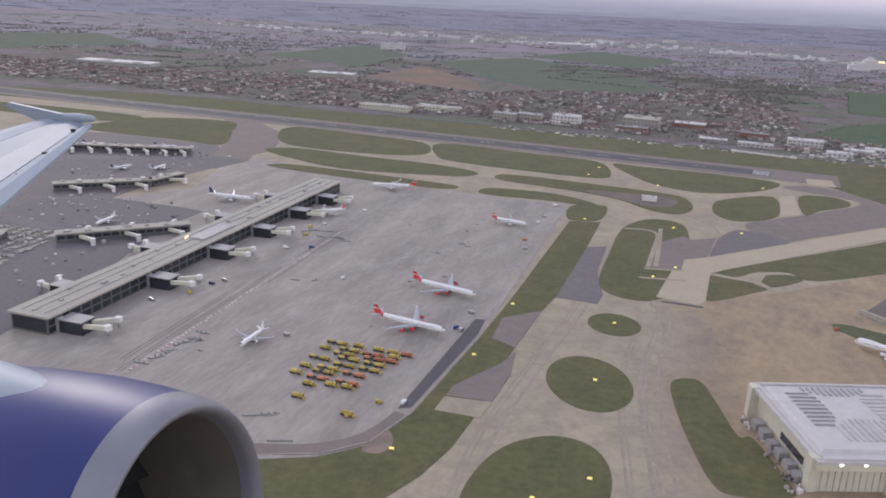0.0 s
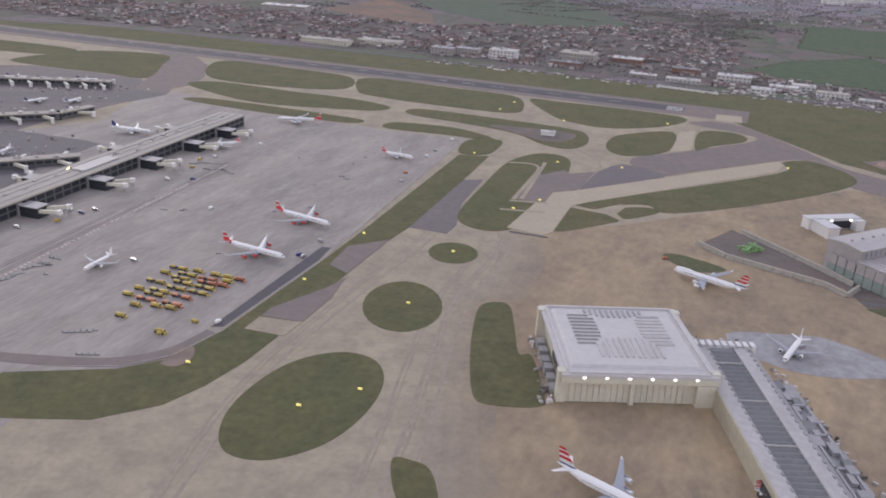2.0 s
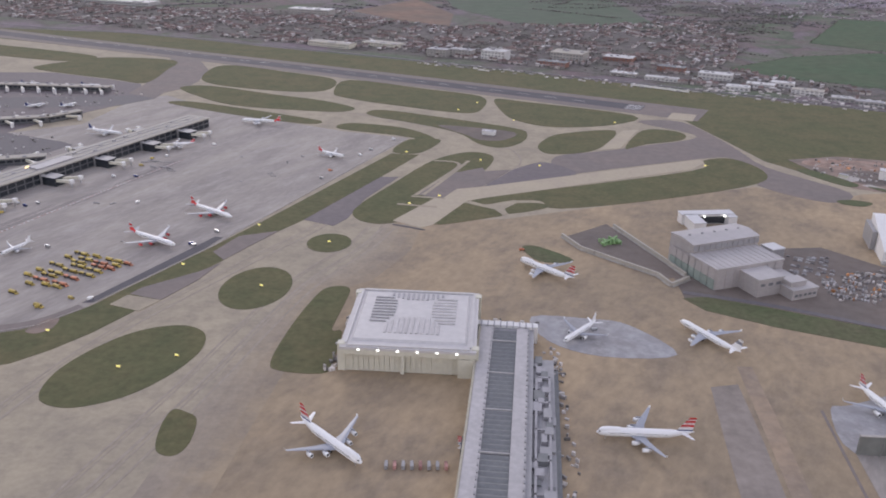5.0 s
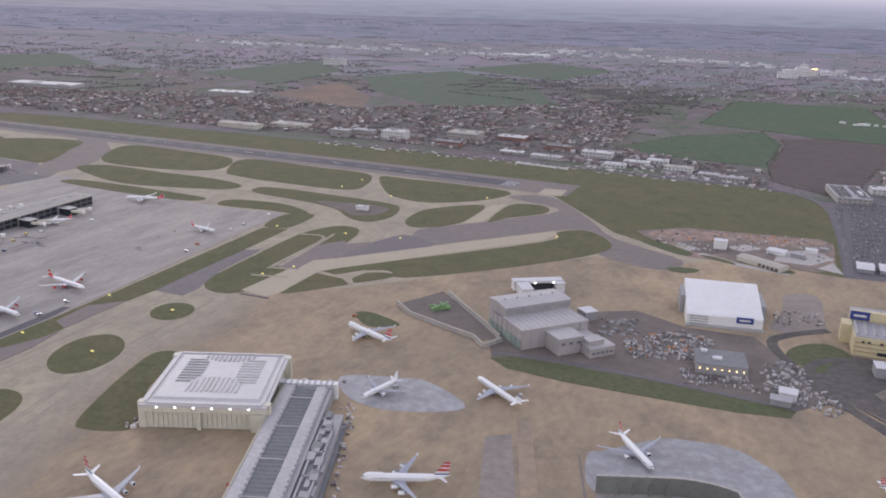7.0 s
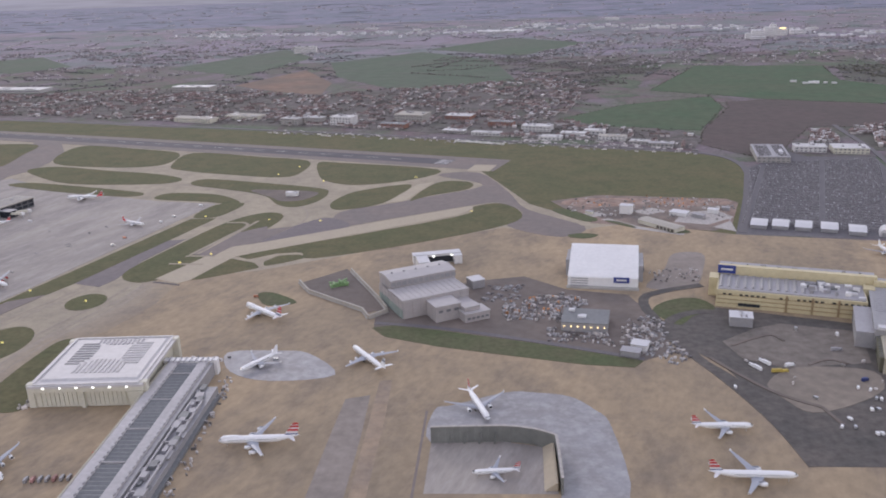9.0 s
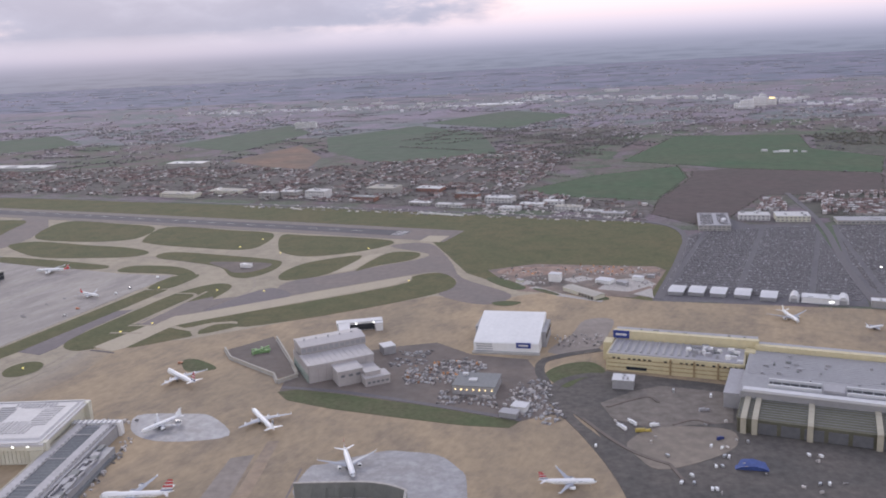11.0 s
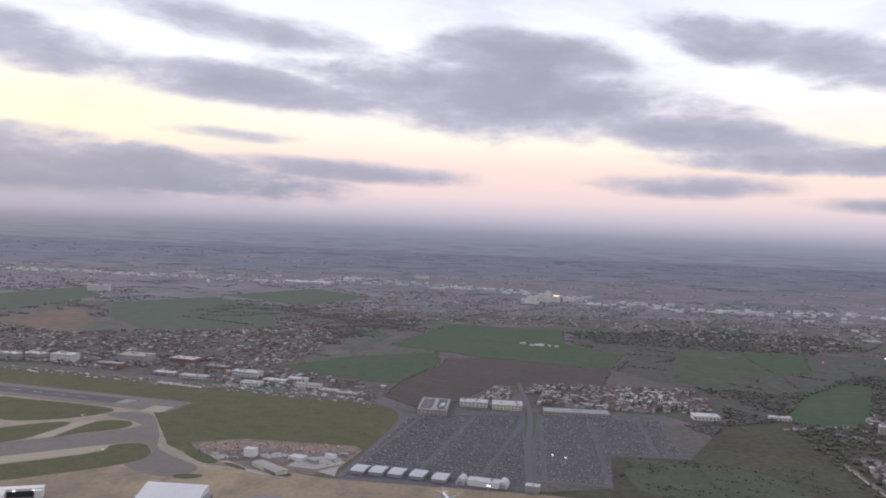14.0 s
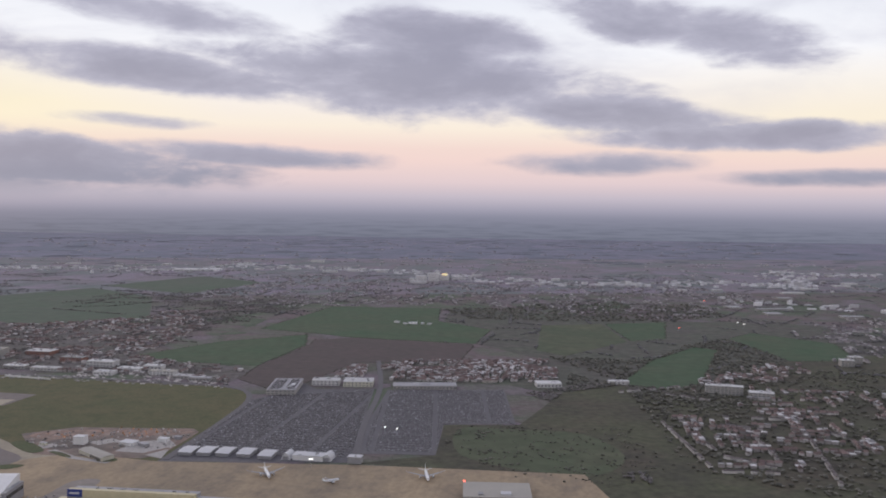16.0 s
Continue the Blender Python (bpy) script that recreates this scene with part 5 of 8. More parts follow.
# ---------------------------------------------------------------- terminal pier
def terminal_pier():
    """The long pier: two glazed storeys under a pale flat roof, with gate houses and covered bridges on both sides."""
    a, b = Vector((-142.6, 270.4)), Vector((-72.6, 504.2))
    d = b - a
    ln, rz = d.length, math.degrees(math.atan2(d.y, d.x))
    root = thing("terminal_pier", a.x, a.y, rz, "long terminal pier with pale flat roof and dark glazed sides", "terminal", z=L_APRON)
    w, h = 17.2, 6.2
    Build().box(ln / 2, 0, 0, ln, w - 1.2, h).part("wall", PIER_WALL, root)
    roof = Build()
    roof.box(ln / 2, 0, h, ln + 1.5, w + .8, 0.7)
    roof = roof.part("roof", ROOF_TAN, root, "pale flat roof with raised ribs")
    for k in (-.28, .05, .3):
        Build().box(ln / 2, k * w, h + .7, ln * .98, .35, .35).part("roof_rib", ROOF_GREY, roof)
    for k in range(22):
        Build().box(4 + k * ln / 22.5, random.uniform(-5, 5), h + .7, random.uniform(1.2, 3), random.uniform(.8, 1.8), random.uniform(.4, .9)).part("roof_unit", CLAD_GREY, roof)
    Build().box(ln * .47, -1, h + .7, 26, 8, .8).part("roof_unit", ROOF_GREY, roof)
    n = 44
    for side in (1, -1):
        for k in range(n):
            for z, hh in ((.5, 2.2), (3.4, 2.2)):
                Build().box((k + .5) * ln / n, side * (w - 1.2) / 2, z, ln / n * .84, .12, hh).part("window", GLASS_DARK, root)
    Build().box(-.05, 0, .8, .25, w - 3, 4.6).part("window", GLASS_DARK, root)
    # gate houses on the apron side and behind, each with two covered bridges
    for f, side in ((.03, -1), (.24, -1), (.42, -1), (.58, -1), (.74, -1), (.88, -1), (.14, 1), (.37, 1), (.62, 1), (.83, 1)):
        gate = thing("gate_house", 0, 0, 0, "dark glazed gate house with white passenger bridges", "gate house", "gate houses")
        x = f * ln
        gate.matrix_basis = root.matrix_basis @ pose(x, side * (w / 2 + 5.2), 0)
        Build().box(0, 0, 0, 7, 9.6, 4.6).part("body", GLASS_DARK, gate)
        Build().box(0, 0, 4.6, 7.4, 10, .35).part("roof", CLAD_GREY, gate)
        Build().box(-2.6, side * -1.0 - 5 * side, 0, 2.6, 3, 5.6).part("stair_tower", CLAD_GREY, gate)
        for k, ang in ((-1, -14), (1, 10)):
            ax = k * 2.2
            tip = (ax + 10 * math.sin(radians(ang + 30)), side * 4 + side * 10 * math.cos(radians(ang + 30)) * .9, 3.0)
            br = Build().bar((ax, side * 4, 3.2), tip, 1.3, 1.5).part("bridge", CLAD_CREAM, gate, "white covered passenger bridge")
            Build().box(tip[0], tip[1], 2.1, 2.2, 2.2, 1.9, ang).part("bridge_head", CLAD_WHITE, br)
            Build().box(tip[0], tip[1], 0, .6, .6, 2.2).part("bridge_leg", METAL, br)
    for k in range(4):
        Build().box(ln * .415 + k * .9, 4.6 + k * .2, h + .7, .45, .3, .5).part("roof_lamp", LAMP_WARM, roof, "lit warm lamp on the roof")
    return root


terminal_pier()


def side_pier(x, y, rz, ln, w, h, words, gates=5):
    root = thing("terminal_pier", x, y, rz, words, "terminal", z=L_APRON)
    Build().box(0, 0, 0, ln, w, h).part("wall", PIER_WALL, root)
    for side in (-1, 1):
        for k in range(int(ln / 4)):
            Build().box(-ln / 2 + 2 + 4 * k, side * w / 2, h * .45, 3.2, .14, h * .35).part("window", GLASS_DARK, root)
    Build().box(0, 0, h, ln + 1, w + 1, .6).part("roof", ROOF_TAN, root)
    for k in range(int(ln / 9)):
        Build().box(-ln / 2 + 5 + 9 * k, random.uniform(-.3, .3) * w, h + .6, random.uniform(1.5, 4), random.uniform(1, 2.5), .7).part("roof_unit", CLAD_GREY, root)
    for k in range(gates):
        for side in (1, -1):
            gx = -ln / 2 + ln * (k + .5) / gates
            Build().bar((gx, side * w / 2, 2.6), (gx + 5, side * (w / 2 + 8), 2.6), 1.4, 1.5).part("bridge", CLAD_CREAM, root)
            Build().box(gx + 5, side * (w / 2 + 8), 0, 2, 2, 3.4).part("bridge_head", CLAD_WHITE, root)
    return root


side_pier(-154.2, 389.2, 27.6, 61, 6, 4, "low terminal pier with pale roof behind the long pier", 3)
side_pier(-235.7, 368.8, 10, 62, 8, 3.4, "low link building with pale roof beside the terminal", 1)
side_pier(-202.2, 482.4, 24, 54, 6, 4, "low terminal pier with pale roof and white bridges", 3)
side_pier(-171.9, 503.5, 62, 25, 5, 4, "short end of a low terminal pier", 1)
side_pier(-230.3, 592.5, 4, 90, 6, 4, "far terminal pier with pale roof and white bridges", 7)
side_pier(-306.2, 446.1, 30, 90, 10, 6, "far terminal building with pale roof")
sheet("terminal_stands", [(-421.8, 237.9), (-422.8, 631.2), (-302.4, 655.5), (-272.3, 661.7), (-209.3, 643.8), (-175.3, 631.5), (-154.2, 588), (-142.2, 580.3), (-157.2, 551.3), (-180.5, 495.2), (-188.8, 461), (-143.5, 447.3), (-133.5, 440.4), (-139.6, 419.7), (-154.8, 399.1), (-145.8, 389.2), (-145.3, 298.6), (-162.1, 239.1)], L_APRON + .02, ASPHALT, "dark worn stands and roads between the piers", "apron")
sheet("dark_stand", [(-228.3, 449.2), (-186.5, 458.6), (-141.8, 447), (-131.5, 440.9), (-137.7, 420), (-189.3, 396.5), (-228.3, 421.9)], L_DARK, ROAD, "dark asphalt stands behind the pier", "apron")
sheet("dark_stand", [(-262.7, 554.6), (-244, 560.8), (-152.2, 590.9), (-139.8, 580.5), (-154.8, 551.6), (-230.6, 524.7), (-273.1, 509.7)], L_DARK, ROAD, "dark asphalt stands between piers", "apron")
for px, py, rz, words in ((-211.4, 533.1, 60, "white airliner on a dark stand"), (-188.5, 538.9, 75, "white airliner on a dark stand"), (-233.3, 601.3, 20, "white airliner at a far pier"), (-258.9, 605.6, 10, "white airliner at a far pier"), (-208.1, 609.6, 15, "white airliner at a far pier")):
    airliner(px, py, rz, 38, 34, 4, 2, words, [(0, 1, NAVY)])
sheet("dark_stand", [(-213.5, 363.8), (-182.6, 385.4), (-153.4, 399.1), (-142.7, 389.2), (-142.7, 338), (-145.3, 298.6), (-152.1, 260.9), (-203.1, 239.5), (-244, 298.9)], L_DARK - .01, ROAD, "dark asphalt road and stands behind the pier", "apron")
sheet("taxiway_link", [(-207.7, 762.8), (-170.9, 750.8), (-144.8, 705.7), (-133.6, 654.5), (-132.4, 622.5), (-142.3, 602.2), (-139.8, 580.5), (-152.2, 586.1), (-168.2, 593.8), (-172.3, 633.5), (-178.5, 683.4), (-194.7, 738.1)], L_DARK, SHOULDER, "worn asphalt link between apron and runway", "taxiway", 0)
sheet("terminal_car_park", [(-188.4, 324.6), (-179.7, 390.7), (-265.4, 415.6), (-305, 335.8)], L_DARK, CARPARK, "terminal car park filled with rows of cars", "car park")


# ---------------------------------------------------------------- maintenance base
def big_hangar():
    """White hangar with a tall folding front, a flat roof with two rows of roof lights and lamps on its eaves."""
    root = thing("hangar", 123.4, 216.3, 3.5, "big white hangar with ribbed doors and louvred roof", "hangar", z=L_APRON)
    w, dpt, h = 43.5, 43.5, 9.0
    Build().box(0, 0, 0, w - 1, dpt - 1, h).part("wall", CLAD_CREAM, root)
    roof = Build().box(0, 0, h, w + 2.4, dpt + 3, .9).part("roof", HANGAR_DECK, root, "white flat roof with an upstand edge")
    Build().box(0, .8, h + .9, w - 4, dpt - 5, .7, 0, .96).part("roof_deck", HANGAR_DECK, roof)
    # four fans of louvres round a clear square, like the arms of a cross
    for k in range(11):
        u = k / 10
        x = -9.0 + 18.4 * u
        top = -1.0 - max(0.0, abs(x - .2) - 5.0) * 1.1
        Build().box(x, (top - 13.2) / 2, h + 1.6, .85, top + 13.2, .3).part("roof_louvre", LOUVRE, roof, "grey roof louvre")
        low = 13.6 + max(0.0, abs(x - .2) - 4.2) * .55
        Build().box(x, (low + 18.6) / 2, h + 1.6, .8, 18.6 - low, .3).part("roof_louvre", ROOF_GREY, roof)
    for k in range(9):
        y = -4.6 + 2.4 * k
        cut_in = max(0.0, abs(y - 6.2) - 5.5) * .5
        Build().box(-15.4 + (8.6 - cut_in) / 2, y, h + 1.6, 8.6 - cut_in, 1.2, .22).part("roof_louvre", LOUVRE, roof)
        # solid dark strip drawn for the shade in each open slot
        Build().box(-15.4 + (8.6 - cut_in) / 2, y - .2, h + 1.82, 8.2 - cut_in, .55, .12).part("louvre_shade_strip", ROOF_DARK, roof, "dark strip for the shade in a louvre's open slot")
        Build().box(15.0 - (8.8 - cut_in) / 2, y, h + 1.6, 8.8 - cut_in, 1.0, .3).part("roof_louvre", LOUVRE, roof)
    for side in (-1, 1):
        Build().box(side * (w / 2 - .6), 0, h + .9, .9, dpt - 2, .6).part("parapet", HANGAR_DECK, roof)
        Build().box(0, side * (dpt / 2 + .2), h + .9, w - 2, .9, .6).part("parapet", HANGAR_DECK, roof)
        for end in (-1, 1):
            Build().box(side * (w / 2 + .8), end * (dpt / 2 - 1.4), 0, 2.6, 2.8, h + 1.2).part("corner_tower", CLAD_CREAM, root)
    n = 20
    for k in range(n):
        Build().box(-w / 2 + 1.5 + (k + .5) * (w - 8) / n, -dpt / 2 + .45, .2, (w - 8) / n * .86, .5, h - 2.2).part("door_leaf", CLAD_CREAM, root, "ribbed folding door leaf")
    Build().box(0, -dpt / 2 - .1, h - 1.8, w + 2.2, 2.6, 1.8).part("fascia", CLAD_CREAM, root)
    Build().box(-1.8, -dpt / 2 - .3, 0, 1.4, 1.2, h).part("pier", CLAD_CREAM, root)
    Build().box(w / 2 - 2, -dpt / 2 - .6, 0, 5.5, 2, h - 2).part("end_bay", CLAD_CREAM, root)
    for k in range(6):
        Build().box(-16.5 + k * 6.6, -dpt / 2 - 1.55, h - .1, .8, .25, .45).part("eaves_lamp", LAMP, root, "lit floodlight on the eaves")
    Build().box(-w / 2 + .3, -6, 3, .3, 14, 2.2).part("window", GLASS_DARK, root)
    for k in range(6):
        Build().box(-w / 2 - 1.8, -16 + k * 5.6, 0, 2.6, 3.6, random.uniform(2, 3.4)).part("lean_to", CLAD_GREY, root)


def long_hangar():
    """The long low building: a dark slate roof between two pale gutters, with offices and ducts along its east side."""
    root = thing("workshop", 157.8, 168.6, 1.0, "long workshop with dark roof and pale gutters", "workshop", z=L_APRON)
    ln, h = 108, 5.5
    Build().box(0, 0, 0, 19, ln, h).part("wall", CLAD_GREY, root)
    Build().box(-9.9, 0, 0, .7, ln, h + .9).part("wall", WORKS_WALL, root, "cream west wall")
    for cx, ww in ((-7.2, 4.6), (5.6, 4.4)):
        Build().box(cx, 0, h, ww, ln + .5, .7).part("gutter", GUTTER, root, "pale flat gutter strip")
        for k in range(34):
            Build().box(cx + 1.9, -ln / 2 + 3 + k * 3.1, h + .7, .45, 1.2, .45).part("roof_vent", CLAD_GREY, root)
    for k in range(42):
        Build().gable(-.8, -ln / 2 + 2.2 + k * 2.5, h, 8.2, 2.5, .55, 0).part("roof", ROOF_DARK, root, "dark slate roof bay")
    for k in range(5):
        Build().box(-.8, -ln / 2 + 9 + k * 22, h + .2, 8.2, .35, .6).part("roof_beam", GUTTER, root)
    Build().box(-.6, ln / 2 + 1.5, 0, 23, 3.2, 6.6).part("end_block", CLAD_WHITE, root, "white end block")
    for k in range(9):
        Build().box(-9.5 + k * 2.3, ln / 2 + .6, 6.6, .5, 4.4, .4).part("roof_rib", ROOF_GREY, root)
    Build().box(12.5, -6, 0, 8, 84, 3.6).part("office_wing", CLAD_GREY, root)
    for k in range(26):
        bx, by = random.uniform(9.6, 15.8), 34 - k * 3.3
        Build().box(bx, by, 3.6, random.uniform(1.6, 3.6), random.uniform(2, 5.5), random.uniform(.6, 1.8)).part("roof_unit", random.choice((ROOF_GREY, CLAD_GREY, ROOF_DARK, CLAD_GREY)), root)
    for cx in (10.6, 14.8):
        Build().box(cx, -10, 4.3, .7, 66, .7).part("duct", ROOF_GREY, root, "pale roof duct")
    for k in range(5):
        Build().box(12.6, 22 - 15 * k, 4.3, 5, .7, .7).part("duct", ROOF_GREY, root)
    Build().box(17.3, -8, 0, 1.6, 82, 1.2).part("dock_shelter", ROOF_DARK, root)
    # no opening is cut: a dark panel gives the doorway's shaded inside
    Build().box(-10.4, -17.5, 0, .6, 7, 4.6).part("door", GLASS_DARK, root, "dark panel for the shade inside an open doorway")


def grey_hangar():
    """Grey hangar: a lower front hall, a taller hall behind it, and stepped annexes on the yard side; x runs along its front, y back from it."""
    root = thing("hangar", 240.3, 281.2, 29, "grey two-step hangar with pale grey roof", "hangar", z=L_APRON)
    Build().box(17.6, 9, 0, 35.2, 18, 9.2).part("wall", HANGAR_WALL, root)
    Build().box(17.6, 9, 9.2, 35.8, 18.4, .5).part("roof", HANGAR_ROOF, root, "pale sheet roof of the front hall")
    Build().box(18.9, 26, 0, 35.4, 16, 13.6).part("upper_hall", HANGAR_WALL, root, "taller rear hall")
    Build().gable(18.9, 26, 13.6, 36.2, 16.8, 1.1, 0).part("upper_roof", HANGAR_ROOF, root, "low-pitched sheet roof of the rear hall")
    for k in range(12):
        Build().box(2.4 + k * 3, 17.75, 10.4, 2.5, .3, 2.4).part("clerestory_panel", CLAD_GREY, root)
        Build().box(1.6 + k * 3, 9, 9.7, .2, 17.8, .16).part("roof_seam", HANGAR_WALL, root)
    for k in range(7):
        Build().box(-.25, 2.6 + k * 4.4, .2, .4, 3.9, 4.4).part("door_leaf", TEAL, root, "dull green lower door leaf")
        Build().box(-.2, 2.6 + k * 4.4, 4.7, .3, 3.9, 4.2).part("cladding_panel", HANGAR_WALL, root)
    for k in range(8):
        Build().box(2.4 + k * 4.3, -.15, .2, 3.6, .3, 8.4).part("cladding_panel", HANGAR_WALL, root)
    ann = Build().box(18.6, -5.8, 0, 13, 11.6, 7.6).part("annexe", HANGAR_WALL, root, "lower grey annexe")
    Build().box(18.6, -5.8, 7.6, 13.6, 12.2, .45).part("annexe_roof", HANGAR_ROOF, ann)
    for k in range(3):
        Build().box(14.6 + 4 * k, -11.65, 4.6, 2.2, .2, 1.2).part("window", PANE, ann)
    ann = Build().box(30.5, -14.5, 0, 13, 9, 4.2).part("annexe", HANGAR_WALL, root, "two-storey grey office annexe")
    Build().box(30.5, -14.5, 4.2, 13.6, 9.6, .4).part("annexe_roof", HANGAR_ROOF, ann)
    Build().box(29, -13.4, 4.6, 8, 5.6, 2.0).part("annexe_storey", HANGAR_WALL, ann)
    Build().box(29, -13.4, 6.6, 8.5, 6.1, .3).part("annexe_roof", HANGAR_ROOF, ann)
    for k in range(5):
        Build().box(25.8 + 2.4 * k, -19.05, 1.4, 1.5, .2, 1.1).part("window", PANE, ann)
    Build().box(29.5, -4.6, 0, 9, 8, 5).part("annexe", HANGAR_WALL, root)
    Build().box(29.5, -4.6, 5, 9.6, 8.6, .4).part("annexe_roof", HANGAR_ROOF, root)
    for k in range(5):
        Build().box(5 + 6.6 * k, 26, 14.5, .8, .8, .7).part("roof_vent", CLAD_GREY, root)
    hut = thing("store", 273.6, 325.6, 29, "small white cube-shaped store beside the grey hangar", "building", z=L_APRON)
    Build().box(0, 0, 0, 7, 7.4, 4.4).part("wall", CLAD_GREY, hut)
    Build().box(0, 0, 4.4, 7.4, 7.8, .4).part("roof", ROOF_WHITE, hut)
    white = thing("office_block", 236, 366, 14, "white U-shaped flat-roofed block round a dark court", "building", z=L_APRON)
    Build().box(13.6, -2.8, 0, 27.2, 5.6, 5).part("wall", CLAD_WHITE, white)
    Build().box(13.6, -2.8, 5, 27.8, 6.2, .4).part("roof", ROOF_WHITE, white)
    Build().box(4.2, -11.8, 0, 6, 13, 5).part("wing", CLAD_WHITE, white)
    Build().box(4.2, -11.8, 5, 6.6, 13.4, .4).part("roof", ROOF_WHITE, white)
    Build().box(25, -7.6, 0, 4.4, 4.6, 4.6).part("wing", CLAD_WHITE, white)
    Build().box(25, -7.6, 4.6, 5, 4.8, .4).part("roof", ROOF_WHITE, white)
    Build().box(15, -5.75, .4, 15, .4, 3.6).part("door", GLASS_DARK, white)
    for k in range(2):
        Build().box(11.5 + 10.5 * k, -6.3, 4, .9, .5, .7).part("lamp", LAMP, white, "lit white lamp")


def white_hangar():
    """The white hangar: a roof that sweeps from a low front up to a high back edge."""
    root = thing("hangar", 342.1, 340, -8, "white hangar with swept roof and blue sign panel", "hangar", z=L_APRON)
    w, prof = 36, [(-18, 0), (-18, 5.6), (-17, 6.3), (12, 13.0), (15, 13.3), (16, 12.9), (16, 0)]
    Build().loft([[(side * w / 2, y, z) for y, z in prof] for side in (-1, 1)]).part("body", CLAD_WHITE, root, "white sheet shell")
    Build().box(w / 2 + 1.3, 4, 0, 2.4, 22, 9).part("side_bay", CLAD_GREY, root)
    Build().box(-w / 2 - 1.2, 8, 0, 2, 18, 9).part("side_bay", CLAD_GREY, root)
    sign = Build().box(9.5, -18.2, 3.2, 8, .4, 3).part("sign_panel", BLUE_SIGN, root, "blue sign panel")
    Build().box(9.5, -18.45, 4.3, 5.2, .15, .9).part("sign_bar", MARK_WHITE, sign)
    for k in range(4):
        Build().box(-12, -18.1, .8 + k * 1.3, 9, .3, .45).part("vent_slat", CLAD_GREY, root)
    Build().box(0, -19.4, 0, 37, 2.6, 1.0).part("plinth", CONCRETE, root)
    for k in range(7):
        Build().box(w / 2 + 2.6, -5 + k * 3, 5, .3, 2, 2).part("window", GLASS_DARK, root)


def yellow_hangar(x, y, rz, ln, words):
    """Yellow hangar: a low front range under ridged roof lights, and a tall yellow screen at the back with a grey range behind it."""
    root = thing("hangar", x, y, rz, words, "hangar", z=L_APRON)
    Build().box(0, 2, 0, ln, 22, 8.6).part("wall", CLAD_YELLOW, root, "yellow clad wall")
    Build().box(0, 2.3, 8.6, ln - 1.6, 20.4, .5).part("roof", ROOF_GREY, root)
    Build().box(2.5, 14.6, 0, ln + 6, 3, 13.6).part("screen", CLAD_YELLOW, root, "tall yellow rear screen")
    Build().box(2.5, 19.6, 0, ln + 5, 7, 12.4).part("rear_range", ROOF_GREY, root)
    for k in range(9):
        Build().box(-ln / 2 + 6 + k * ln / 9, 19.6, 12.4, random.uniform(1, 3), random.uniform(1, 3), random.uniform(.4, 1)).part("roof_unit", CLAD_GREY, root)
    n = 11
    for k in range(n):
        px = -ln / 2 + (k + .5) * ln * .62 / n
        Build().gable(px, 3, 9.1, 17, ln / n * .36, .9, 90).part("roof_light", CLAD_GREY, root, "low ridged roof light")
    for row in range(3):
        Build().box(0, -9.12, 1.9 + 2.1 * row, ln - 1, .25, .32).part("cladding_band", CLAD_BROWN, root, "brown cladding band")
    for k in range(26):
        if random.random() < .8:
            Build().box(-ln / 2 + (k + .5) * ln / 26, -9.2, 6.5, ln / 26 * .55, .25, .7).part("window", GLASS_DARK, root)
    Build().box(-ln * .27, -9.3, 1.2, 10, .4, 1.5).part("window", GLASS_DARK, root)
    for k in range(3):
        Build().box(-ln * .02 + k * ln * .17, -9.4, .4, .9, .7, 8).part("downpipe_duct", CLAD_BROWN, root)
    Build().box(-ln / 2 - 2, 9, 0, 4.4, 8, 9.5).part("end_bay", CLAD_YELLOW, root)
    return root


big_hangar()
long_hangar()
grey_hangar()
white_hangar()
yh = yellow_hangar(425.6, 296.6, -16, 66.5, "yellow clad hangar with grey ridged roof")
sg = Build().box(-29.5, 12.9, 9.6, 8.5, .4, 4.2).part("sign_panel", BLUE_SIGN, yh, "blue sign panel")
Build().box(-29.5, 12.6, 11.2, 5.6, .2, 1).part("sign_bar", MARK_WHITE, sg)
for k in range(34):
    Build().box(6 + 25 * random.random(), -6 + 16 * random.random(), 9.1, random.uniform(.8, 3.4), random.uniform(.8, 3), random.uniform(.6, 2.2)).part("roof_plant", random.choice((ROOF_WHITE, CLAD_WHITE, ROOF_GREY, CLAD_GREY, ROOF_DARK)), yh)


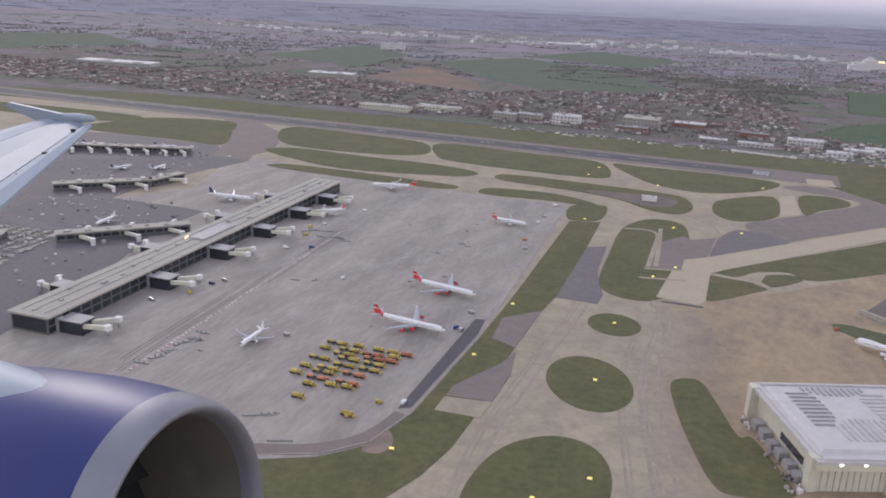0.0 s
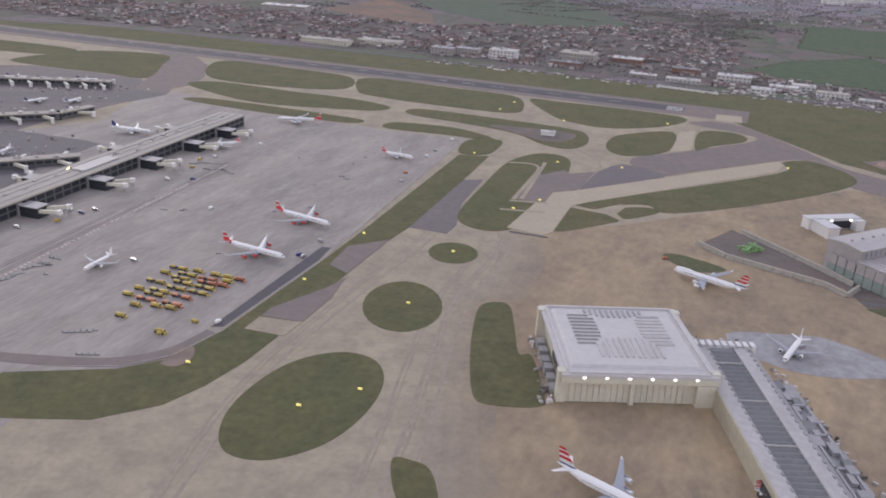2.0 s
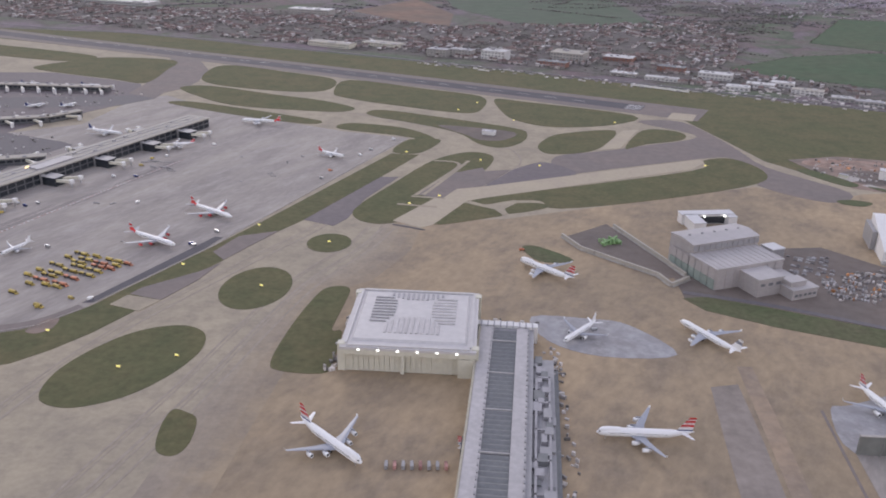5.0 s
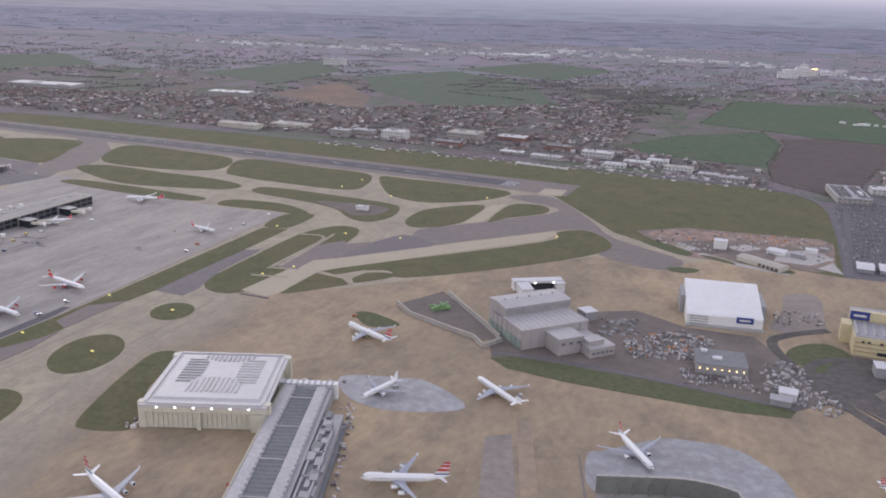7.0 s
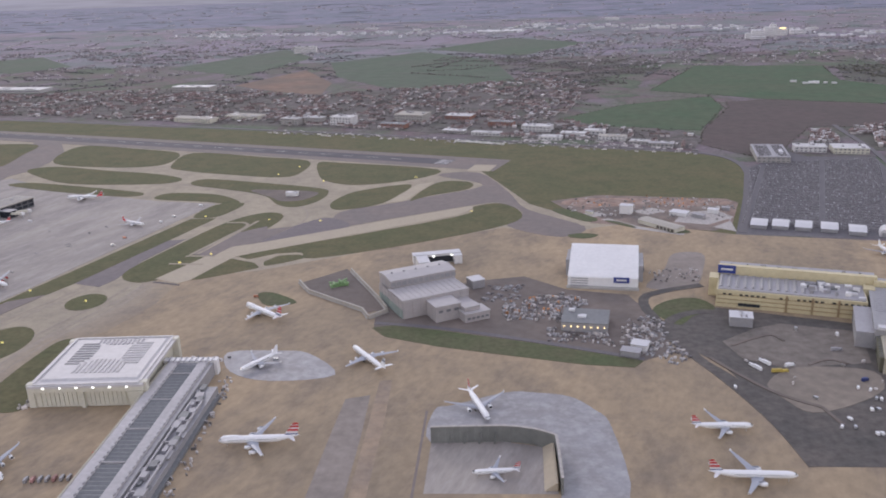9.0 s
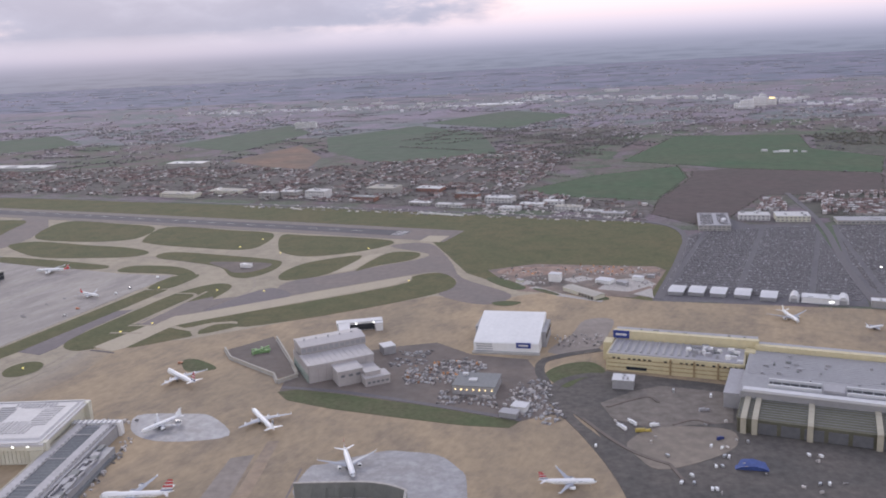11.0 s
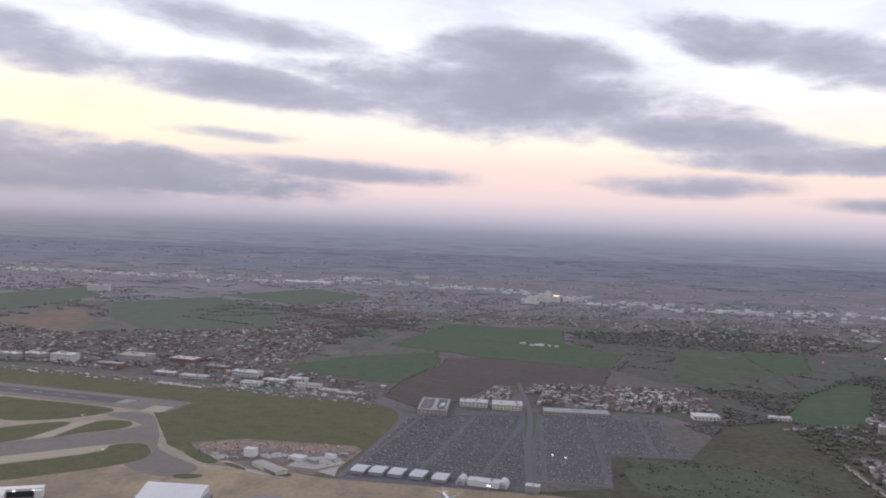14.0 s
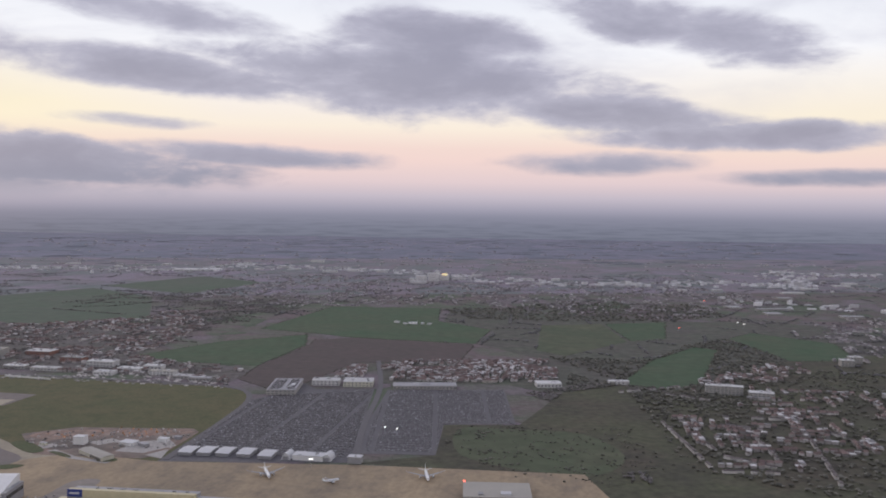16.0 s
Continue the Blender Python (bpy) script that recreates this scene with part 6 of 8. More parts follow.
def engine_bays():
    """The second hangar: a yellow screen, a broad grey hall with sunk skylights, and low olive pen roofs crossed by cream beams; x runs along its front."""
    root = thing("hangar", 445.5, 247, -18.6, "grey hangar with yellow rear wall and low olive pen roofs", "hangar", z=L_APRON)
    Build().box(39, 55, 0, 74, 3, 12).part("screen", CLAD_YELLOW, root, "tall yellow rear screen")
    Build().box(39, 60, 0, 74, 7, 10.6).part("rear_range", ROOF_GREY, root)
    Build().box(0, 51, 0, 5, 6, 10).part("stair_tower", CLAD_YELLOW, root)
    Build().box(36, 26.5, 0, 72, 53, 9).part("wall", CLAD_GREY, root)
    Build().box(36, 26.5, 9, 72.6, 53.4, .5).part("roof", CLAD_GREY, root)
    for k in range(13):
        Build().box(36, 22 + k * 2.3, 9.5, 70, .22, .14).part("roof_seam", ROOF_GREY, root)
    for u0, u1 in ((11, 33), (43, 68)):
        for v, d in ((7.4, 1.0), (14.4, 1.0)):
            Build().box((u0 + u1) / 2, v, 9.5, u1 - u0, d, 1.4).part("skylight_kerb", ROOF_WHITE, root, "pale kerb of a sunk skylight")
        Build().box((u0 + u1) / 2, 10.9, 9.5, u1 - u0 - 1, 5.6, .25).part("skylight", GLASS_DARK, root, "dark sunk skylight")
        for k in range(6):
            Build().box(u0 + (k + .5) * (u1 - u0) / 6, 10.9, 9.75, .35, 5.6, .3).part("skylight_bar", CLAD_GREY, root)
    Build().box(38, 10.8, 9.5, 8.5, 8, 1.5).part("plant_room", ROOF_GREY, root)
    Build().box(36, 1.2, 9.5, 70, 3.4, 1.2).part("walkway_roof", ROOF_WHITE, root, "pale front roof strip")
    for k in range(20):
        Build().box(3 + 66 * random.random(), 18 + 32 * random.random(), 9.5, random.uniform(.8, 2.6), random.uniform(.8, 2.4), random.uniform(.4, 1.3)).part("roof_unit", random.choice((ROOF_GREY, CLAD_GREY, ROOF_DARK)), root)
    Build().box(-3.6, 16, 0, 7, 30, 7).part("side_block", CLAD_GREY, root)
    Build().box(-3.6, 16, 7, 7.4, 30.4, .4).part("side_roof", ROOF_GREY, root)
    Build().box(36, -11, 0, 70, 21.8, 6).part("pen_wall", OLIVE, root, "dark olive pen wall")
    Build().box(36, -11, 6, 71, 22.2, .4).part("pen_roof", OLIVE, root, "low olive pen roof")
    for u in (3.5, 8, 29.5, 55, 59.5):
        Build().box(u, -11.2, 6.4, 2.3, 22.6, .8).part("pen_beam", WORKS_WALL, root, "cream roof beam")
        Build().box(u, -22.9, 0, 2.3, 1.2, 7.2).part("pen_pier", WORKS_WALL, root)
    for k in range(8):
        Build().box(36, -1.6 - 2.6 * k, 6.4, 70, .3, .25).part("pen_roof_rib", ROOF_DARK, root)
    for k in range(6):
        Build().box(13 + k * 9, -22.2, .3, 7.4, .4, 4.8).part("pen_door", PIER_WALL, root)
    Build().box(66, 2.2, 9.6, 6, 2, 1.9).part("banner", TARP, root, "blue panel on the roof edge")


engine_bays()


def flat_block(name, x, y, rz, w, d, h, wall, roof, words, storeys=0, category="building", group="", units=0, z=0.0):
    """A plain block with a roof edge, rows of windows and roof plant."""
    root = thing(name, x, y, rz, words, category, group, z)
    Build().box(0, 0, 0, w, d, h).part("wall", wall, root)
    Build().box(0, 0, h, w + .5, d + .5, max(.25, h * .05)).part("roof", roof, root)
    for s in range(storeys):
        zz = h * (s + .3) / storeys
        hh = h / storeys * .36
        n = max(3, int(w / 3.4))
        for side in (-1, 1):
            for k in range(n):
                Build().box(-w / 2 + (k + .5) * w / n, side * d / 2, zz, w / n * .56, .16, hh).part("window", PANE, root)
    for k in range(units):
        Build().box(random.uniform(-.4, .4) * w, random.uniform(-.35, .35) * d, h * 1.04, random.uniform(.06, .16) * w, random.uniform(.1, .25) * d, random.uniform(.08, .2) * h + .3).part("roof_unit", random.choice((CLAD_GREY, ROOF_GREY, ROOF_WHITE)), root)
    return root


flat_block("depot", 326.5, 274, -9, 21, 17, 4.5, CLAD_GREY, ROOF_DARK, "low depot with dark green-grey roof and lit front", units=3, z=L_DARK)
flat_block("workshop_hut", 397.5, 275.1, -12, 10, 8, 4.5, CLAD_GREY, ROOF_WHITE, "small grey hut with vents on its roof", units=4, z=L_DARK)
flat_block("store", 347.8, 248.6, -20, 7, 6, 2.6, CLAD_WHITE, ROOF_WHITE, "small white flat-roofed store", z=L_DARK)
flat_block("store", 342.9, 241.8, -20, 8, 5, 2.4, CLAD_GREY, ROOF_GREY, "small grey flat-roofed store", z=L_DARK)
dep = bpy.data.objects["depot"]
for k in range(7):
    Build().box(-9 + 3 * k, -8.9, 2.6, .5, .3, .4).part("lamp", LAMP_WARM, dep, "lit amber lamp on the depot front")

# blast wall round the test stand
bw = thing("blast_wall", 0, 0, 0, "pale concrete blast wall round a test stand", "wall", z=L_APRON)
for wall_pts in ([(177.5, 332.5), (186, 317.5), (202, 304.8), (218.5, 292), (223, 282), (231.5, 291)], [(203, 350), (213.5, 329), (223.5, 309), (230.4, 293.4)]):
    for p, q in zip(wall_pts, wall_pts[1:]):
        n = max(1, int(math.dist(p, q) / 4))
        for k in range(n):
            a = Vector(p).lerp(Vector(q), k / n)
            c = Vector(p).lerp(Vector(q), (k + .94) / n)
            Build().bar((*a, 1.0), (*c, 1.0), .9, 2.0).part("wall_panel", ROOF_TAN, bw)
            Build().bar((*a, .25), (*c, .25), 1.9, .5).part("wall_foot", CONCRETE, bw)
gt = thing("test_rig", 200, 328, 25, "light green steel rig behind the blast wall", "rig", z=L_APRON)
Build().box(0, 0, 0, 9, 3.4, .8, 0, .9).part("base", GREEN, gt)
for k in range(6):
    Build().box(-4.4 + 1.8 * k, random.uniform(-1.6, 1.6), .8, .8, random.uniform(3.5, 6), random.uniform(.6, 2.0), random.uniform(-25, 25), .8).part("frame", GREEN, gt)
Build().bar((-5.4, -3, 1.6), (5.4, 3.2, 2.0), .7).part("beam", GREEN, gt)
Build().bar((-4.6, 3.4, 1.4), (4.6, -3.2, 1.6), .6).part("beam", GREEN, gt)
for dx, dy in ((-5, -2.8), (5, 3), (-4.4, 3.2), (4.4, -3)):
    Build().bar((dx, dy, 0), (dx * .85, dy * .85, 1.7), .4).part("leg", GREEN, gt)

# tall screen wall round the inner stand, with a sloping deflector along its eastern arm
PEN = [(262.6, 169.6), (270.5, 170.1), (278.2, 170.5), (287.8, 170.9), (293.3, 170.4), (298.6, 169.1), (303, 167.1), (306.5, 164.9), (306.9, 157), (307, 148), (307.1, 138.5)]
pen = thing("screen_wall", 0, 0, 0, "tall dark grey-green screen wall round an engine stand", "wall", z=L_DARK)
for p, q in zip(PEN, PEN[1:]):
    n = max(1, round(math.dist(p, q) / 2.6))
    for k in range(n):
        a, c = Vector(p).lerp(Vector(q), k / n), Vector(p).lerp(Vector(q), (k + .985) / n)
        Build().bar((*a, 3.15), (*c, 3.15), .7, 6.3).part("wall_panel", PEN_WALL, pen)
        Build().bar((*a, 6.42), (*c, 6.42), .95, .24).part("coping", KERB, pen, "pale coping")
for k in range(4):
    Build().bar((269 + 5.4 * k, 169.2, 0), (269.6 + 5.4 * k, 169.75, 4.2), .5).part("buttress", PEN_WALL, pen)
ramp = thing("deflector", 0, 0, 0, "pale sloping concrete deflector beside the screen wall", "wall", z=L_DARK)
for k in range(9):
    y0, y1 = 167.6 - 3 * k, 167.6 - 3 * (k + .985)
    Build().loft([[(302 - .06 * k, yy, 0), (305.9, yy, 0), (305.9, yy, 3.0), (305.2, yy, 3.0)] for yy in (y0, y1)]).part("slab", PALE, ramp)

# white sheds along the far apron
for k, (sx, sy) in enumerate([(447.9, 427.5), (460.3, 425), (473.1, 421.6), (487.3, 417.6), (501.7, 411.3)]):
    sh = thing("cargo_shed", sx, sy, -19, "white pitched-roof cargo shed", "shed", "white cargo sheds", L_PAVE)
    Build().box(0, 3.2, 0, 9.4, 15.6, 2.4).part("wall", CLAD_GREY, sh)
    Build().gable(0, 3.2, 2.4, 10, 16.4, .8, 0).part("roof", ROOF_WHITE, sh)
    Build().box(0, -4.65, .2, 6, .2, 1.9).part("door", CLAD_GREY, sh)
for sx, sy, w in ((516.3, 408.6, 6), (543.1, 401.5, 6.5)):
    sh = thing("round_shed", sx, sy, -19, "white shed with a rounded roof", "shed", "white cargo sheds", L_PAVE)
    Build().loft([[(w / 2 * math.cos(a * math.pi / 8), yy, .2 + 4.6 * math.sin(a * math.pi / 8)) for a in range(9)] for yy in (-5.5, 5.5)]).part("shell", ROOF_WHITE, sh, smooth=False)
    Build().box(0, -5.6, 0, w * .6, .3, 2.6).part("door", CLAD_GREY, sh)
flat_block("freight_office", 530.4, 404, -19, 21, 9, 3.4, CLAD_WHITE, ROOF_WHITE, "long white freight office with a dark roof well", 0, units=3, z=L_PAVE)
flat_block("fuel_hut", 560.5, 391.5, -19, 9, 6, 4.5, CLAD_GREY, ROOF_WHITE, "pale rounded hut beside the far apron", units=2, z=L_PAVE)
flat_block("east_hangar", 639.1, 314.7, -12, 40, 27, 3.5, CLAD_GREY, ROOF_TAN, "low grey hangar at the end of the far apron", units=2)

# huts of the building site
def site_shed(x, y, rz, w, d, h):
    """Long low shed, closed along half its front; along the other, dark panels stand for the shade inside open bays."""
    root = thing("site_shed", x, y, rz, "long low pale shed with dark open bays", "shed", z=L_APRON)
    Build().box(0, 0, 0, w, d, h).part("wall", CLAD_CREAM, root)
    Build().gable(0, 0, h, w + .8, d + 1, .7).part("roof", ROOF_TAN, root)
    for k in range(5):
        # dark panels on the wall in place of the bays' shaded insides
        Build().box(w * (.04 + .095 * k), -d / 2 - .02, .1, w * .07, .16, h * .72).part("bay", YARD, root, "dark panel for the shade inside an open bay")


site_shed(388, 430, -50, 30, 9, 2.6)
for sx, sy, rz, w, d, h, wall, words in ((370.6, 462.5, -19, 8, 6, 5.5, CLAD_WHITE, "tall white cabin block on the building site"), (404.5, 456.5, -30, 11, 8, 2.2, CLAD_WHITE, "white portable cabin on the building site"), (415.5, 450, -44, 8, 4, 2.2, CLAD_GREY, "grey portable cabin on the building site"),
                                         (427.5, 461, -25, 7, 5, 2.4, CLAD_WHITE, "white portable cabin on the building site"), (437, 466, -19, 5, 3, 2, CLAD_GREY, "grey portable cabin on the building site"), (346, 462, -35, 5, 2.6, 1.8, CLAD_CREAM, "cream portable cabin on the building site")):
    flat_block("site_cabin", sx, sy, rz, w, d, h, wall, ROOF_WHITE if wall is CLAD_WHITE else ROOF_GREY, words, 0, "cabin", "site cabins", z=L_APRON)
flat_block("island_hut", 128.4, 520.7, -12, 9, 4, 2.6, CLAD_WHITE, ROOF_WHITE, "white equipment hut on a concrete pad", 0, units=5, z=L_PAD)

# ---------------------------------------------------------------- town, woods, cars
rng = random.Random(7)

# larger buildings beyond the perimeter road
def town_block(x, y, rz, w, d, h, wall, roof, storeys, words):
    flat_block("town_block", x, y, rz, w, d, h * .8, wall, roof, words, storeys, "building", "town blocks", units=3)


town_block(-68, 868.1, -19, 52, 16, 6, CLAD_CREAM, ROOF_TAN, 2, "long low cream hotel block")
town_block(-14.3, 884.3, -19, 44, 20, 5, CLAD_CREAM, ROOF_TAN, 2, "long low cream hotel block")
town_block(52.8, 836.4, -19, 22, 12, 9, CONCRETE, ROOF_GREY, 3, "grey concrete office block beside the road")
town_block(77.5, 839.7, -19, 24, 12, 9, CONCRETE, ROOF_GREY, 3, "grey concrete office block beside the road")
town_block(112.6, 830.7, -19, 26, 16, 11, TOWN_WHITE, TOWN_WHITE, 3, "white office block with stepped roof")
town_block(187.9, 840, -19, 34, 24, 11, CONCRETE, ROOF_TAN, 3, "pale hotel block with a courtyard roof")
town_block(239.7, 854.7, -19, 30, 18, 5, BRICK, TOWN_WHITE, 2, "brick building with white roof")
town_block(171.2, 803.3, -19, 30, 12, 6, BRICK, ROOF_DARK, 2, "red brick offices with dark roof")
town_block(322.7, 770.7, -19, 30, 14, 7, TOWN_WHITE, TOWN_WHITE, 2, "curved white showroom building")
town_block(356.2, 736.3, -19, 24, 10, 5, TOWN_WHITE, TOWN_WHITE, 1, "low white showroom beside the road")
town_block(334.3, 724.1, -19, 20, 12, 4, TOWN_WHITE, TOWN_WHITE, 1, "low white showroom beside the road")
town_block(391.7, 716.7, -19, 26, 10, 5, TOWN_WHITE, ROOF_TAN, 2, "white flat-roofed building beside the road")
town_block(414.4, 694.1, -19, 18, 10, 4, CONCRETE, TOWN_WHITE, 1, "low pale roadside building")
town_block(431.4, 681.5, -19, 22, 8, 4, CONCRETE, ROOF_GREY, 1, "low pale roadside building")
town_block(271.3, 751.6, -19, 30, 9, 4, TOWN_WHITE, TOWN_WHITE, 1, "low white roadside range")
town_block(238, 766.8, -19, 24, 9, 4, CONCRETE, TOWN_WHITE, 1, "low pale roadside range")
town_block(286.4, 802, -19, 26, 12, 6, BRICK, ROOF_DARK, 2, "red brick flats with dark roof")
town_block(378.1, 747.8, -19, 20, 10, 5, TOWN_WHITE, TOWN_WHITE, 1, "white flat-roofed works among small houses")
town_block(-160.5, 1124.7, -10, 60, 22, 11, CONCRETE, TOWN_WHITE, 3, "large pale office building beyond the town")
town_block(-463.4, 1181.4, -10, 110, 30, 6, TOWN_WHITE, TOWN_WHITE, 1, "long white warehouse beyond the runway")
town_block(-125, 1699, -2, 47, 12, 16, TOWN_WHITE, TOWN_WHITE, 4, "tall white slab building alone in the fields")
town_block(277, 2133, -3, 112, 34, 6, TOWN_WHITE, CLAD_WHITE, 1, "long bright white warehouse beyond the fields")
town_block(513.2, 631.6, -9, 26, 52, 6, CONCRETE, ROOF_GREY, 2, "grey parking deck with rows of cars")
town_block(552.1, 650.4, -9, 26, 14, 6, TOWN_WHITE, TOWN_WHITE, 2, "pale flat-roofed hotel wing")
town_block(582.9, 643.7, -9, 28, 20, 6, CLAD_CREAM, TOWN_WHITE, 2, "pale flat-roofed hotel wing")
town_block(644.1, 623.3, -7, 60, 16, 4, CONCRETE, ROOF_GREY, 1, "long low grey parking shed")
town_block(764.3, 616.3, -7, 24, 14, 5, TOWN_WHITE, TOWN_WHITE, 1, "white flat-roofed works among small houses")
town_block(837.7, 619.5, -10, 20, 7, 4, TOWN_WHITE, TOWN_WHITE, 1, "white low building by scrub")
town_block(920.6, 564, -25, 34, 9, 10, CONCRETE, TOWN_WHITE, 4, "pale concrete block of flats")
town_block(946.5, 542.7, -25, 22, 10, 7, CONCRETE, TOWN_WHITE, 3, "pale concrete block of flats")
town_block(1073.7, 512, -15, 34, 26, 6, CLAD_GREY, ROOF_GREY, 1, "grey flat-roofed works among eastern trees")
town_block(1134.8, 684.1, -15, 14, 10, 9, CONCRETE, TOWN_WHITE, 3, "pale block of flats beside a green field")
town_block(1157.8, 701.2, -15, 14, 10, 9, CONCRETE, TOWN_WHITE, 3, "pale block of flats beside a green field")

# hospital on the skyline and the white warehouses round it
for x, y, w, d, h in ((795.9, 1758.3, 46, 26, 22), (841.4, 1786.3, 50, 24, 28), (880.7, 1803.8, 40, 24, 22), (935, 1829.7, 60, 20, 14), (783.1, 1710.1, 60, 20, 8), (763, 1730.6, 24, 18, 16), (862, 1827.6, 24, 18, 32)):
    flat_block("hospital_block", 850 + (x - 841) * .72, 1800 + (y - 1786) * .8, -6, w * .52, d * .6, h * .66, CLAD_WHITE, ROOF_WHITE, "tall pale hospital block above the houses", max(2, int(h / 5)), "building", "hospital blocks", units=2)
NORTH_SHEDS = [(263.7, 2129.6, 150, 60, 9), (382.5, 2352.2, 70, 40, 10), (501.5, 2246, 60, 40, 12), (537.2, 2179.4, 60, 40, 8), (621.8, 2084.9, 70, 40, 12), (685.2, 2122.4, 60, 40, 12), (756.7, 2090.5, 60, 36, 14), (603.3, 2498.6, 70, 40, 16), (1154, 1812.5, 60, 26, 12)]
EAST_SHEDS = [(1230.1, 1701.2, 50, 24, 9), (1301.1, 1702.2, 50, 24, 10), (1350.5, 1539, 60, 26, 11), (1431.5, 1538.1, 50, 24, 10), (1563.6, 1736.1, 60, 30, 9), (1086.1, 1817.5, 40, 20, 12), (989.5, 1957.5, 50, 24, 10), (1301.2, 1233, 60, 40, 7), (1319.3, 1136.5, 60, 40, 7),
              (1431.4, 1085.8, 80, 40, 7), (1357.9, 1196.1, 120, 20, 7), (1757.5, 1803.9, 60, 40, 8), (1801.1, 1637.6, 80, 30, 8), (1863.7, 1695.2, 60, 30, 8), (1662.1, 1556.3, 90, 30, 8), (1571.3, 1476.5, 80, 26, 8), (1490.1, 1376.2, 70, 26, 7), (435.1, 2182.5, 50, 30, 8), (322.1, 2281.2, 40, 30, 9), (172.5, 2353.5, 60, 30, 9), (52.9, 2285.7, 60, 30, 8), (-87.5, 2384.4, 60, 30, 8)]
for x, y, w, d, h in NORTH_SHEDS + EAST_SHEDS:
    flat_block("warehouse", x, y, rng.uniform(-12, 4), w * rng.uniform(.3, .62), d * rng.uniform(.4, .7), h * .42, TOWN_WHITE if y > 1450 else CONCRETE, TOWN_WHITE if y > 1450 else ROOF_GREY, "long white warehouse on the skyline" if y > 1450 else "long grey warehouse beyond the fields", 0, "warehouse", "skyline warehouses", units=1)


def houses(name, words, zones, count, light=0.25, far=False):
    """Rows of small gabled houses inside plan outlines; walls, tiled roofs and light roofs each in one mesh."""
    walls, roofs, pale = Build(), Build(), Build()
    for poly, share in zones:
        xs, ys = [p[0] for p in poly], [p[1] for p in poly]
        made, want = 0, int(count * share)
        tries = 0
        while made < want and tries < want * 4:
            tries += 1
            x, y = rng.uniform(min(xs), max(xs)), rng.uniform(min(ys), max(ys))
            if not inside((x, y), poly) or any(inside((x, y), f[1]) for f in FIELDS):
                continue
            turn = -19 + 90 * (int(x / 70) + int(y / 90)) % 180 + rng.uniform(-6, 6)
            n = rng.randint(2, 6)
            c, s = math.cos(radians(turn)), math.sin(radians(turn))
            for k in range(n):
                px, py = x + k * 5.2 * c, y + k * 5.2 * s
                if not inside((px, py), poly):
                    continue
                w, d, h = rng.uniform(2.8, 5), rng.uniform(2.6, 3.8), rng.uniform(1.7, 2.6)
                walls.box(px, py, 0, w, d, h, turn)
                if rng.random() < light:
                    pale.box(px, py, h, w * 1.1, d * 1.1, .5, turn)
                else:
                    roofs.gable(px, py, h, w * 1.08, d * 1.12, 1.3, turn, rng.choice((0, .8)))
                made += 1
    # far rows take the hazed wall and roof colours
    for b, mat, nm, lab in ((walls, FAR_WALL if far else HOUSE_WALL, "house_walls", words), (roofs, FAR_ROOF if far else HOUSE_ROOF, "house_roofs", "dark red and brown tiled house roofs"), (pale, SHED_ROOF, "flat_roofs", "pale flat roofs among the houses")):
        if b.f:
            tagged(b.part(nm, mat), lab, "houses", name, "stuff")


NORTH = [(-921, 1100.1), (-314.9, 937.7), (123.8, 803.3), (288.7, 739.6), (386.7, 708.4), (457.9, 664.5), (477.2, 720), (387.6, 789.6), (338.7, 834.2), (323.4, 1098.1), (242.1, 1101.6), (106.7, 1102), (23.4, 1059.1), (-50.3, 1101.9), (-134.9, 1176.9), (-422.3, 1145.1), (-925.4, 1293.1)]
sheet("town_ground", NORTH, L_FIELD - .02, TOWN_GROUND, "brown streets and gardens of the town", "ground")
houses("northern town", "pale walls of packed town houses", [(NORTH, 1.0)], 3000, 0.19)
houses("outer town", "pale walls of scattered houses between gardens", [([(280.1, 1226.1), (350.3, 1258.8), (400.6, 1094.4), (369.2, 902.4), (334.5, 830), (326, 864.5)], .75), ([(178.7, 1112), (286, 1110), (287.3, 1158.9), (170.4, 1196.6)], .25)], 420, 0.3)
houses("eastern rows", "pale walls of terraced house rows", [([(608.6, 664.6), (613, 765.8), (715.8, 756.8), (811.9, 746.9), (777.9, 626.9), (708, 636.3)], .55), ([(560.1, 671.2), (592, 684.7), (602.2, 763.2), (576.6, 727)], .07), ([(814.8, 476.3), (793.9, 336.6), (832.1, 323.8), (911.9, 346.7), (1060.4, 468.9), (1071, 543.9), (955.7, 589.7), (874.6, 494)], .2), ([(873.9, 574.1), (955.7, 589.7), (1067.4, 641.3), (1087.4, 703.5), (980.5, 677.8)], .1)], 1700, 0.36)
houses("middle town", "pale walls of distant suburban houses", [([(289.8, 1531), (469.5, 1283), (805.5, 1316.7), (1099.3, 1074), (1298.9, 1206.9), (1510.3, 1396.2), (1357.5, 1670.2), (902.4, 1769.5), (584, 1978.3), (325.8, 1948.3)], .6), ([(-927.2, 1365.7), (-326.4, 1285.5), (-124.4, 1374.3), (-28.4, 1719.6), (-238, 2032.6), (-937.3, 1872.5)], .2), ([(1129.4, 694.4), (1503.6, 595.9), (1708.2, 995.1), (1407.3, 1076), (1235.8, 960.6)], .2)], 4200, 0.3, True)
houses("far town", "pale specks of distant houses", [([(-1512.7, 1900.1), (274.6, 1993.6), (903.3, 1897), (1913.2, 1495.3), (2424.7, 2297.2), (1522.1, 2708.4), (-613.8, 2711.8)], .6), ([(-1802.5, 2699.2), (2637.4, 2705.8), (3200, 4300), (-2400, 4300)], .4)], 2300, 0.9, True)


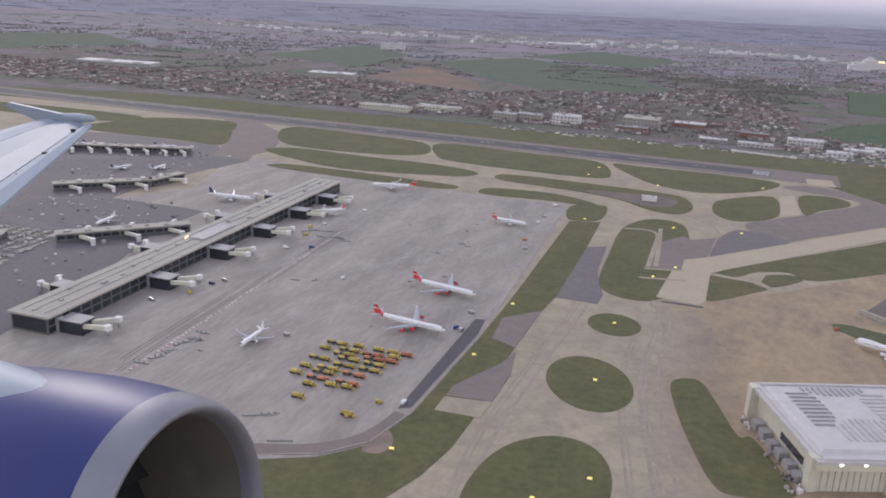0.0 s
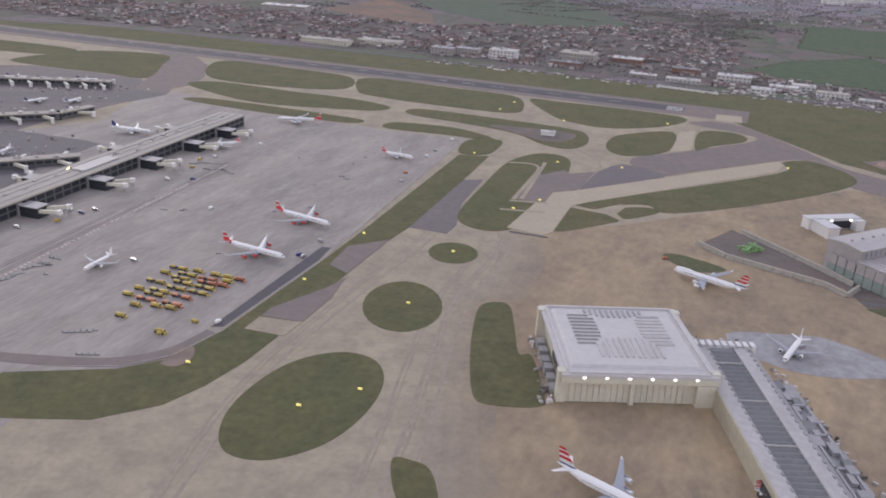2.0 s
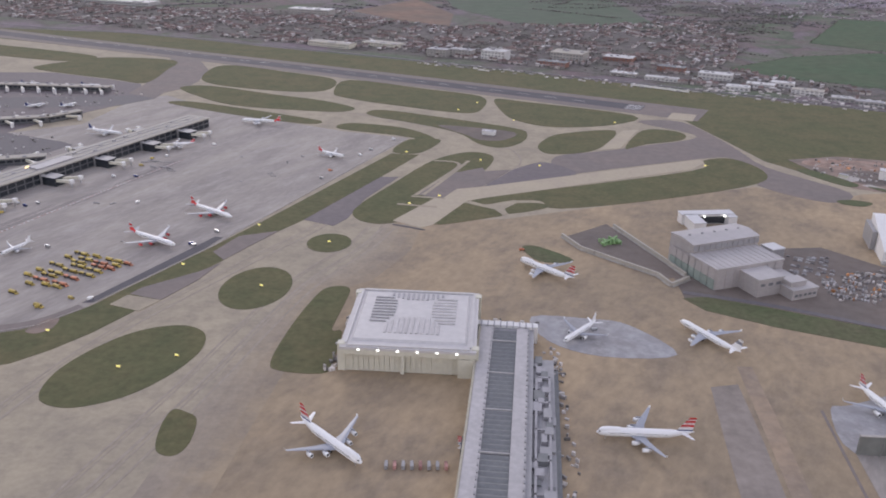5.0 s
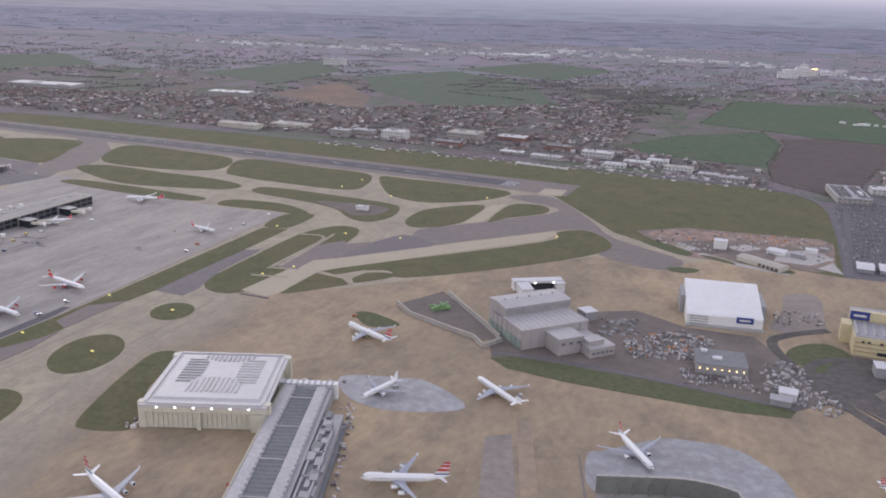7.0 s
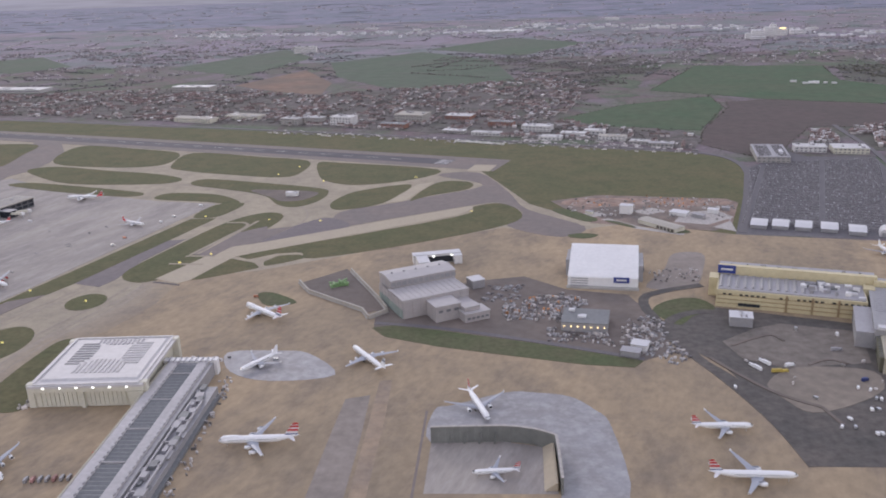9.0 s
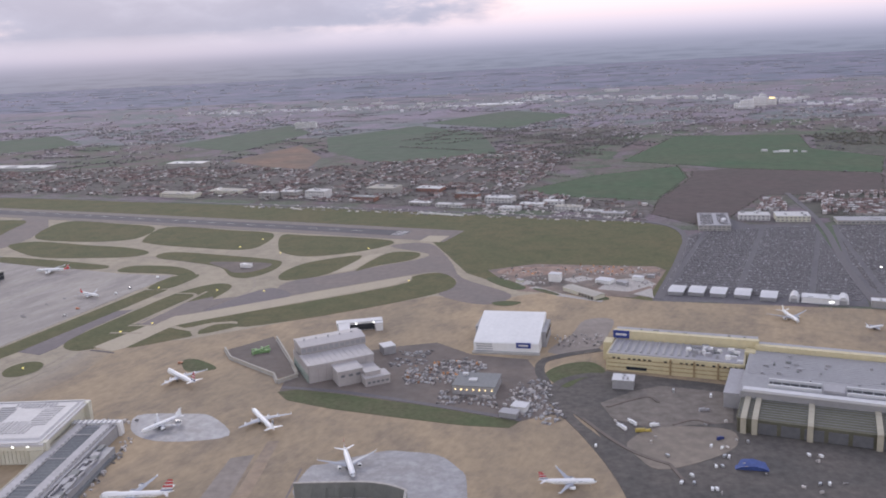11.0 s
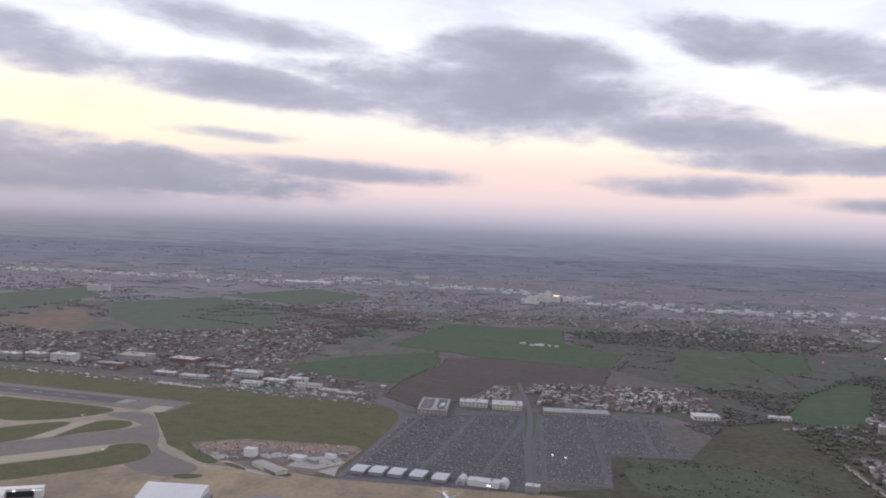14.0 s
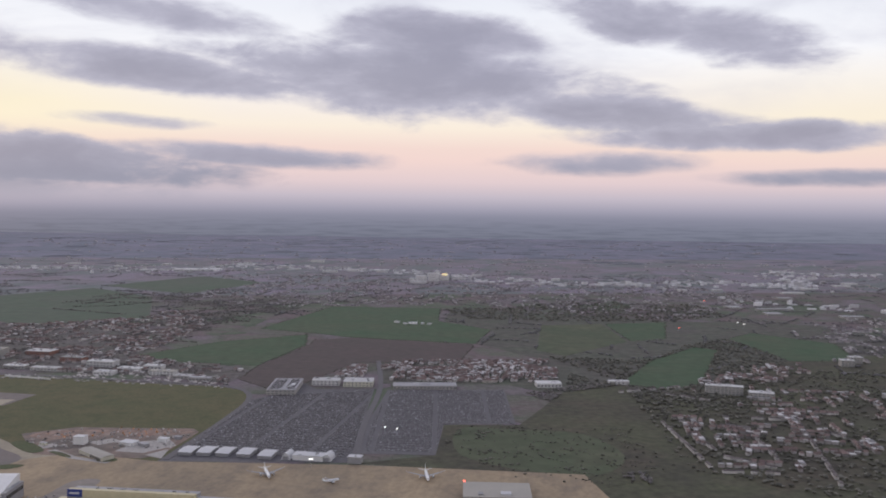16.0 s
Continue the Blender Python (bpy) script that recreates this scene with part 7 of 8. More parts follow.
def woods(name, words, spots, mat, size):
    """Clumps of small uneven crowns."""
    b = Build()
    ico = [(0, 0, 1), (.89, 0, .45), (.28, .85, .45), (-.72, .53, .45), (-.72, -.53, .45), (.28, -.85, .45), (.72, .53, -.3), (-.28, .85, -.3), (-.89, 0, -.3), (-.28, -.85, -.3), (.72, -.53, -.3)]
    fc = [(0, 1, 2), (0, 2, 3), (0, 3, 4), (0, 4, 5), (0, 5, 1), (1, 6, 2), (2, 6, 7), (2, 7, 3), (3, 7, 8), (3, 8, 4), (4, 8, 9), (4, 9, 5), (5, 9, 10), (5, 10, 1), (1, 10, 6)]
    for x, y in spots:
        r = size * rng.uniform(.6, 1.5)
        b.add([(x + px * r * rng.uniform(.7, 1.3), y + py * r * rng.uniform(.7, 1.3), r * .5 + pz * .65 * r * rng.uniform(.7, 1.2)) for px, py, pz in ico], fc)
    tagged(b.part("woodland", mat), words, "trees", name, "stuff")


def scatter(poly, n):
    xs, ys = [p[0] for p in poly], [p[1] for p in poly]
    out = []
    while len(out) < n:
        p = (rng.uniform(min(xs), max(xs)), rng.uniform(min(ys), max(ys)))
        if inside(p, poly):
            out.append(p)
    return out


def clear(spots):
    return [p for p in spots if not any(inside(p, f[1]) for f in FIELDS)]


def tree_lines(poly, n, lo, hi, gap):
    """Trees standing in broken rows along streets, hedges and wood edges."""
    out = []
    for x, y in scatter(poly, n):
        a = radians(rng.choice((-19, 71, 5, -40, 40)) + rng.uniform(-12, 12))
        for k in range(int(rng.uniform(lo, hi) / gap)):
            if rng.random() < .78:
                out.append((x + k * gap * math.cos(a) + rng.uniform(-2, 2), y + k * gap * math.sin(a) + rng.uniform(-2, 2)))
    return out


woods("town trees", "bare brown-green trees among the houses", clear(scatter(NORTH, 1500) + [p for p in tree_lines(NORTH, 170, 15, 60, 2.4) if inside(p, NORTH)]), LEAF, 1.25)
SUBURB = [(-1220.3, 1168.4), (-321.6, 1128), (390.5, 1078), (811.8, 734.9), (1127.8, 601), (1805, 798), (2110, 1695), (1405, 2045), (-1510, 2050)]
woods("field trees", "bare brown trees between the far fields", tree_lines([(351.7, 1156.3), (370.5, 1422.4), (541.1, 1411.1), (503.6, 1251.1), (404.9, 1066.3)], 90, 20, 80, 2.8) + tree_lines([(130, 1290), (350, 1260), (354, 1471), (132, 1590)], 26, 40, 160, 3.0) + tree_lines([(280, 1226), (350, 1258), (400, 1094), (369, 902), (330, 864)], 60, 15, 60, 2.6), LEAF, 1.5)
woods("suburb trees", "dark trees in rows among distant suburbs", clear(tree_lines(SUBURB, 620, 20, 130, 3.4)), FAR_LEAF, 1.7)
woods("scrub wood", "dark bare woodland beside the fields", clear(scatter([(769.4, 586.3), (842.9, 629.5), (812.5, 776.9), (917.2, 738.1), (1024.1, 847.7), (1099.5, 884.2), (1087.5, 723.5), (955.8, 599.9), (873.9, 574.1), (811.2, 492.9)], 1900)), HEDGE, 1.6)
woods("east trees", "dark trees between the eastern houses", scatter([(779.2, 346), (811.2, 492.9), (874.9, 568.9), (1067.6, 662.6), (1331.8, 646.5), (1221.4, 380.3), (910, 214.5)], 3600), HEDGE, 1.4)
MEADOW = [(640, 480), (690, 470), (768, 458), (777, 350), (712, 320), (661, 345), (622, 405)]
woods("meadow scrub", "dark scrub bushes over the rough meadow", tree_lines(MEADOW, 34, 10, 40, 2.2) + scatter(MEADOW, 160), HEDGE, .8)
woods("wood belts", "dark bare wood belts beyond the car parks", clear(scatter([(809, 679), (846, 590), (815, 569), (790, 470), (770, 470), (770, 590)], 420) + tree_lines([(805, 448), (815, 569), (900, 600), (960, 590), (900, 520)], 60, 15, 50, 2.4)), HEDGE, 1.3)
BROWN_WOOD = [(800, 620), (835, 610), (790, 480), (772, 452), (741.8, 318.8), (725, 340), (770, 400), (765, 455), (735, 590)]
BELT = [(773.2, 1244.2), (892.6, 1261.9), (1022.8, 1344.8), (1253.6, 1285.6), (1231.6, 1122), (1097.3, 1060), (933, 1080), (790, 1120)]
woods("brown wood", "bare brown-green wood beside the meadow", clear(scatter(BROWN_WOOD, 900)), LEAF, 1.3)
woods("wood belt", "dark bare wood belt before the far town", clear(scatter(BELT, 1500)), HEDGE, 1.9)
edge = []
for mat, outline, _ in FIELDS:
    if mat in (SCRUB, FALLOW, FAR_FIELD, CLAY):
        continue
    for p, q in zip(outline, outline[1:] + outline[:1]):
        n = int(math.dist(p, q) / 4)
        edge += [(p[0] + (q[0] - p[0]) * k / n + rng.uniform(-2, 2), p[1] + (q[1] - p[1]) * k / n + rng.uniform(-2, 2)) for k in range(n) if rng.random() < .8]
woods("hedges", "dark hedges round the fields", edge, HEDGE, .75)


def cars(name, words, rows, z, pale=.07, size=1.0):
    """Parked cars: a body and a cabin each, in two shades."""
    dark, lite = Build(), Build()
    for x, y, rz in rows:
        b = lite if rng.random() < pale else dark
        ln = 1.85 * size * rng.uniform(.92, 1.1)
        b.box(x, y, z, ln, .74 * size, .32 * size, rz)
        b.box(x - .06, y, z + .32 * size, ln * .55, .66 * size, .26 * size, rz, .8)
    for b, mat, lab in ((dark, CAR_PAINT, words), (lite, CAR_LIGHT, "white and silver parked cars")):
        tagged(b.part("parked_cars", mat), lab, "cars", name, "stuff")


def car_rows(poly, turn, gap=6.4, step=1.22, full=.8):
    c, s = math.cos(radians(turn)), math.sin(radians(turn))
    cx, cy = sum(p[0] for p in poly) / len(poly), sum(p[1] for p in poly) / len(poly)
    out = []
    for i in range(-60, 60):
        for k in range(-160, 160):
            if rng.random() > full:
                continue
            if k % 36 < 3:
                continue
            u, v = k * step, (i // 2) * gap + (1.02 if i % 2 else -1.02)
            p = (cx + u * c - v * s, cy + u * s + v * c)
            if inside(p, poly):
                out.append((p[0], p[1], turn + 90))
    return out


cars("long-stay car park", "dark parked cars in close rows", car_rows([(439.9, 437.6), (461.5, 501.3), (483.8, 584.3), (503.1, 605.7), (593.2, 617.6), (559.1, 409.6), (550.9, 402.2)], -19) + car_rows([(609.8, 613.8), (715.8, 602.8), (692.9, 482.3), (637.2, 487.3), (617.8, 408.2), (569.2, 417.1), (581.7, 498.7)], -10), L_FIELD, .10)
cars("parking deck", "parked cars on a roof deck", car_rows([(498.5, 609.6), (521.5, 606.6), (527.4, 653.7), (505.4, 656.6)], -9, 5, 1.2, .9), 5.07)
WORKS = [([(278.6, 325.8), (298.8, 327.3), (296.8, 307.2), (276.7, 302.7)], 70), ([(308, 270.4), (336.2, 263.9), (333.2, 251.8), (307, 256.4)], -12), ([(352.3, 286.1), (362.4, 282.2), (362.4, 261.1), (343.3, 258.9)], 60), ([(343.3, 256.9), (362.4, 259.1), (368.4, 239.1), (361.4, 232), (343.3, 244.9)], -25), ([(286.8, 300), (318, 312.7), (331.1, 300.9), (317.1, 278.6), (287.8, 282)], -20)]
cars("works yard", "white, silver and dark cars parked in the works yard", [c for poly, turn in WORKS for c in car_rows(poly, turn, 5.4, 1.15, .55)], L_DARK, .5, 1.05)
cars("terminal car park", "parked cars in rows beside the terminal", car_rows([(-190.4, 329.6), (-182.7, 387.7), (-260.3, 410.6), (-300, 340.7)], 70), L_DARK)


def clutter(name, words, spots, z, mat, lo=.8, hi=3.0):
    """Crates, skips, cabins and stacked goods of mixed sizes."""
    b = Build()
    for x, y in spots:
        b.box(x, y, z, rng.uniform(lo, hi), rng.uniform(lo * .6, hi * .5), rng.uniform(.3, 1.3), rng.choice((-20, 70, 10, -45)) + rng.uniform(-8, 8), rng.uniform(.85, 1))
    tagged(b.part("yard_goods", mat), words, "goods", name, "stuff")


YARD_W = [(286.8, 299), (318, 316.7), (332.1, 304.9), (318.1, 276.6), (287.8, 280)]
YARD_M = [(316.1, 262.6), (345.3, 244.9), (360.4, 251.1), (360.4, 273.1), (345.3, 281), (340.3, 266.9)]
clutter("works yard", "pale crates and skips stacked in the yard", scatter(YARD_W, 190) + scatter(YARD_M, 90) + scatter([(352, 285.1), (362.4, 281.2), (362.9, 260.1), (369.4, 238.1), (362.4, 231), (343.3, 244.9), (343.3, 258.9)], 60) + scatter([(310, 271.5), (336.2, 263.9), (332.2, 252.8), (307, 257.4)], 30), L_DARK, CLUTTER, .5, 2.0)
clutter("works yard", "orange skips and stacked goods", scatter(YARD_W, 22) + scatter([(289.8, 304.1), (311.9, 310.6), (310, 289.5)], 8), L_DARK, CLUTTER_WARM, .5, 1.8)
clutter("building site", "pale pipes, cabins and stacks on bare earth", scatter([(324, 474.6), (344.1, 504.8), (430.9, 496.6), (449.3, 484.8), (433.2, 440), (380.1, 450), (344.5, 455)], 170), L_APRON, CLUTTER, .5, 2.2)
clutter("building site", "orange fences and stacks on bare earth", scatter([(323.9, 490.4), (390.1, 506), (447.2, 496.8), (441.1, 476.7), (329.1, 478.7)], 26), L_APRON, CLUTTER_WARM, .4, 1.8)
clutter("hangar yard", "pale stacks beside the yellow hangar", scatter([(388.6, 237.2), (441.3, 240.4), (437.3, 210.2), (400.7, 194.9)], 7) + scatter([(366.4, 330.3), (392.6, 330.6), (392.6, 350.7), (366.3, 350.4)], 50) + scatter([(400.7, 170.7), (437.3, 205.2), (492, 205), (463.7, 173)], 10), L_PAD, CLUTTER, .5, 1.6)
clutter("hangar side", "crates and carts along the hangar side", scatter([(96.1, 189.8), (100.1, 189.8), (99.8, 235.8), (95.8, 235.7)], 40) + scatter([(145.9, 232.3), (167.9, 234.5), (167.8, 240.5), (145.9, 238.3)], 40) + scatter([(172.5, 130.7), (182.5, 130.8), (175.9, 220.6), (169.9, 220.5)], 90), L_APRON + .02, CLUTTER, .5, 2)
clutter("terminal stands", "pale vans, bridges and carts round the far piers", scatter([(-162.9, 397.1), (-132.5, 416.7), (-152.5, 465.9), (-253.3, 465.9), (-303.9, 417.1)], 90) + scatter([(-182.5, 504.9), (-152.2, 594.1), (-302.5, 631.9), (-333.4, 534.1)], 120) + scatter([(-147.4, 298.6), (-157.9, 377.4), (-253.6, 417), (-284.2, 328.6)], 60), L_DARK, CLUTTER, .5, 2.6)
clutter("roadside", "pale vans, lorries and sheds along the road", [(x, y + rng.uniform(4, 26)) for x in range(40, 460, 3) for y in (791 - .335 * x,)] + scatter([(296.5, 714.1), (357.7, 693.8), (440.2, 668.5), (450.2, 696.5), (377.7, 733.9), (306.3, 752)], 160), 0, CLUTTER, 1, 6)


def terraces(lines):
    """Rows of joined white houses along streets."""
    walls, roofs = Build(), Build()
    for p, q in lines:
        d = Vector(q) - Vector(p)
        turn = math.degrees(math.atan2(d.y, d.x))
        for k in range(int(d.length / 4.6)):
            if rng.random() < .34:
                continue
            c = Vector(p) + d.normalized() * (k * 4.6 + 2.3)
            h = rng.uniform(1.7, 2.1)
            walls.box(c.x, c.y, 0, 4.4, 2.6, h, turn)
            roofs.gable(c.x, c.y, h, 4.5, 2.9, .8, turn)
    tagged(walls.part("house_walls", TERRACE_WALL), "white rendered walls of terraced houses", "houses", "eastern terraces", "stuff")
    tagged(roofs.part("house_roofs", TERRACE_ROOF), "grey tiled roofs of terraced houses", "houses", "eastern terraces", "stuff")


TERRACE_WALL = material("white_terrace_render", (0.50, 0.475, 0.455), 0.85, vary=0.08, scale=0.5, island=0.25)
TERRACE_ROOF = material("grey_terrace_tiles", (0.15, 0.13, 0.125), 0.85, vary=0.12, scale=0.5, island=0.4)
terraces([((814.7, 470.4), (793, 339.3)), ((793, 339.3), (834.7, 328.6)), ((822.4, 441), (816.4, 371.4)), ((829.7, 469.2), (884, 433.1)), ((812.4, 372.4), (837.8, 338.7)), ((822.8, 580.1), (897.6, 596.1)), ((930.2, 460.8), (857.3, 299.2)), ((931, 443.7), (933.2, 383.2)), ((867.6, 476.7), (923.2, 460.9)),
          ((862.5, 565.4), (896, 529.7)), ((871.1, 434.3), (849, 355.8)), ((859.1, 436.5), (834.3, 369.1))])

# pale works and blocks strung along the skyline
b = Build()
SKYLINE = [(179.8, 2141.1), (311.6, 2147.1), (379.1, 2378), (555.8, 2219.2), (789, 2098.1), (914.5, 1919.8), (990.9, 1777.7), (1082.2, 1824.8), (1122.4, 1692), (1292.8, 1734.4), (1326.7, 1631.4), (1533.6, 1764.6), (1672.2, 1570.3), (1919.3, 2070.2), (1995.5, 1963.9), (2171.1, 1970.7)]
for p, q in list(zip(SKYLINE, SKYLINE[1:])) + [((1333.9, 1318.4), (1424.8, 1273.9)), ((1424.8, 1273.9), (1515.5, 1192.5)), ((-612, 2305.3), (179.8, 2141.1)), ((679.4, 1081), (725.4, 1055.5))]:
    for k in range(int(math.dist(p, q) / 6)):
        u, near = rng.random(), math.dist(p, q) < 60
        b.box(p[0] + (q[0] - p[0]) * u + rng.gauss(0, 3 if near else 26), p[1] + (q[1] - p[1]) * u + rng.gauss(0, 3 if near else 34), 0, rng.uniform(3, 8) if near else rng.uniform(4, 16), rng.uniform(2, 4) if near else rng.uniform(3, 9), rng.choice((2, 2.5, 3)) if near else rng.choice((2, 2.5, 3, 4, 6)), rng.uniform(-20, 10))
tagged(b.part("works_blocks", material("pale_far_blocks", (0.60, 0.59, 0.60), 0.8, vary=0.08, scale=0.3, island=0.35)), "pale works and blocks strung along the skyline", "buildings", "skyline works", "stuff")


def light_mast(x, y, h, mat, words, n=1, z=0.0):
    root = thing("light_mast", x, y, -19, words, "lamp", "light masts", z)
    Build().box(0, 0, 0, .25, .25, h, 0, .6).part("pole", METAL, root)
    for k in range(n):
        Build().box((k - (n - 1) / 2) * 1.3, -.2, h, 1.1, .7, .7).part("lamp", mat, root, "lit lamp head")


for x, y, h, n in ((588.2, 462, 5, 1), (596.6, 456.5, 5, 1), (531, 386.3, 5, 2), (1181.8, 1004.3, 6, 2), (1178.8, 982.6, 6, 2)):
    light_mast(x, y, h, LAMP, "tall mast with a lit white lamp", n)
for x, y in ((622.8, 331.9), (1289.2, 1319.6), (1069.2, 968.1)):
    light_mast(x, y, 4, LAMP_RED, "short mast with a lit red lamp")

# earth banks and low walls round the lot, tarpaulin and lorries in the dark yard
for line, w in (([(375.5, 239), (383, 224), (392, 209), (400, 201), (407, 196.5)], 1.1), ([(387.6, 250.8), (398, 258), (408.3, 263.2), (411.1, 255.5)], .9), ([(414, 232), (424, 238), (430, 233)], .8), ([(407, 196.5), (410, 184)], .9)):
    bank = thing("earth_bank", 0, 0, 0, "low dark earth bank beside the lot", "bank", "earth banks", z=L_PAD)
    pts = smooth_line(line, 2)
    for p, q in zip(pts, pts[1:]):
        Build().bar((*p, .12), (*q, .12), w * 1.5, .36).part("bank_length", DIRT, bank)
wl = thing("perimeter_wall", 0, 0, 0, "low white wall along the perimeter road", "wall", z=L_FIELD)
for k in range(8):
    p, q = Vector((241, 722)).lerp(Vector((289, 699.3)), k / 8), Vector((241, 722)).lerp(Vector((289, 699.3)), (k + .96) / 8)
    Build().bar((*p, .8), (*q, .8), .6, 1.6).part("wall_panel", CLAD_WHITE, wl)
tp = thing("tarpaulin", 437.8, 194.9, -15, "crumpled blue tarpaulin over stacked goods", "cover", z=L_PAD)
Build().loft([[(a * 1.0, bb, c) for a, bb, c in ((-6, -4 * k, 0), (-3.5, -4.2 * k, 1.4 * k), (1, -3.6 * k, 2.0 * k), (5, -3 * k, 1.2 * k), (6.5, -2.6 * k, 0), (5, 3 * k, .9 * k), (0, 4.2 * k, 1.3 * k), (-4, 3.6 * k, .8 * k))] for k in (1.0, .55, .12)]).part("cover", TARP, tp)
for x, y, rz, mat, words, ln in ((391.7, 229.6, 118, WHITE, "long white lorry on the lot", 7), (396.6, 234, 118, WHITE, "long white lorry on the lot", 6.5), (400.6, 225.7, 5, YELLOW, "yellow flatbed lorry on the lot", 7), (406, 231.1, 20, WHITE, "white van on the lot", 4.4), (431, 218, 30, NAVY, "dark van by the pens", 3.4), (436, 262, 80, WHITE, "white van beside the yellow hangar", 3), (420, 268, 80, METAL, "grey van beside the yellow hangar", 3), (430, 246, 10, ROOF_GREY, "grey lorry in the dark yard", 5)):
    vehicle(x, y, rz, mat, words, ln, 1.4, "lorry" if ln > 4.5 else "service_van")
for k, (x, y) in enumerate([(429.4, 202.9), (431.0, 202.5), (424.3, 194.5), (426.7, 194.5), (413.8, 187.5), (409.1, 181.9), (413.6, 181.6), (419.4, 177.3), (421.0, 177.3), (407.1, 203.3), (430.0, 210.0), (426.0, 211.8), (441.5, 215.6), (462.1, 204.0), (466.4, 203.0), (459.1, 181.0), (462.6, 181.4), (379.3, 212.1)]):
    vehicle(x, y, 60 + 12 * (k % 5), WHITE if k % 3 else METAL, "white van parked in the dark yard" if k % 3 else "grey van parked in the dark yard", 2.2, .9)

hb = bpy.data.objects["hospital_block.002"]
Build().box(0, -8.6, 15.2, 12, .5, 1.6).part("lamp_strip", LAMP_WARM, hb, "lit warm strip near the roof")


def wood_strips(name, words, spots, mat):
    """Long low strips of far woodland."""
    b = Build()
    for x, y in spots:
        b.box(x, y, 0, rng.uniform(30, 130), rng.uniform(10, 40), rng.uniform(.8, 1.8), rng.uniform(-25, 15), .6)
    tagged(b.part("woodland", mat), words, "trees", name, "stuff")


# wood colour shifted to blue-grey to carry the distance haze
FAR_WOOD = material("hazed_wood_belt", (0.13, 0.14, 0.165), 0.95, vary=0.2, scale=0.1, island=0.2)
wood_strips("far woods", "belts of far woodland, haze put into their colour", scatter([(-2601.5, 2299.9), (2629.5, 2299.9), (3400, 4500), (-3000, 4500)], 420), FAR_WOOD)

for k in range(8):
    vehicle(127 + 2.4 * k, 143 + .3 * k, 98, MARK_RED if k % 3 == 1 else CLAD_GREY, "dull red catering lorry in a row" if k % 3 == 1 else "grey catering lorry in a row", 3.4, 1.2, "catering_lorry")

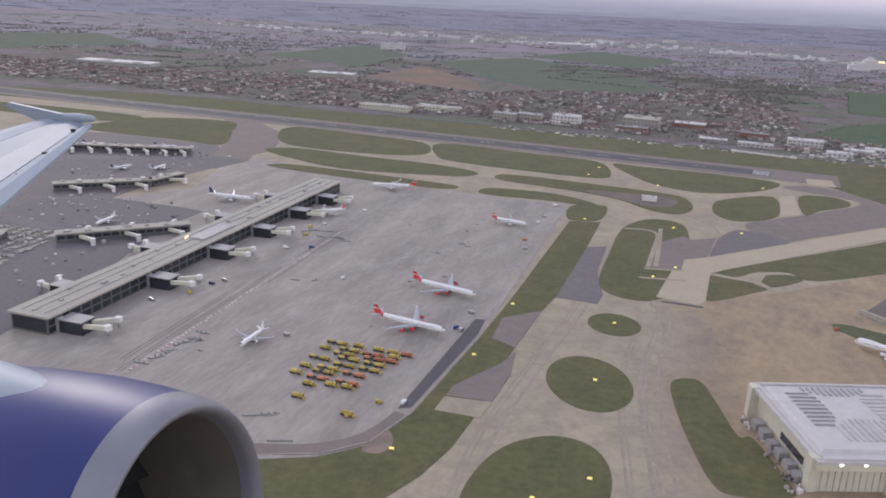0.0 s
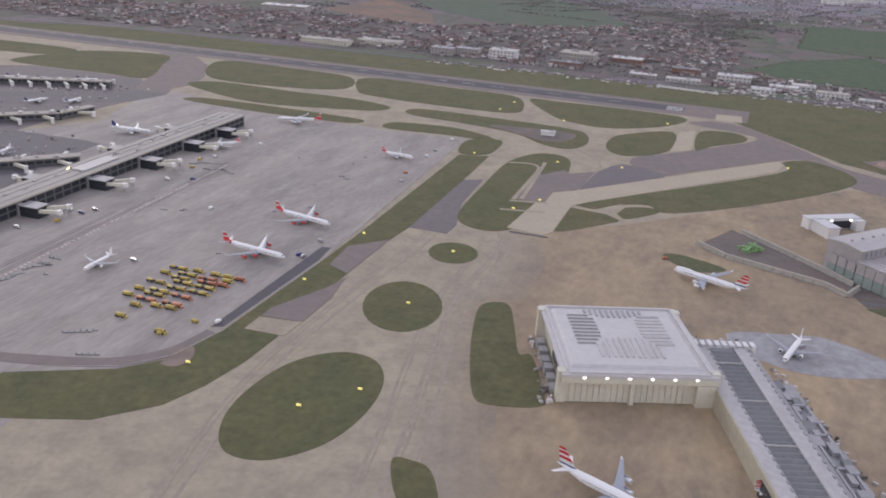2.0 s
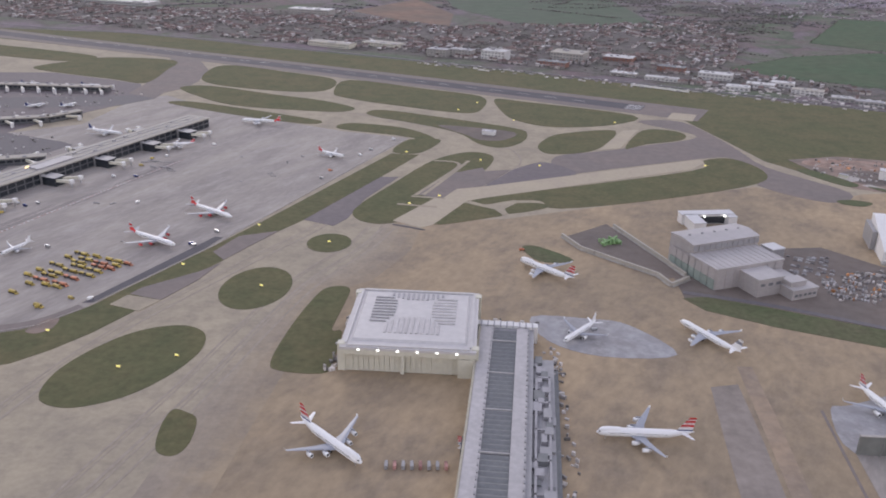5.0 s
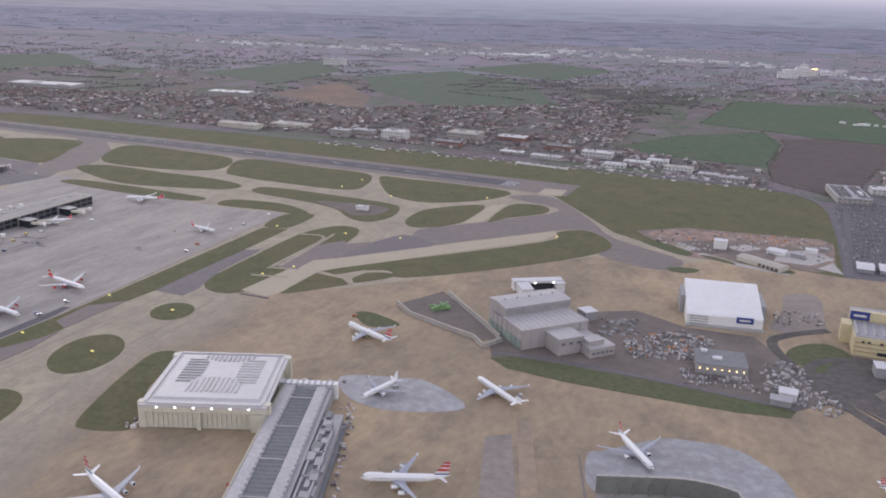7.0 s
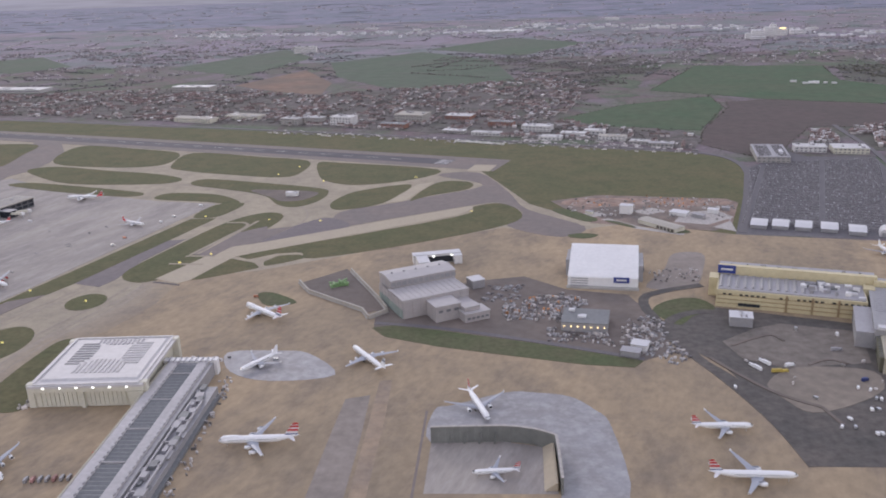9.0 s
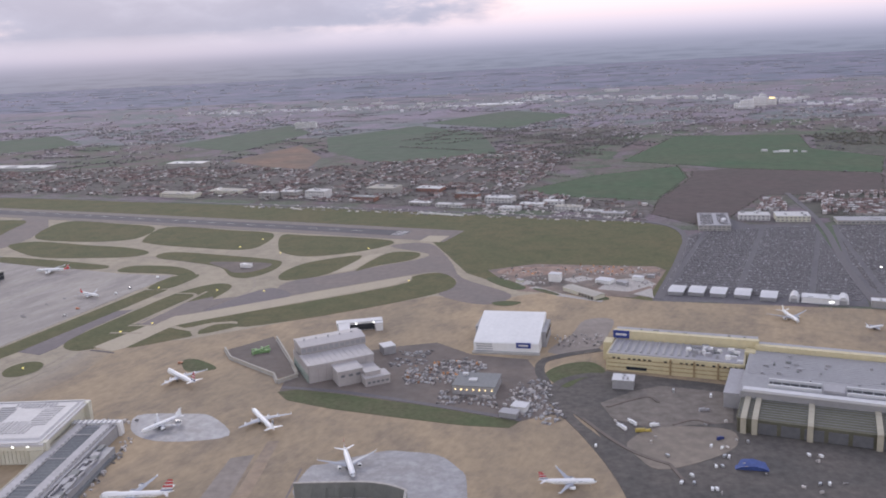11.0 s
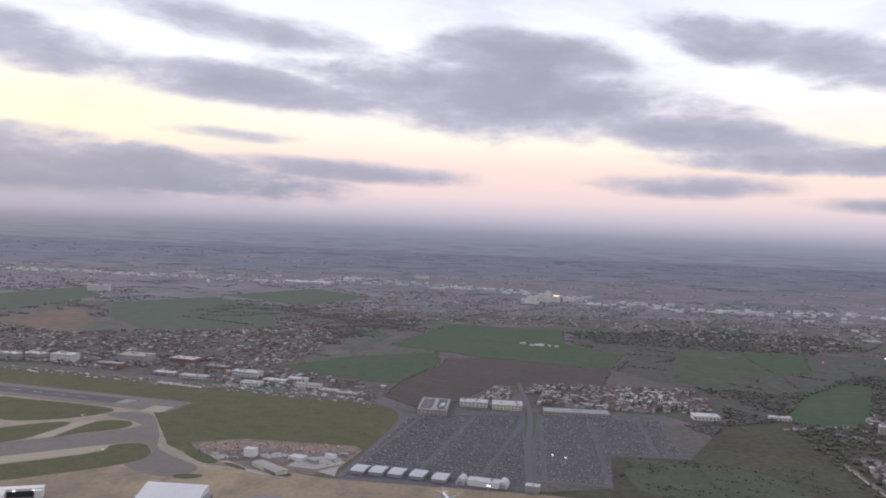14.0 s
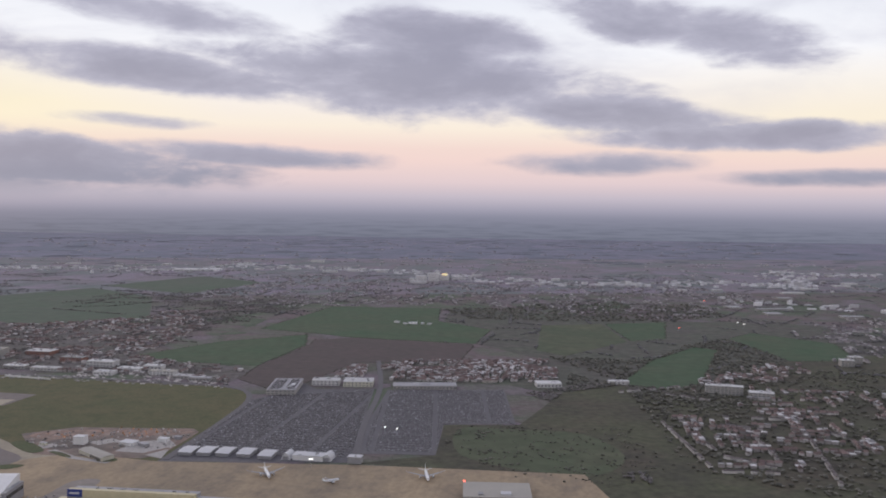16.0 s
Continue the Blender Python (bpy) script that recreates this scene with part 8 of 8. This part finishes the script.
# ---------------------------------------------------------------- the wing and engine of the airliner in flight, where it enters the shot
def flying_wing():
    """Built in metres ahead, outwards and up from the cabin window, then scaled to the model."""
    fwd, out = Vector((0.948, -0.318, 0)), Vector((0.318, 0.948, 0))
    m = Matrix(((fwd.x, out.x, 0, 3.347), (fwd.y, out.y, 0, -5.133), (0, 0, 1, 123.363), (0, 0, 0, 1)))
    root = new("airliner_wing")
    root.matrix_basis = m @ Matrix.Diagonal((S, S, S, 1))
    tagged(root, "grey airliner wing in flight with blue engine", "aircraft wing")
    # leading edge ahead, outwards, up, chord, thickness
    secs = [(-6.9, 2.0, -4.42, 6.6, .85), (-9.15, 6.5, -4.02, 4.9, .55), (-11.4, 11.0, -3.63, 3.3, .32), (-12.9, 14.0, -3.38, 1.95, .2), (-13.42, 15.0, -3.29, 1.45, .14)]

    def rings(cut0, cut1):
        r = []
        for f, o, u, ch, th in secs:
            prof = [(cut0, .12), (cut0 + (cut1 - cut0) * .35, .42), (cut1, .12), (cut1, -.1), (cut0 + (cut1 - cut0) * .35, -.4), (cut0, -.1)]
            r.append([(f - ch * a, o, u + th * b) for a, b in prof])
        return r

    Build().loft(rings(.165, .70)).part("wing_panel", FLY_GREY, root, "pale blue-grey upper wing skin")
    Build().loft(rings(0.0, .155)).part("slat", FLY_PALE, root, "pale leading-edge slat")
    Build().loft(rings(.71, 1.0)).part("aileron", FLY_PALE, root)
    # tip fence, swept back and slightly up, with its rounded foot
    fence = [(-13.45, -3.2), (-14.3, -3.1), (-15.75, -2.98), (-15.9, -3.05), (-15.0, -3.32), (-14.4, -3.42)]
    Build().loft([[(f, 15.02, u) for f, u in fence], [(f, 15.12, u) for f, u in fence]]).part("wingtip_fence", FLY_GREY, root)
    Build().loft([[(-13.35 - d, 15.07 + .09 * k * math.cos(a * math.tau / 8), -3.14 + .09 * k * math.sin(a * math.tau / 8)) for a in range(8)] for d, k in ((0, .1), (.12, .8), (.5, 1), (1.1, .3))]).part("navigation_lamp_fairing", FLY_PALE, root, smooth=True)
    for f, o in ((-13.35, 14.35), (-12.55, 12.7), (-11.9, 11.4)):
        Build().box(f, o, -3.29 - .087 * (15 - o) + .03, .09, .05, .06).part("slat_mark", BLACK, root)
    # engine nacelle, turned about the thrust line
    axis = Matrix.Translation((-3.206, 4.239, -3.79)) @ Euler((0, radians(-7.0), radians(.4))).to_matrix().to_4x4()

    def turn(profile, n=56):
        return [[axis @ Vector((dx, rr * math.cos(k * math.tau / n), rr * math.sin(k * math.tau / n))) for k in range(n)] for dx, rr in profile]

    eng = Build().loft(turn([(-.245, 1.025), (-.5, 1.062), (-.9, 1.1), (-1.5, 1.115), (-2.2, 1.09), (-3.0, .99), (-3.4, .9), (-3.4, .82)]), caps=False).part("engine_cowl", FLY_BLUE, root, "dark blue painted engine cowling", smooth=True)
    Build().loft(turn([(-.24, 1.029), (-.14, 1.012), (-.06, .985), (-.015, .958), (0, .93), (-.02, .905), (-.08, .885), (-.16, .872)]), caps=False).part("intake_lip", FLY_METAL, eng, "polished metal intake lip", smooth=True)
    Build().loft(turn([(-.16, .872), (-.5, .865), (-.9, .885), (-1.25, .9)]), caps=False).part("intake_duct", FLY_DUCT, eng, "dark brown-grey intake duct", smooth=True)
    for k in range(22):
        a = k * math.tau / 22
        Build().add([axis @ Vector((dx, r * math.cos(a + w), r * math.sin(a + w))) for dx, r, w in ((-1.12, .27, 0), (-1.06, .88, -.12), (-1.18, .88, .12), (-1.22, .27, .16))], [(0, 1, 2, 3)]).part("fan_blade", BLACK, eng)
    Build().loft(turn([(-1.24, .9), (-1.26, .02)]), caps=False).part("fan", BLACK, eng)
    Build().loft(turn([(-1.2, .28), (-1.0, .2), (-.82, .02)], 20)).part("spinner", FLY_DUCT, eng, smooth=True)
    Build().loft(turn([(-3.2, .8), (-4.2, .55), (-4.2, .4)]), caps=False).part("core_nozzle", FLY_METAL, eng, smooth=True)
    body = [(-3.98, .02, -2.85, .02), (-4.15, .16, -2.93, .1), (-4.45, .28, -2.99, .17), (-4.95, .36, -3.02, .22), (-5.8, .42, -3.05, .3), (-7.6, .46, -3.35, .5), (-9.5, .4, -3.75, .3)]
    Build().loft([[(f, 4.22 + w * math.cos(a * math.tau / 16), u + h * math.sin(a * math.tau / 16)) for a in range(16)] for f, w, u, h in body]).part("pylon", FLY_PALE, root, "pale grey engine pylon fairing", smooth=True)


FLY_GREY = material("wing_skin", (0.25, 0.30, 0.37), 0.5, vary=0.06, scale=1.0)
FLY_PALE = material("slat_skin", (0.33, 0.38, 0.45), 0.5, vary=0.05, scale=1.0)
FLY_BLUE = material("cowl_blue_paint", (0.016, 0.026, 0.15), 0.4, vary=0.08, scale=2.0)
FLY_METAL = material("intake_lip_metal", (0.24, 0.245, 0.28), 0.45, metal=0.5, vary=0.08, scale=3.0)
FLY_DUCT = material("intake_duct_paint", (0.15, 0.135, 0.115), 0.6, vary=0.15, scale=3.0)
flying_wing()
